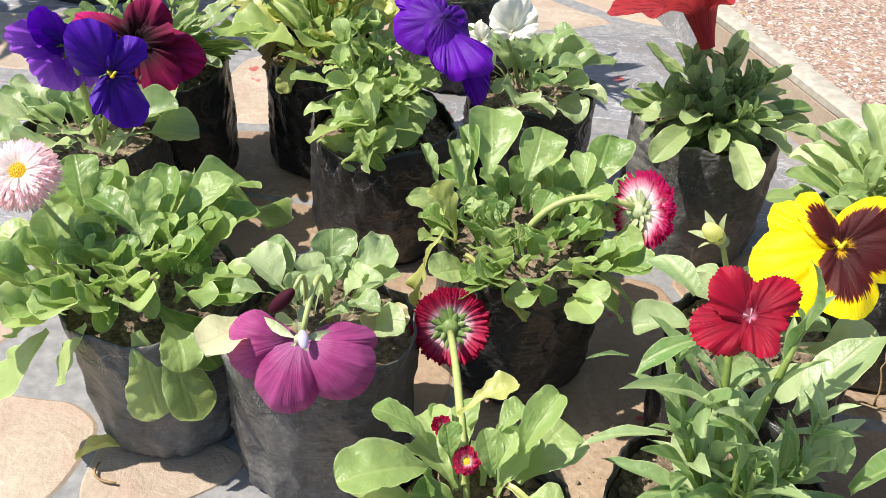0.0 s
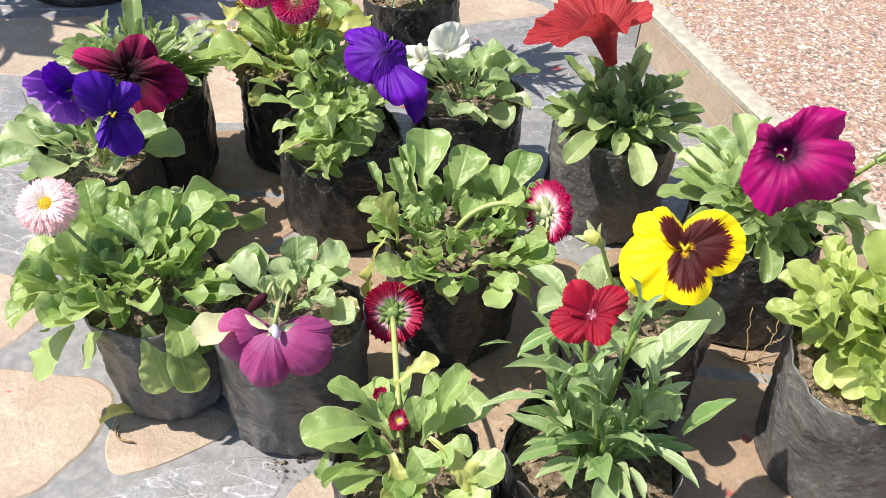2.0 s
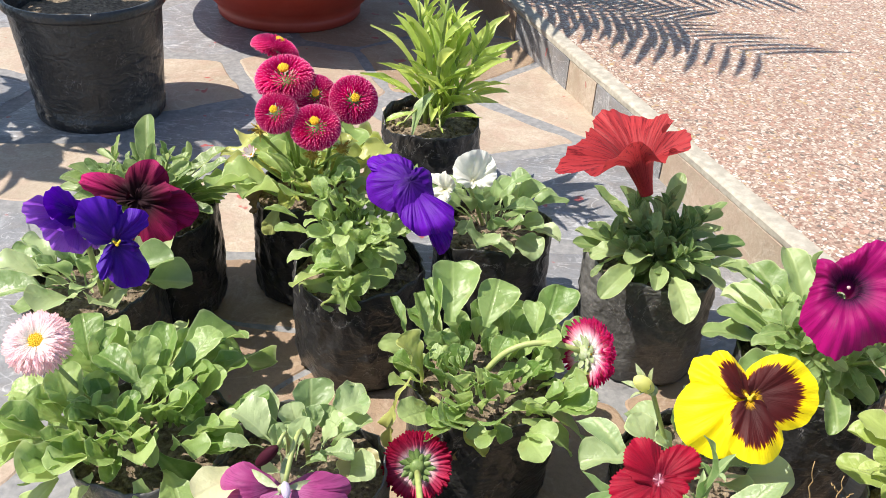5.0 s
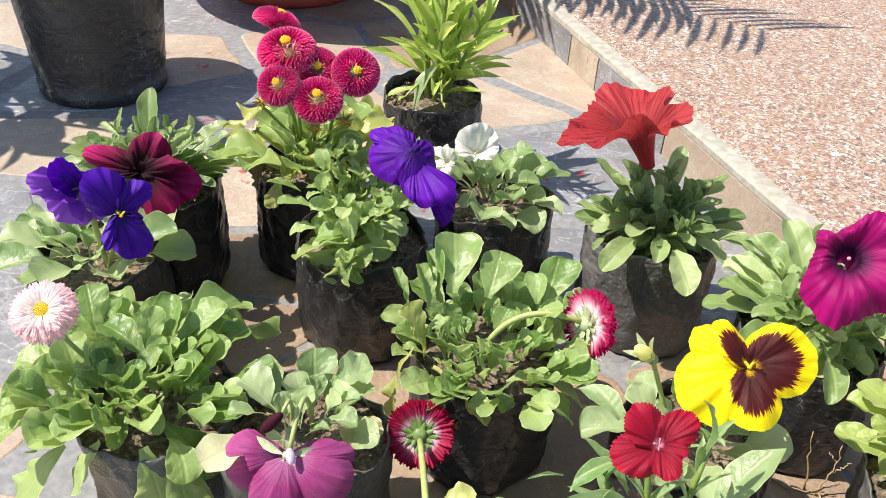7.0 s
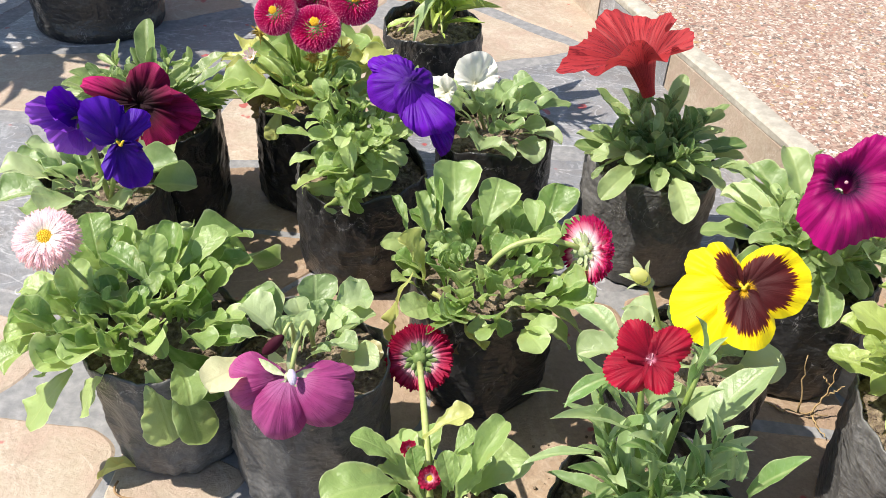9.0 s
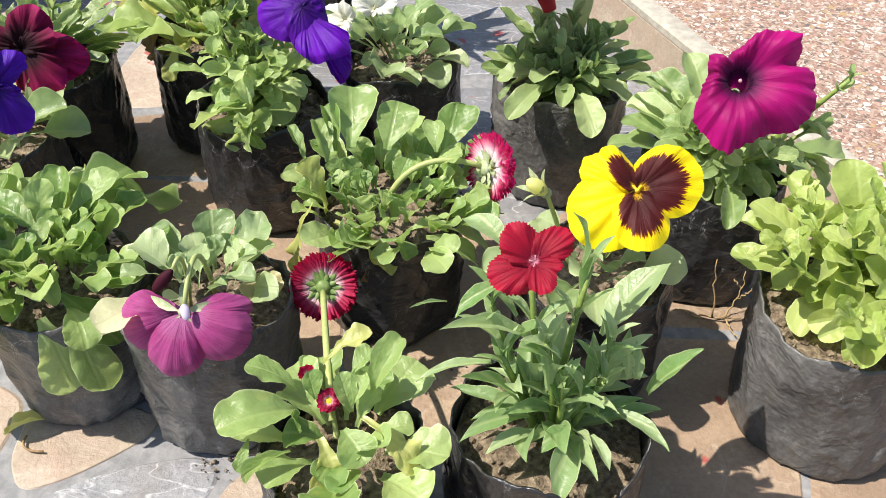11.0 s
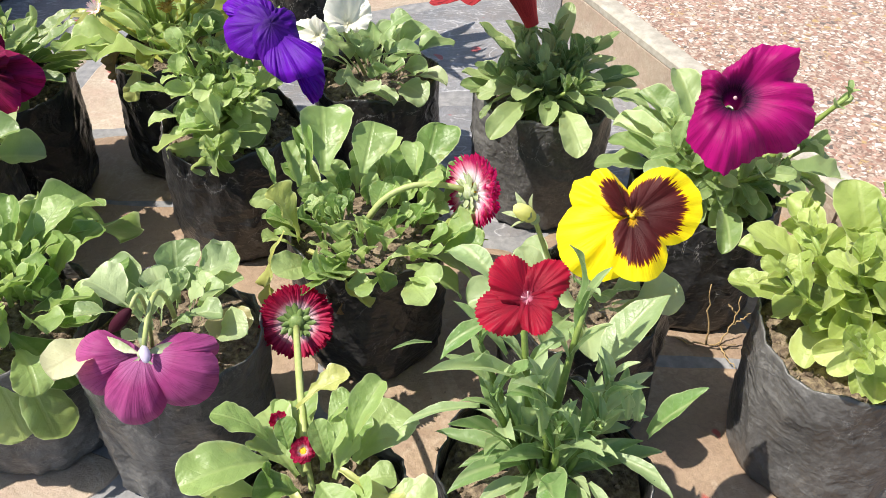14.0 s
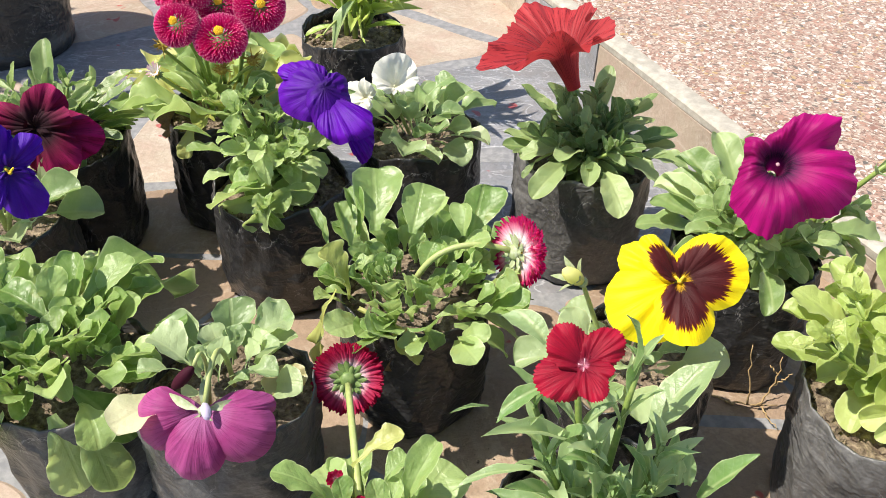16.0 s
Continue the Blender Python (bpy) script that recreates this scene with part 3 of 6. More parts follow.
def nursery_bag(x, y, r, h, label, mat=None, seed=0, fill=0.014, lean=(0.0, 0.0), flare=0.0, squash=0.0, turn=0.0, rim=0.006):
    bag = thing("nursery_bag", label, "plant bag", (x, y, 0), "black bags of bedding plants")
    BAGS.append((x + lean[0], y + lean[1], r * (1.03 + max(0.0, flare * 0.6) + squash), h))
    rnd = random.Random(seed)
    ph = rnd.uniform(0, 50)

    def ridge(p):
        return 1 - 2 * abs(noise.noise(p))

    def skin(rr, z, a, inset=0.0):
        t = max(0.0, min(1.0, z / h))
        c, d = math.cos(a), math.sin(a)
        soft = noise.noise((c * 1.3 + ph, d * 1.3, z * 16)) * 0.0035
        crease = noise.noise((c * 5 + ph, d * 5, z * 26)) * 0.0016
        # folds: a few long upright ones, slanting ones, and fine rings where the film is slack
        sharp = ridge((c * 2.2 + ph, d * 2.2, z * 9)) ** 3 * 0.0022 + ridge((c * 3 + z * 34 + ph, d * 3 - z * 20, z * 14)) ** 3 * 0.0018
        slack = max(0.0, noise.noise((c * 1.6 + ph, d * 1.6, z * 12 + 4.0)))
        sharp += slack * ridge((c * 2.5 + ph, d * 2.5, z * 48)) ** 2 * 0.0011 - 0.0014
        q = 1 + squash * math.cos(2 * (a - turn))
        bulge = 0.03 * math.sin(math.pi * t)
        rad = rr * q * (1 + bulge + flare * (t - 0.4)) + soft + crease + sharp - inset
        zz = z
        if t > 0.9:
            zz += (t - 0.9) / 0.1 * rim * (noise.noise((math.cos(a) * 1.1 + ph, math.sin(a) * 1.1, 3.0)) * 2.0 + 0.4 * noise.noise((math.cos(a) * 4 + ph, math.sin(a) * 4, 9.0)))
        return (rad * math.cos(a) + lean[0] * t, rad * math.sin(a) + lean[1] * t, zz)

    out = [(r * 0.6, 0.0), (r * 0.93, 0.0005), (r * 0.975, 0.003), (r * 0.995, 0.010)] + [(r, h * k / 22) for k in range(4, 23)]
    out = [p for a, c in zip(out, out[1:]) for p in (a, ((a[0] + c[0]) / 2, (a[1] + c[1]) / 2))] + [out[-1]]
    outer = revolve(out, 96, lambda rr, z, a: skin(rr, z, a))
    inner = revolve([(r, h), (r, h * 0.94), (r, h - fill - 0.012)], 96, lambda rr, z, a: skin(rr, z, a, 0.0012))
    V, F = join(outer, inner)
    n0 = len(out) * 96
    for k in range(96):
        F.append((n0 - 96 + k, n0 - 96 + (k + 1) % 96, n0 + (k + 1) % 96, n0 + k))
    F.append(tuple(range(96))[::-1])
    part("film", make_mesh("film", V, F, mat or FILM), bag)
    # soil with clods
    zs = h - fill
    SV, SF = [], []
    nr, ns = 9, 40
    for i in range(nr + 1):
        for k in range(ns):
            a = 2 * math.pi * k / ns
            f = i / nr
            px, py, _ = skin(r, zs, a, 0.002)
            d = 0.006 * noise.noise((px * f * 45 + ph, py * f * 45, 1.0)) + 0.003 * noise.noise((px * f * 150, py * f * 150, ph))
            SV.append((lean[0] * 0.9 * (1 - f) + px * f, lean[1] * 0.9 * (1 - f) + py * f, zs + d * min(1.0, 1.2 - f * 0.6) + 0.004 * (1 - f * f)))
    for i in range(nr):
        for k in range(ns):
            SF.append((i * ns + k, i * ns + (k + 1) % ns, (i + 1) * ns + (k + 1) % ns, (i + 1) * ns + k))
    clods = []
    for _ in range(260):
        a, f = rnd.uniform(0, 6.28), math.sqrt(rnd.uniform(0.0, 0.85))
        s = rnd.uniform(0.0006, 0.0016) if rnd.random() < 0.8 else rnd.uniform(0.0016, 0.0038)
        clods.append(moved(CLOD[rnd.randrange(4)], pose(lean[0] * 0.9 + r * f * math.cos(a), lean[1] * 0.9 + r * f * math.sin(a), zs + 0.0025, rnd.uniform(0, 360), rnd.uniform(0, 360), 0) @ Matrix.Scale(s, 4)))
    part("soil", make_mesh("soil", SV, SF, SOIL), bag)
    tagged(part("loose_soil", make_mesh("loose_soil", *join(*clods), SOIL, False), bag), kind="stuff")
    return bag


def clod(seed):
    bm = bmesh.new()
    bmesh.ops.create_icosphere(bm, subdivisions=1, radius=1.0)
    out = [v.co * (1 + 0.4 * noise.noise(v.co * 1.5 + Vector((seed * 9.1, 0, 0)))) for v in bm.verts], [tuple(v.index for v in f.verts) for f in bm.faces]
    bm.free()
    return out


CLOD = [clod(i) for i in range(4)]

# black bags: x, y, radius, height and what grows in them
nursery_bag(0.252, 0.652, 0.053, 0.100, "black polythene nursery bag holding the red petunia", FILM_DUSTY_LIT, 1, lean=(-0.004, 0.0), squash=0.02)
nursery_bag(0.008, 0.617, 0.053, 0.100, "creased black polythene bag of the purple petunia", FILM, 2, lean=(0.0, -0.004))
nursery_bag(0.001, 0.396, 0.049, 0.100, "dusty black polythene bag of the mauve pansy", FILM_DUSTY_LIT, 3, squash=0.03, turn=0.2)
nursery_bag(-0.094, 0.416, 0.047, 0.096, "dusty black polythene bag of the pale pink daisy", FILM_DUSTY_LIT, 4, flare=0.12)
nursery_bag(0.109, 0.490, 0.050, 0.098, "black polythene bag of the crimson-tipped daisy", FILM, 5)
nursery_bag(0.398, 0.383, 0.057, 0.100, "dusty grey-black polythene bag of the light green petunia", FILM_DUSTY_LIT, 6, lean=(-0.004, 0.006), squash=0.04, turn=0.6)
nursery_bag(0.346, 0.532, 0.051, 0.098, "crinkled black polythene bag of the magenta petunia", FILM, 7)
nursery_bag(0.115, 0.688, 0.050, 0.100, "black polythene bag of the white pansy", FILM, 8)
nursery_bag(0.047, 0.905, 0.053, 0.098, "shiny black polythene bag of the narrow-leaved plant", FILM_CLEAN, 9, fill=0.010)
nursery_bag(-0.055, 0.722, 0.049, 0.104, "shiny black polythene bag of the deep pink daisies", FILM_CLEAN, 10)
nursery_bag(-0.182, 0.672, 0.054, 0.100, "black polythene bag of the burgundy petunia", FILM_CLEAN, 11)
nursery_bag(-0.190, 0.562, 0.049, 0.098, "black polythene bag of the violet pansies", FILM, 12)
nursery_bag(0.199, 0.302, 0.052, 0.100, "black polythene bag of the crimson dianthus, half filled", FILM_CLEAN, 13, fill=0.022, rim=0.010)
nursery_bag(0.092, 0.284, 0.043, 0.098, "black polythene bag of the small crimson daisies", FILM, 14, fill=0.016)
nursery_bag(0.243, 0.425, 0.048, 0.096, "black polythene bag of the yellow pansy", FILM_CLEAN, 15)


def round_pot(name, label, x, y, r0, r1, h, mat, lip, seg=64):
    pot = thing(name, label, "plant pot", (x, y, 0))
    prof = [(r0 * 0.7, 0.002), (r0 * 0.97, 0.0), (r0, 0.004), (r0 + 0.001, 0.016), (r0 - 0.001, 0.018)]
    prof += [(r0 + (r1 - r0) * k / 8, 0.018 + (h - lip - 0.018) * k / 8) for k in range(1, 9)]
    V, F = revolve(prof, seg)
    part("body", make_mesh("body", V, F + [tuple(range(seg))[::-1]], mat), pot)
    rim = [(r1 - 0.001, h - lip), (r1 + 0.005, h - lip), (r1 + 0.006, h - lip + 0.003), (r1 + 0.006, h - 0.003), (r1 + 0.004, h), (r1 + 0.001, h), (r1 - 0.001, h - 0.003), (r1 - 0.003, h - 0.05)]
    part("rim", make_mesh("rim", *revolve(rim, seg), mat), pot)
    soil = revolve([(r1 - 0.003, h - 0.03), (r1 * 0.7, h - 0.026), (r1 * 0.3, h - 0.022), (0.001, h - 0.02)], 40,
                   lambda rr, z, a: (rr * math.cos(a), rr * math.sin(a), z + 0.006 * noise.noise((rr * 40 * math.cos(a), rr * 40 * math.sin(a), 4.0))))
    part("soil", make_mesh("soil", *soil, SOIL), pot)
    return pot


round_pot("flower_pot", "large black plastic flower pot with a rolled rim", -0.396, 1.072, 0.080, 0.091, 0.156, POT_BLACK, 0.012)
round_pot("flower_pot", "wide terracotta-red bowl pot on the paving", -0.240, 1.522, 0.122, 0.265, 0.195, POT_RED, 0.02)

# ---- leaves ----
SHAPES = {
    "spoon": [(0, .10), (.2, .11), (.36, .22), (.55, .43), (.74, .55), (.88, .50), (.95, .38), (.985, .25), (1, .12)],
    "paddle": [(0, .12), (.1, .15), (.28, .36), (.5, .58), (.7, .66), (.87, .56), (.95, .40), (.985, .26), (1, .12)],
    "strap": [(0, .45), (.3, .8), (.7, 1.0), (.88, .95), (.96, .7), (1, .3)],
    "ovate": [(0, .07), (.1, .14), (.3, .42), (.5, .52), (.72, .40), (.9, .17), (.97, .06), (1, .01)],
    "oval": [(0, .08), (.1, .16), (.3, .42), (.56, .56), (.78, .48), (.92, .28), (.975, .14), (1, .02)],
    "lance": [(0, .10), (.15, .13), (.4, .22), (.6, .22), (.8, .13), (.93, .05), (1, .005)],
    "round": [(0, .045), (.36, .05), (.43, .26), (.56, .52), (.74, .60), (.89, .44), (.965, .24), (1, .05)],
    "petal": [(0, .10), (.12, .26), (.35, .70), (.6, 1.0), (.8, .98), (.92, .72), (.98, .42), (1, .2)],
    "wedge": [(0, .05), (.25, .16), (.5, .5), (.75, .85), (.9, .95), (.97, .85), (1, .7)],
}


def blade(shape, width=1.0, droop=0.5, rise=0.2, cup=0.2, wave=0.02, waves=3.0, serr=0.0, teeth=9, seed=0, rows=16, cols=8, twist=0.0, fold=0.16, crumple=0.0):
    """A leaf or petal of unit length along y, from its base at the origin, upper side +z."""
    rnd = random.Random(seed)
    ph, bend = rnd.uniform(0, 6.28), rnd.uniform(-0.35, 0.35)
    ctrl = SHAPES[shape]
    V, F = [], []
    y = z = x0 = 0.0
    prev = 0.0
    for i in range(rows + 1):
        u = i / rows
        s = 1 - (1 - u) ** 1.7
        head = rise - droop * s
        ds = s - prev
        prev = s
        y += ds * math.cos(head)
        z += ds * math.sin(head)
        x0 += ds * bend * s
        w = 0.5 * width * float(np.interp(s, [c[0] for c in ctrl], [c[1] for c in ctrl]))
        if shape in ("spoon", "paddle", "oval", "round"):
            # a rounded end beyond the widest part
            peak = max(ctrl, key=lambda c: c[1])
            if s > peak[0]:
                w = 0.5 * width * peak[1] * math.sqrt(max(0.0, 1 - ((s - peak[0]) / (1 - peak[0])) ** 2.3))
        for j in range(cols + 1):
            v = 2 * j / cols - 1
            v = math.copysign(abs(v) ** 0.75, v)
            ww = w
            if abs(v) > 0.99 and serr:
                ww *= 1 - serr * (0.5 + 0.5 * math.sin(teeth * 6.28 * s + (ph if v > 0 else -ph)))
            lift = cup * w * abs(v) ** 1.7 + fold * w * abs(v) + wave * math.sin(waves * 6.28 * s + ph + (1.3 if v > 0 else 0)) * v * v * (0.3 + s)
            lift += twist * v * w * s
            if crumple:
                side = 1.0 if v >= 0 else -1.0
                lift += crumple * w * abs(v) * (1.5 * noise.noise((side * 3.1 + seed * 1.37, s * 5.5, seed * 0.61)) + 0.9 * noise.noise((v * 2.2 + seed, s * 9.0 - abs(v) * 2.5, seed * 0.37)))
            yy = y
            if shape in ("petal", "wedge") and s > 0.6:
                yy -= (s - 0.6) * 0.55 * v * v
                if serr and i >= rows - 1:
                    yy -= serr * rnd.uniform(0, 1) * (1 if j % 2 else 0.1)
            V.append((x0 + v * ww, yy - lift * math.sin(head), z + lift * math.cos(head)))
    m = cols + 1
    for i in range(rows):
        for j in range(cols):
            F.append((i * m + j, i * m + j + 1, (i + 1) * m + j + 1, (i + 1) * m + j))
    return V, F


def fan(width=1.0, ruffle=0.05, curl=0.25, seed=0, rows=14, cols=52, fringe=0.0, lift=0.15, lobe=0.0, point=0.0, pleat=0.0):
    """A broad round petal of unit length along y, wide beyond its narrow base, with a ruffled rim that curls back."""
    rnd = random.Random(seed)
    V, F = [], []
    for i in range(rows + 1):
        u = i / rows
        for j in range(cols + 1):
            v = 2 * j / cols - 1
            a = v * 2.55
            edge = 1.0 + 0.08 * noise.noise((v * 2.2 + seed * 1.7, seed * 0.9, 0.3)) + 0.045 * noise.noise((v * 7.0, seed * 2.3, 1.0)) + 0.02 * noise.noise((v * 19.0, seed * 1.3, 4.0)) - lobe * math.exp(-(v * 7) ** 2) + point * (math.exp(-(v * 3.2) ** 2) - 0.35)
            if fringe and i == rows:
                edge -= fringe * rnd.uniform(0.4, 1.0) * (j % 2)
            x, y = 0.55 * width * math.sin(a) * edge, 0.47 + 0.53 * math.cos(a) * edge
            r = u ** 0.85
            x, y = x * r, y * r
            z = lift * math.sin(u * 2.2) - curl * u * u * (0.35 + 0.65 * v * v)
            z += ruffle * u ** 2 * (1.6 * noise.noise((v * 2.6 + seed * 5.1, u * 0.8, seed)) + 0.9 * noise.noise((v * 6.5 + seed, 3.0, seed * 0.7)))
            if pleat:
                # soft folds that fan out from the base
                z += pleat * u * (1.0 * noise.noise((v * 4.5 + seed * 2.7, 0.4 * u, 7.0)) - 0.9 * abs(noise.noise((v * 8.0 + seed * 4.1, 0.6 * u, 2.0))) + 0.35 * noise.noise((v * 22.0, 2.0 * u, seed)))
            V.append((x, y, z))
    m = cols + 1
    for i in range(rows):
        for j in range(cols):
            F.append((i * m + j, (i + 1) * m + j, (i + 1) * m + j + 1, i * m + j + 1))
    return V, F


def petal_mesh(mat, rows=16, cols=52, **kw):
    """A petal that knows how near each place lies to its rim."""
    me = make_mesh("petal", *fan(rows=rows, cols=cols, **kw), mat)
    reach = me.attributes.new("reach", "FLOAT", "POINT")
    reach.data.foreach_set("value", [i / rows for i in range(rows + 1) for _ in range(cols + 1)])
    return me


def blade_set(name, mat, count, shape, seed=0, **kw):
    """A few leaf meshes of one kind, each a little different."""
    rnd = random.Random(seed)
    out = []
    for k in range(count):
        q = dict(kw)
        q["droop"] = kw.get("droop", 0.5) * rnd.uniform(0.6, 1.5)
        q["cup"] = kw.get("cup", 0.2) * rnd.uniform(0.3, 1.6)
        q["width"] = kw.get("width", 1.0) * rnd.uniform(0.82, 1.18)
        q["twist"] = rnd.uniform(-1, 1) * kw.get("twist", 0.22)
        q["waves"] = rnd.uniform(1.6, 3.4)
        q["fold"] = rnd.uniform(0.05, 0.42)
        q["rows"], q["cols"] = 22, 10
        me = make_mesh(name, *blade(shape, seed=seed * 31 + k, **q), mat)
        rim = me.attributes.new("rim", "FLOAT", "POINT")
        rim.data.foreach_set("value", [1.0 if i % 11 in (0, 10) else 0.0 for i in range(len(me.vertices))])
        MESH_WIDTH[me.name] = max(v.co.x for v in me.vertices) - min(v.co.x for v in me.vertices)
        out.append(me)
    return out


def leaf_pose(base, az, elev, length, roll=0.0, wide=1.0):
    """Heading az (degrees from +x), elevation elev."""
    return pose(*base, 0, 0, az - 90) @ pose(0, 0, 0, elev) @ pose(0, 0, 0, 0, roll) @ Matrix.Diagonal((length * wide, length, length, 1))


def leaf_to(base, tip, roll=0.0, wide=1.0):
    """From base to tip."""
    d = Vector(tip) - Vector(base)
    flat = math.hypot(d.x, d.y)
    return leaf_pose(base, math.degrees(math.atan2(d.y, d.x)), math.degrees(math.atan2(d.z, flat)), d.length, roll, wide)


def rosette(plant, meshes, n, centre, length, elev, r=0.006, seed=0, jitter=18.0, wide=1.0, name="leaf", tilt=14.0, sector=None, loose=10.0):
    """Leaves round a centre: the inner ones short and steep, the outer ones long and low. length, elev: (inner, outer)."""
    rnd = random.Random(seed)
    a = rnd.uniform(0, 360)
    for k in range(n):
        f = k / max(1, n - 1)
        a += 137.5
        az = a + rnd.uniform(-jitter, jitter)
        if sector:
            az = sector[0] + (az % 360) / 360 * (sector[1] - sector[0])
        ln = (length[0] + (length[1] - length[0]) * f) * rnd.uniform(0.8, 1.2)
        el = elev[0] + (elev[1] - elev[0]) * f + rnd.uniform(-loose, loose)
        rr = r * (0.4 + f)
        b = (centre[0] + rr * math.cos(radians(az)), centre[1] + rr * math.sin(radians(az)), centre[2] + 0.006 * (1 - f))
        part(name, rnd.choice(meshes), plant, leaf_pose(b, az, el, ln, rnd.uniform(-tilt, tilt), wide))


def sprig(plant, meshes, base, top, pairs, length, seed=0, elev=(15, 55), stem=0.0016, mat=None, wide=1.0):
    """A leafy shoot: a stem with pairs of leaves, smaller and steeper towards its top."""
    rnd = random.Random(seed)
    mid = (Vector(base) + Vector(top)) / 2 + Vector((rnd.uniform(-1, 1), rnd.uniform(-1, 1), 0)) * 0.004
    pts = bezier(base, mid, top, 6)
    part("stem", make_mesh("stem", *tube(pts, [stem * (1.2 - 0.5 * i / 6) for i in range(7)], 6), mat or STEM), plant)
    a = rnd.uniform(0, 360)
    axis = (Vector(top) - Vector(base)).normalized()
    for k in range(pairs):
        f = (k + 0.6) / pairs
        p = pts[min(6, int(f * 6 + 0.5))]
        a += 97
        for s in (0, 180 + rnd.uniform(-25, 25)):
            ln = length * (1.15 - 0.55 * f) * rnd.uniform(0.8, 1.2)
            el = elev[0] + (elev[1] - elev[0]) * f + rnd.uniform(-12, 12)
            m = leaf_pose((0, 0, 0), a + s, el, ln, rnd.uniform(-20, 20), wide)
            tip = Vector((0, 0, 1)).rotation_difference(axis).to_matrix().to_4x4()
            part("leaf", rnd.choice(meshes), plant, Matrix.Translation(p) @ tip @ m)
    for k in range(3):
        m = leaf_pose((0, 0, 0), a + 60 + 120 * k, 62, length * 0.42 * rnd.uniform(0.8, 1.2), 0, wide)
        part("leaf", rnd.choice(meshes), plant, Matrix.Translation(pts[-1]) @ m)


def aimed(plant, meshes, centre, tips, seed=0, start=0.12, tilt=16.0, name="leaf", longest=1.0):
    """Leaves from a centre to given tips; each row is a tip's place and the leaf's breadth."""
    rnd = random.Random(seed)
    c = Vector(centre)
    for x, y, z, wide in tips:
        t = Vector((x, y, z))
        bx, by, br, bh = min(BAGS, key=lambda b: (b[0] - centre[0]) ** 2 + (b[1] - centre[1]) ** 2)
        side = Vector((x - bx, y - by, 0))
        if z < bh - 0.004 and side.length > 0.01:
            # a leaf that hangs over the rim, outside the film
            side = side.normalized()
            push = max(0.0, br + 0.010 - math.hypot(x - bx, y - by))
            t = t + side * push + Vector((0, 0, 0.8 * push + 0.006))
            over = Vector((bx, by, bh + 0.012)) + side * (br - 0.002)
            stem = bezier(c, (c + over) / 2 + Vector((0, 0, 0.012)), over, 6)
            part("leaf_stalk", make_mesh("leaf_stalk", *tube(stem, [0.0017 - 0.0001 * i for i in range(7)], 6), STEM_PALE), plant)
            long = (t - over).length
            if long > 0.012:
                part(name, rnd.choice(HANGING if meshes is PADDLE else meshes), plant, leaf_to(over, t, rnd.uniform(-tilt, tilt) * 0.4, wide * min(1.0, 0.040 / long)))
            continue
        f = max(start, 1 - longest / (t - c).length)
        foot = c.lerp(t, f) - Vector((0, 0, 0.004))
        part(name, rnd.choice(meshes), plant, leaf_to(foot, t, rnd.uniform(-tilt, tilt), wide))
        if f > start + 0.05:
            part("leaf_stalk", make_mesh("leaf_stalk", *tube(bezier(c.lerp(t, 0.05) - Vector((0, 0, 0.006)), c.lerp(foot, 0.5) + Vector((0, 0, 0.003)), foot, 5), [0.0018, 0.0017, 0.0016, 0.0015, 0.0014, 0.0013], 6), STEM_PALE), plant)


def placed(plant, meshes, rows, seed=0, name="leaf", label="", tilt=14.0):
    """Leaves laid from foot to tip; each row holds the foot, the tip and the breadth."""
    rnd = random.Random(seed)
    for k, (bx, by, bz, tx, ty, tz, breadth) in enumerate(rows):
        me = meshes[(seed + k) % len(meshes)]
        long = (Vector((tx, ty, tz)) - Vector((bx, by, bz))).length
        part(name, me, plant, leaf_to((bx, by, bz), (tx, ty, tz), rnd.uniform(-tilt, tilt), breadth / (long * MESH_WIDTH[me.name])), label)


MESH_WIDTH = {}
BELLIS = blade_set("daisy_leaf", L_BELLIS, 14, "spoon", 1, width=1.08, droop=1.0, rise=0.45, cup=0.42, wave=0.025, serr=0.045, teeth=6, crumple=0.24)
PADDLE = blade_set("daisy_leaf", L_BELLIS, 14, "paddle", 21, width=0.86, droop=0.8, rise=0.4, cup=0.34, wave=0.02, serr=0.035, teeth=7, crumple=0.22)
HANGING = blade_set("daisy_leaf", L_BELLIS, 6, "paddle", 22, width=0.95, droop=0.35, rise=0.3, cup=-0.2, wave=0.02, serr=0.03, teeth=8, crumple=0.16)
BELLIS_Y = blade_set("daisy_leaf", L_BELLIS_Y, 9, "spoon", 2, width=0.9, droop=0.9, rise=0.35, cup=0.3, wave=0.04, serr=0.09, teeth=5, crumple=0.4)
PETUNIA = blade_set("petunia_leaf", L_PETUNIA, 12, "oval", 3, width=0.86, droop=0.7, rise=0.25, cup=0.34, wave=0.02, crumple=0.16)
DARKLEAF = blade_set("petunia_leaf", L_DARK, 12, "oval", 4, width=0.70, droop=0.1, rise=0.0, cup=0.55, wave=0.015, crumple=0.14)
OVALLEAF = blade_set("petunia_leaf", L_SOFT, 12, "oval", 15, width=1.0, droop=0.6, rise=0.25, cup=0.34, wave=0.02, crumple=0.16)
LIME = blade_set("petunia_leaf", L_LIME, 12, "oval", 5, width=0.98, droop=0.6, rise=0.25, cup=0.34, wave=0.02, crumple=0.18)
PANSYLEAF = blade_set("pansy_leaf", L_PANSY, 8, "round", 6, width=0.95, droop=0.6, rise=0.3, cup=0.3, wave=0.03, serr=0.10, teeth=4, crumple=0.24)
OLDLEAF = blade_set("old_leaf", L_OLD, 3, "round", 16, width=1.0, droop=0.9, rise=0.4, cup=0.4, wave=0.04, serr=0.08, teeth=5, crumple=0.3)
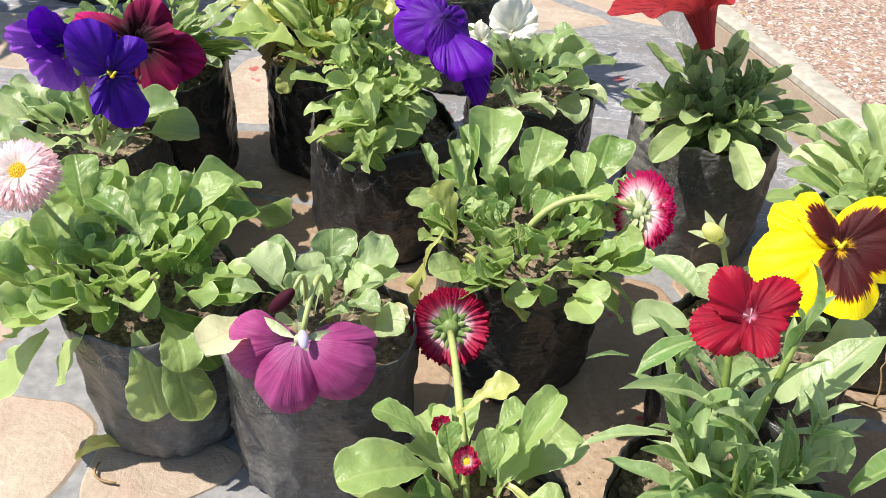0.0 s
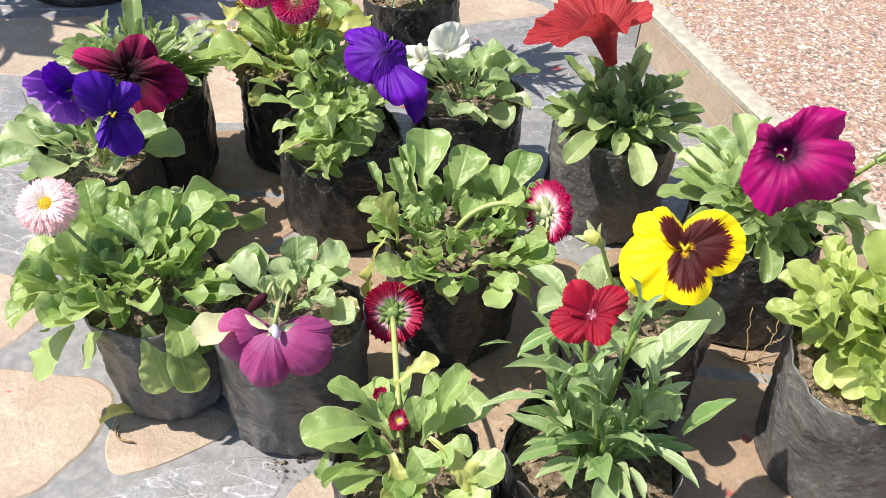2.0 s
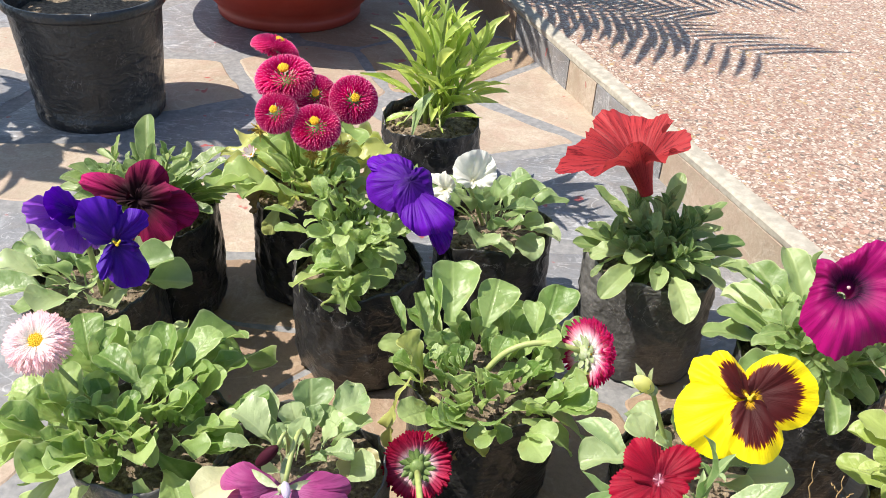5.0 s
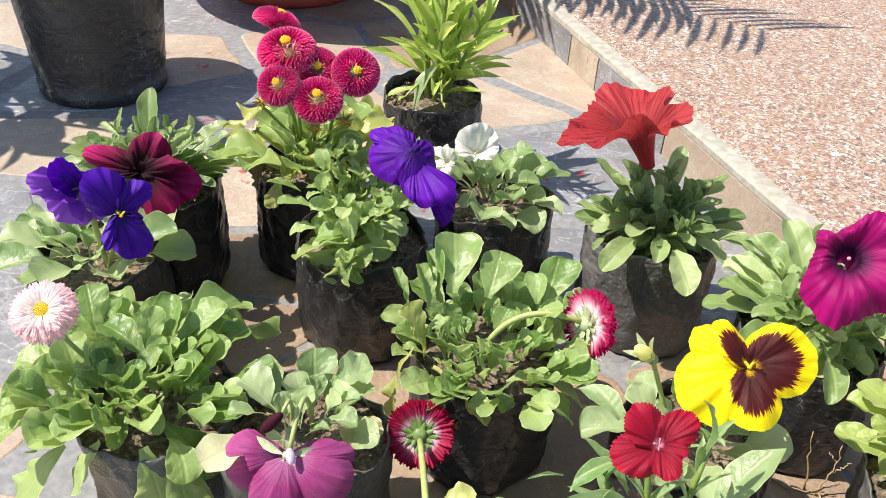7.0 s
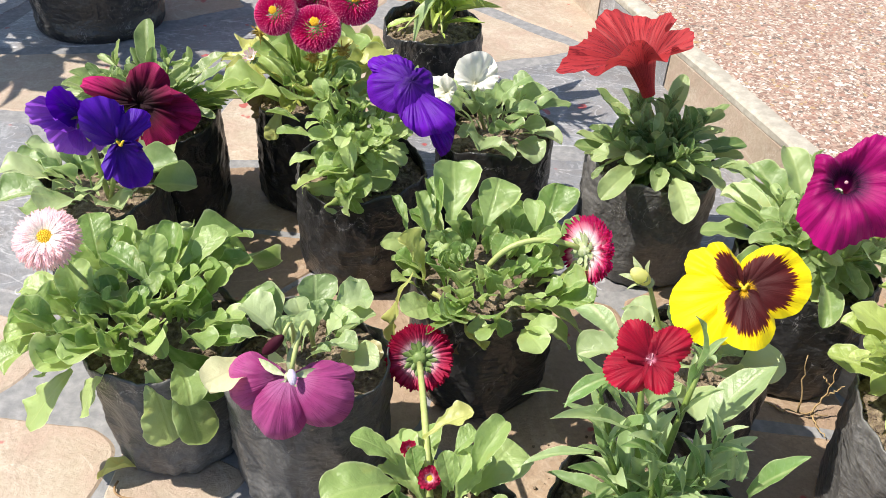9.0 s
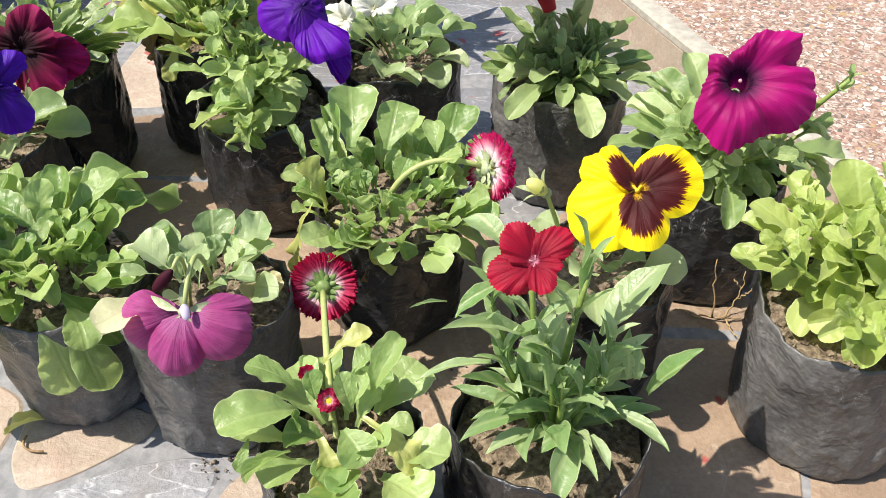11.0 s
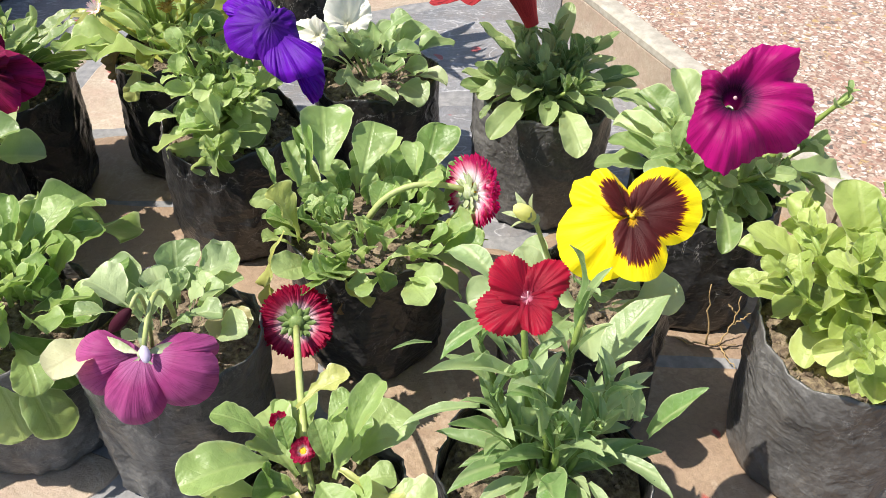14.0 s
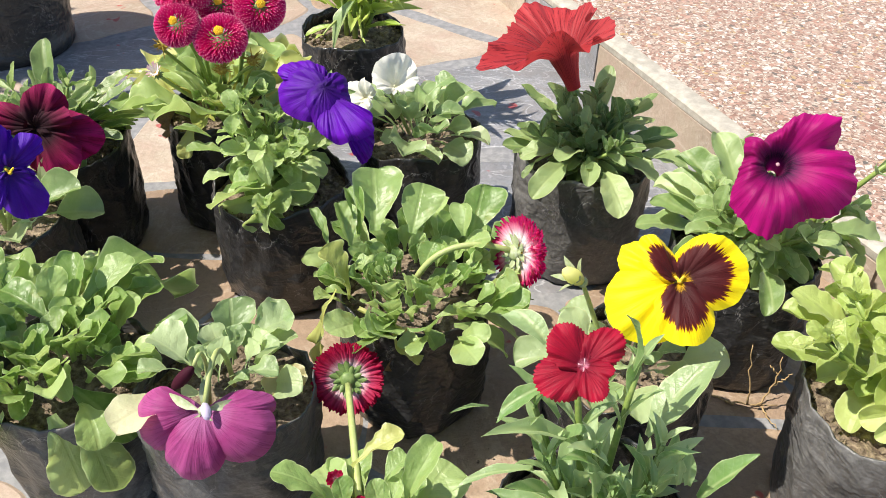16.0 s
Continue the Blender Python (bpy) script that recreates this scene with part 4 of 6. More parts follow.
PINKLEAF = blade_set("carnation_leaf", L_PINK, 10, "lance", 7, width=1.12, droop=0.75, rise=0.3, cup=0.5, wave=0.01, crumple=0.12)
LANCE = blade_set("lance_leaf", L_LANCE, 8, "lance", 8, width=1.0, droop=0.5, rise=0.2, cup=0.45, wave=0.012, crumple=0.1)
LANCE_BROAD = blade_set("broad_leaf", L_PANSY, 3, "ovate", 9, width=0.8, droop=0.4, rise=0.2, cup=0.3, wave=0.01, crumple=0.12)

# ---- flowers ----
def stalk(plant, a, b, c, r0=0.0016, r1=0.0013, mat=None, label=""):
    n = 12
    part("stalk", make_mesh("stalk", *tube(bezier(a, b, c, n), [r0 + (r1 - r0) * i / n for i in range(n + 1)], 8), mat or STEM_PALE), plant, None, label)


def sphere(r, squash=1.0, rows=8, seg=14):
    prof = [(max(1e-4, r * math.sin(math.pi * k / rows)), -r * squash * math.cos(math.pi * k / rows)) for k in range(rows + 1)]
    return revolve(prof, seg)


def calyx_mesh(size, sepals=5, mat=None, spread=0.9, length=1.0, ball=0.13):
    """A small green cup behind a flower, with pointed sepals."""
    pieces = [moved(sphere(ball * size, 0.9), Matrix.Translation((0, 0, -0.10 * size)))]
    b = blade("ovate", 0.55, 0.5, 0.1, 0.3, 0.0, rows=5, cols=2)
    for k in range(sepals):
        m = pose(0, 0, -0.08 * size, 0, 0, 360 * k / sepals) @ pose(0, 0.05 * size, 0, -35 * spread) @ Matrix.Scale(0.42 * size * length, 4)
        pieces.append(moved(b, m))
    V, F = join(*pieces)
    return make_mesh("calyx", V, F, mat or CALYX)


def pansy(plant, at, out, up, size, mats, label, calyx=None, angles=(35, -35, 100, -100, 180), lens=(1.0, 1.0, 0.95, 0.95, 1.0), widths=(1.0, 1.0, 0.95, 0.95, 1.25), backs=(-6, -2, 6, 9, 12), centre=True, droop=0.5, seed=0, ruffle=0.11, pleat=0.05, eye=0.75):
    """Five broad overlapping petals; size is the length of a petal. mats: upper, side, lower."""
    fl = part("flower", calyx_mesh(size * (0.62 if centre else 0.56), mat=calyx, ball=0.13 if centre else 0.08, spread=0.9 if centre else 0.2), plant, frame_at(at, out, up), label)
    for k in range(5):
        mat = mats[0] if k < 2 else mats[1] if k < 4 else mats[2]
        me = petal_mesh(mat, width=widths[k], ruffle=ruffle, curl=droop * 0.5, seed=seed * 10 + k, pleat=pleat)
        part("petal", me, fl, pose(0, 0, 0.0012 * k - 0.002, 0, 0, angles[k]) @ pose(0, 0.001, 0, backs[k]) @ Matrix.Scale(size * lens[k], 4))
    if centre:
        e = eye * size
        bits = [moved(sphere(0.06 * e, 1.2), Matrix.Translation((0, -0.02 * e, 0.12 * size))), moved(sphere(0.035 * e, 1.0), pose(0.06 * e, 0.05 * e, 0.12 * size, 0, 0, -40) @ Matrix.Diagonal((1, 2.4, 1, 1))),
                moved(sphere(0.035 * e, 1.0), pose(-0.06 * e, 0.05 * e, 0.12 * size, 0, 0, 40) @ Matrix.Diagonal((1, 2.4, 1, 1)))]
        part("centre", make_mesh("centre", *join(*bits), DISC), fl)
    return fl


def nodding_flower(plant, at, out, up, size, mat, label, calyx, lobes, seed=0, pleat=1.0, spur=True, bulge=0.0075, ragged=0.05):
    """A hanging flower of pillowed round lobes, with its calyx and spur turned outwards.
    lobes: rows of middle across and up, half breadth, half height and layer, in metres, and two slopes."""
    base = frame_at(at, out, up)
    lift = 0.0055 if spur else -0.016
    fl = part("flower", calyx_mesh(size * 1.25, mat=calyx, ball=0.06, spread=0.15), plant, base @ Matrix.Translation((0, 0, lift)), label)
    rows, cols = 22, 64
    for k, (cx, cy, wide, high, layer, across, upward) in enumerate(lobes):
        mid = Vector((cx / wide, cy / high))
        far = mid.length
        half = math.pi - (math.acos(1 / far) if far > 1 else 0.0)
        away = math.atan2(mid.y, mid.x)
        V, F = [], []
        for i in range(rows + 1):
            u = i / rows
            for j in range(cols + 1):
                v = 2 * j / cols - 1
                a = away + v * half
                edge = 1 + ragged * noise.noise((v * 3 + k * 3.3, seed, 0.5)) + 0.03 * noise.noise((v * 9, k * 2.1, seed)) + 0.012 * noise.noise((v * 24, k, 3.0))
                x, y = u * (cx + wide * edge * math.cos(a)), u * (cy + high * edge * math.sin(a))
                q = min(1.2, math.hypot((x - cx) / wide, (y - cy) / high))
                z = bulge * (1 - q * q) - 0.003 * max(0.0, q - 0.75) / 0.25 * u
                z += across * x + upward * y
                z += pleat * u * (0.0016 * noise.noise((v * 3.5 + k * 5.0, u * 0.7, seed)) - 0.0016 * abs(noise.noise((v * 6.0 + k, u * 0.6, 2.0))) + 0.0005 * noise.noise((v * 20.0, u * 2, k)))
                z += pleat * u ** 3 * 0.0016 * noise.noise((v * 7.0 + k * 2.0, 4.0, seed))
                V.append((x / size, y / size, (z + layer) / size))
        m = cols + 1
        for i in range(rows):
            for j in range(cols):
                F.append((i * m + j, (i + 1) * m + j, (i + 1) * m + j + 1, i * m + j + 1))
        part("petal", make_mesh("petal", V, F, mat), fl, Matrix.Translation((0, 0, -lift)) @ Matrix.Scale(size, 4))
    if spur:
        part("spur", make_mesh("spur", *moved(sphere(0.0026, 1.9), pose(0.003, 0.001, 0.002, 60, 0, 20)), P_LILAC_PALE), fl, None, "pale lilac spur")
    return fl


def petunia(plant, at, out, up, radius, depth, mat, label, tube_r=0.10, ruffle=0.10, sag=0.25, seed=0, dent=0.06, throat=None, lobes=5, fold=None, calyx=True, cone=0.0, flare=0.9, rim=None, bell=0.12, rise=1.3):
    """A trumpet that opens along out: a narrow tube, then five fused lobes with ruffled rims. at: the mouth of the tube.
    rim: rows of angle, reach and rise that shape the edge of the lobes, in degrees and in parts of radius."""
    def edge(a, col):
        deg = [r[0] for r in rim]
        deg = [deg[-1] - 360] + deg + [deg[0] + 360]
        val = [rim[-1][col]] + [r[col] for r in rim] + [rim[0][col]]
        here = (math.degrees(a) + 180) % 360 - 180
        return sum(w * float(np.interp(here + d, deg, val)) for d, w in ((-5, 0.25), (0, 0.5), (5, 0.25)))

    # creases run in from the notches between the lobes
    notches = [rim[k][0] for k in range(len(rim)) if rim[k][1] < rim[k - 1][1] and rim[k][1] < rim[(k + 1) % len(rim)][1]] if rim else []
    rnd = random.Random(seed)
    ph = rnd.uniform(0, 6.28)
    rows, seg = 28, 200
    V, F = [], []
    for i in range(rows + 1):
        s = i / rows
        for k in range(seg):
            a = 2 * math.pi * k / seg
            lobe = abs(math.cos(lobes * a / 2 + ph)) ** 0.5
            if s < 0.35:
                t = s / 0.35
                r = radius * (tube_r * 0.55 + tube_r * 0.65 * t ** 1.4)
                z = -depth * (1 - t)
            else:
                t = (s - 0.35) / 0.65
                reach = 1 - dent * (1 - lobe) * 2.2 * t + 0.16 * t * noise.noise((math.cos(a) * 1.4 + seed * 7.7, math.sin(a) * 1.4, 2.0)) + 0.05 * t * noise.noise((math.cos(a) * 7, math.sin(a) * 7, seed))
                r = radius * (tube_r * 1.2 + (1 - tube_r * 1.2) * t ** flare) * reach
                z = radius * (0.30 * (1 - min(1.0, cone)) * math.sin(min(1.0, t * 1.6) * 1.57) + cone * t - sag * t * t)
                z += radius * ruffle * t * t * (0.7 * noise.noise((math.cos(a) * 1.7 + seed * 3.1, math.sin(a) * 1.7, t)) * 2.0 + 0.9 * noise.noise((math.cos(a) * 4.5 + seed, math.sin(a) * 4.5, 5.0)) + 0.10 * math.sin(23 * a + 2 * ph))
                z -= radius * 0.05 * (1 - lobe) * math.sin(t * 3.0)
                z += radius * t * (0.05 * noise.noise((math.cos(a) * 9 + seed, math.sin(a) * 9, t * 1.5)) - 0.10 * t * abs(noise.noise((math.cos(a) * 5 + seed, math.sin(a) * 5, 1.0 + t))))
                if rim:
                    reach = edge(a, 1) * (1 + t * (0.05 * noise.noise((math.cos(a) * 9, math.sin(a) * 9, seed)) + 0.035 * noise.noise((math.cos(a) * 26, math.sin(a) * 26, seed))))
                    r = radius * (tube_r * 1.2 + (reach - tube_r * 1.2) * t ** flare)
                    here = (math.degrees(a) + 180) % 360 - 180
                    dip = sum(math.exp(-(((here - d + 180) % 360 - 180) / 8) ** 2) for d in notches)
                    folds = 0.07 * noise.noise((math.cos(a) * 8 + seed, math.sin(a) * 8, t * 1.2)) - 0.10 * abs(noise.noise((math.cos(a) * 3.2 + seed, math.sin(a) * 3.2, 1.0 + 0.5 * t))) - 0.16 * dip
                    z = radius * (edge(a, 2) * t ** rise + bell * math.sin(3.14 * t) + t * folds + ruffle * t * t * noise.noise((math.cos(a) * 2.5 + seed, math.sin(a) * 2.5, 3.0)))
            p = Vector((r * math.sin(a) * -1, r * math.cos(a), z))
            if fold and s > 0.35:
                p = fold(p, a, (s - 0.35) / 0.65)
            V.append(p / radius)
    for i in range(rows):
        for k in range(seg):
            F.append((i * seg + k, i * seg + (k + 1) % seg, (i + 1) * seg + (k + 1) % seg, (i + 1) * seg + k))
    base = frame_at(at, out, up)
    cal = calyx_mesh(radius * 0.55, length=1.3) if calyx else make_mesh("calyx", *sphere(radius * 0.07), CALYX)
    fl = part("flower", cal, plant, base @ Matrix.Translation((0, 0, -depth)), label)
    part("corolla", make_mesh("corolla", V, F, mat), fl, Matrix.Translation((0, 0, depth)) @ Matrix.Scale(radius, 4))
    if throat:
        part("stigma", make_mesh("stigma", *sphere(radius * 0.03), throat), fl, Matrix.Translation((0, 0, depth + radius * 0.02)))
    return fl


def lobed(plant, at, out, up, size, mat, label, lobes, dome=0.25, curl=0.35, ruffle=0.12, seed=0, stigma=None, depth=0.5, point=0.2, tube_to=None, pleat=0.10):
    """A broad trumpet of fused lobes. lobes: rows of (angle, length, width, tilt), lengths in parts of size."""
    foot = Vector(tube_to) if tube_to else Vector((0, 0, -depth))
    if tube_to:
        pieces = [tube(bezier(foot, foot * 0.45 + Vector((0, 0, -0.04)), (0, 0, 0.0), 10), [0.09 + 0.026 * i + 0.0012 * i * i for i in range(11)], 24, False)]
    else:
        pieces = [revolve([(0.07, -depth), (0.10, -depth * 0.6), (0.16, -0.02), (0.22, 0.05)], 24)]
    for k, (ang, ln, wd, back) in enumerate(lobes):
        pieces.append(moved(fan(wd, ruffle, curl, seed * 10 + k, 18, 52, 0.0, dome, 0.0, point, pleat), pose(0, 0, -0.03 + 0.012 * k, 0, 0, ang) @ pose(0, 0, 0, back) @ Matrix.Scale(ln, 4)))
    base = frame_at(at, out, up)
    turn = Vector((0, 0, 1)).rotation_difference(-foot).to_matrix().to_4x4()
    seat = base @ Matrix.Translation(foot * size) @ turn
    fl = part("flower", calyx_mesh(size * 0.5, length=1.3), plant, seat, label)
    part("corolla", make_mesh("corolla", *join(*pieces), mat), fl, seat.inverted() @ base @ Matrix.Scale(size, 4))
    if stigma:
        part("stigma", make_mesh("stigma", *sphere(size * 0.035), stigma), fl, seat.inverted() @ base @ Matrix.Translation((0, 0, 0.04 * size)))
    return fl


def bellis(plant, at, out, up, radius, mats, label, rings, disc=0.25, dome=0.35, seed=0, disc_mat=None, rise=0.05, cup=None):
    """A double daisy. rings: rows of (number, length, elevation, width, material index); each material tints the quills along their length."""
    rnd = random.Random(seed)
    cal = join(moved(sphere(radius * 0.22, 0.5), Matrix.Translation((0, 0, -radius * 0.10))),
               *[moved(blade("ovate", 1.0, 0.4, 0.0, 0.3, 0, rows=6, cols=4), pose(0, 0, -radius * (0.08 + 0.05 * (k % 2)), 0, 0, 360 * k / 15) @ pose(0, radius * 0.12, 0, 4) @ Matrix.Scale(radius * (0.42 - 0.12 * (k % 2)), 4)) for k in range(15)])
    fl = part("flower", make_mesh("calyx", *cal, cup or CALYX), plant, frame_at(at, out, up), label)
    for ri, (n, length, elev, width, mi) in enumerate(rings):
        pieces = []
        for k in range(n):
            az = 360 * (k + rnd.uniform(-0.35, 0.35)) / n + ri * 11
            q = blade("strap", 0.19 * width * rnd.uniform(0.85, 1.15), 0.25, 0.05, 0.6, 0.0, rows=5, cols=2, seed=k)
            pieces.append(moved(q, pose(0, 0, radius * (0.02 + rise * ri), 0, 0, az) @ pose(0, radius * 0.10, 0, elev + rnd.uniform(-8, 8)) @ Matrix.Scale(length * rnd.uniform(0.86, 1.08), 4)))
        V, F = join(*pieces)
        V = [tuple(c / radius for c in p) for p in V]
        tagged(part("ray_petals", make_mesh("ray_petals", V, F, mats[mi]), fl, Matrix.Scale(radius, 4)), kind="stuff")
    if disc:
        dots = [moved(sphere(radius * disc, dome / max(disc, 0.05) * 0.5, 8, 18), Matrix.Translation((0, 0, radius * 0.08)))]
        for k in range(120):
            f = math.sqrt((k + 0.5) / 120)
            a = k * 2.39996
            dots.append(moved(sphere(radius * 0.026, 1.2, 4, 6), Matrix.Translation((radius * disc * f * math.cos(a), radius * disc * f * math.sin(a), radius * (0.08 + dome * 0.5 * math.sqrt(max(0.0, 1 - f * f)))))))
        part("disc", make_mesh("disc", *join(*dots), disc_mat or DISC), fl)
    return fl


def pompon(plant, at, out, up, radius, mat, label, seed=0, count=620):
    """A double daisy packed into a cushion of short quills round a small yellow eye."""
    rnd = random.Random(seed)
    cal = join(moved(sphere(radius * 0.24, 0.5), Matrix.Translation((0, 0, -radius * 0.12))),
               *[moved(blade("ovate", 0.7, 0.4, 0.0, 0.3, 0, rows=4, cols=2), pose(0, 0, -radius * 0.1, 0, 0, 360 * k / 13) @ pose(0, radius * 0.16, 0, 8) @ Matrix.Scale(radius * 0.36, 4)) for k in range(13)])
    fl = part("flower", make_mesh("calyx", *cal, CALYX), plant, frame_at(at, out, up), label)
    q = blade("strap", 0.20, 0.45, 0.1, 0.9, 0.0, rows=3, cols=2)
    pieces = []
    for k in range(count):
        f = (k + 0.5) / count
        # places on a flattened dome, from the eye to the rim
        polar = radians(13 + 85 * f ** 0.56)
        az = k * 2.39996 + rnd.uniform(-0.06, 0.06)
        d = Vector((math.sin(polar) * math.cos(az), math.sin(polar) * math.sin(az), 0.62 * math.cos(polar)))
        lean = Vector((math.cos(az), math.sin(az), 0)) * (0.15 + 0.5 * f)
        way = (Vector((math.sin(polar) * math.cos(az), math.sin(polar) * math.sin(az), math.cos(polar) * 1.2)) + lean * 0.4).normalized()
        ln = radius * (0.36 + 0.08 * f) * rnd.uniform(0.9, 1.08)
        foot = d * radius * 0.98 - way * ln
        top = Vector((-math.cos(az) * math.cos(polar), -math.sin(az) * math.cos(polar), math.sin(polar)))
        pieces.append(moved(q, frame_at(foot, top, way) @ Matrix.Scale(ln, 4)))
    V, F = join(*pieces)
    rays = make_mesh("ray_petals", [tuple(c / radius for c in p) for p in V], F, mat)
    reach = rays.attributes.new("reach", "FLOAT", "POINT")
    reach.data.foreach_set("value", [row / 3 for _ in range(count) for row in range(4) for _ in range(3)])
    tagged(part("ray_petals", rays, fl, Matrix.Scale(radius, 4)), kind="stuff")
    dots = [moved(sphere(radius * 0.16, 0.5, 6, 12), Matrix.Translation((0, 0, radius * 0.44)))]
    for k in range(30):
        g = math.sqrt((k + 0.5) / 30)
        a = k * 2.39996
        dots.append(moved(sphere(radius * 0.04, 1.4, 4, 6), Matrix.Translation((radius * 0.16 * g * math.cos(a), radius * 0.16 * g * math.sin(a), radius * (0.48 + 0.05 * (1 - g))))))
    part("disc", make_mesh("disc", *join(*dots), DISC), fl)
    return fl


def dianthus(plant, at, out, up, size, mat, label, seed=0):
    fl = part("flower", calyx_mesh(size * 0.6, length=1.4), plant, frame_at(at, out, up), label)
    # angle, length, breadth and tilt of each petal
    for k, (ang, ln, wd, back) in enumerate([(122, 1.18, 0.88, 3), (48, 1.08, 0.84, 14), (-38, 1.10, 0.74, 5), (-152, 0.92, 0.72, 16), (-96, 0.66, 0.60, 10)]):
        me = petal_mesh(mat, 14, 64, width=wd, ruffle=0.14, curl=0.16, seed=seed + k, fringe=0.10, lift=0.14, pleat=0.07)
        part("petal", me, fl, pose(0, 0, 0.0006 * k, 0, 0, ang) @ pose(0, 0, 0, back) @ Matrix.Scale(size * ln, 4))
    part("centre", make_mesh("centre", *join(*[tube(bezier((0, 0, 0), (0, 0, 0.002), (0.0028 * math.cos(a), 0.0028 * math.sin(a), 0.0032), 4), 0.0003, 5) for a in (0.3, 1.7, 3.1, 4.6, 5.5)]), P_PALE), fl)
    return fl


P_PALE = petal_material("pale_pink_petal", [(0.0, (0.75, 0.45, 0.50)), (1.0, (0.80, 0.62, 0.66))])
P_LILAC_PALE = petal_material("spur", [(0.0, (0.62, 0.56, 0.70)), (1.0, (0.70, 0.66, 0.76))])
P_CREAM = petal_material("cream_bud", [(0.0, (0.78, 0.76, 0.28)), (1.0, (0.88, 0.84, 0.44))])
P_YELLOW = petal_material("yellow_petal", [(0.0, (0.84, 0.62, 0.0)), (0.5, (0.88, 0.70, 0.0)), (1.0, (0.90, 0.76, 0.01))], gain=1.15)
P_BLOTCH = petal_material("blotched_yellow_petal", [(0.0, (0.80, 0.50, 0.0)), (0.05, (0.70, 0.40, 0.0)), (0.10, (0.045, 0.005, 0.006)), (0.68, (0.070, 0.006, 0.006)), (0.72, (0.30, 0.07, 0.0)), (0.755, (0.85, 0.66, 0.0)), (1.0, (0.90, 0.76, 0.01))], edge_noise=0.5, gain=1.1, by_rim=True)
P_MAUVE = petal_material("mauve_petal", [(0.0, (0.50, 0.36, 0.44)), (0.12, (0.42, 0.14, 0.32)), (0.5, (0.31, 0.040, 0.175)), (1.0, (0.41, 0.085, 0.26))], (0.15, 0.012, 0.09), 0.45, share=0.36)
P_VIOLET = petal_material("violet_petal", [(0.0, (0.035, 0.006, 0.16)), (0.4, (0.055, 0.004, 0.28)), (1.0, (0.09, 0.007, 0.42))], (0.025, 0.002, 0.18), 0.35, gain=1.15, sheen=0.0)
P_LILAC = petal_material("lilac_petal", [(0.0, (0.16, 0.06, 0.36)), (0.5, (0.19, 0.035, 0.48)), (1.0, (0.38, 0.13, 0.68))], (0.08, 0.01, 0.3), 0.3, gain=1.3, share=0.42)
P_PURPLE = petal_material("purple_petal", [(0.0, (0.02, 0.002, 0.08)), (0.3, (0.075, 0.002, 0.26)), (1.0, (0.125, 0.004, 0.40))], (0.02, 0.001, 0.12), 0.5, gain=1.15, sheen=0.0)
P_MAGENTA = petal_material("magenta_petal", [(0.0, (0.003, 0.0, 0.006)), (0.17, (0.006, 0.001, 0.012)), (0.27, (0.10, 0.002, 0.06)), (0.42, (0.30, 0.001, 0.115)), (1.0, (0.44, 0.002, 0.175))], (0.14, 0.0, 0.06), 0.45, gain=1.1, share=0.36)
P_BURGUNDY = petal_material("burgundy_petal", [(0.0, (0.006, 0.0, 0.002)), (0.35, (0.02, 0.001, 0.006)), (0.6, (0.15, 0.001, 0.035)), (1.0, (0.40, 0.004, 0.115))], (0.03, 0.0, 0.006), 0.6, share=0.22, gain=1.0, sheen=0.0, rough=0.75)
P_RED = petal_material("red_petal", [(0.0, (0.18, 0.03, 0.035)), (0.3, (0.34, 0.030, 0.036)), (1.0, (0.46, 0.040, 0.046))], (0.12, 0.006, 0.012), 0.85, share=0.40, gain=1.0)
P_CRIMSON = petal_material("crimson_petal", [(0.0, (0.66, 0.34, 0.42)), (0.10, (0.55, 0.16, 0.24)), (0.18, (0.20, 0.001, 0.018)), (0.5, (0.27, 0.001, 0.018)), (1.0, (0.37, 0.001, 0.026))], (0.11, 0.0, 0.014), 0.45, gain=1.0, edge_noise=0.12)
P_WHITE = petal_material("white_petal", [(0.0, (0.75, 0.72, 0.45)), (0.25, (0.80, 0.79, 0.66)), (1.0, (0.84, 0.83, 0.76))], gain=1.05)
Q_PINK = petal_material("soft_pink_quill", [(0.0, (0.88, 0.86, 0.66)), (0.45, (0.92, 0.88, 0.85)), (0.8, (0.92, 0.76, 0.78)), (1.0, (0.90, 0.62, 0.66))], gain=1.2, edge_noise=0.1, share=0.6)
Q_TIPPED = petal_material("crimson_tipped_quill", [(0.0, (0.86, 0.84, 0.80)), (0.52, (0.92, 0.88, 0.88)), (0.70, (0.86, 0.46, 0.60)), (0.84, (0.62, 0.03, 0.19)), (1.0, (0.52, 0.012, 0.12))], gain=1.2, edge_noise=0.2, share=0.65)
Q_BACK = petal_material("crimson_quill", [(0.0, (0.80, 0.74, 0.70)), (0.46, (0.82, 0.62, 0.66)), (0.64, (0.56, 0.06, 0.16)), (0.85, (0.46, 0.010, 0.07)), (1.0, (0.40, 0.008, 0.055))], gain=1.15, edge_noise=0.15, share=0.5)
Q_DEEP = petal_material("deep_pink_quill", [(0.0, (0.50, 0.004, 0.12)), (0.5, (0.68, 0.010, 0.18)), (0.75, (0.76, 0.035, 0.25)), (0.93, (0.86, 0.22, 0.44)), (1.0, (0.90, 0.48, 0.62))], gain=1.1, edge_noise=0.05, share=0.45, by_rim=True)

# ---- plants ----
GROUP = "bedding plants in black bags"


def grown(name, label):
    return thing(name, label, "plant", (0, 0, 0), GROUP)


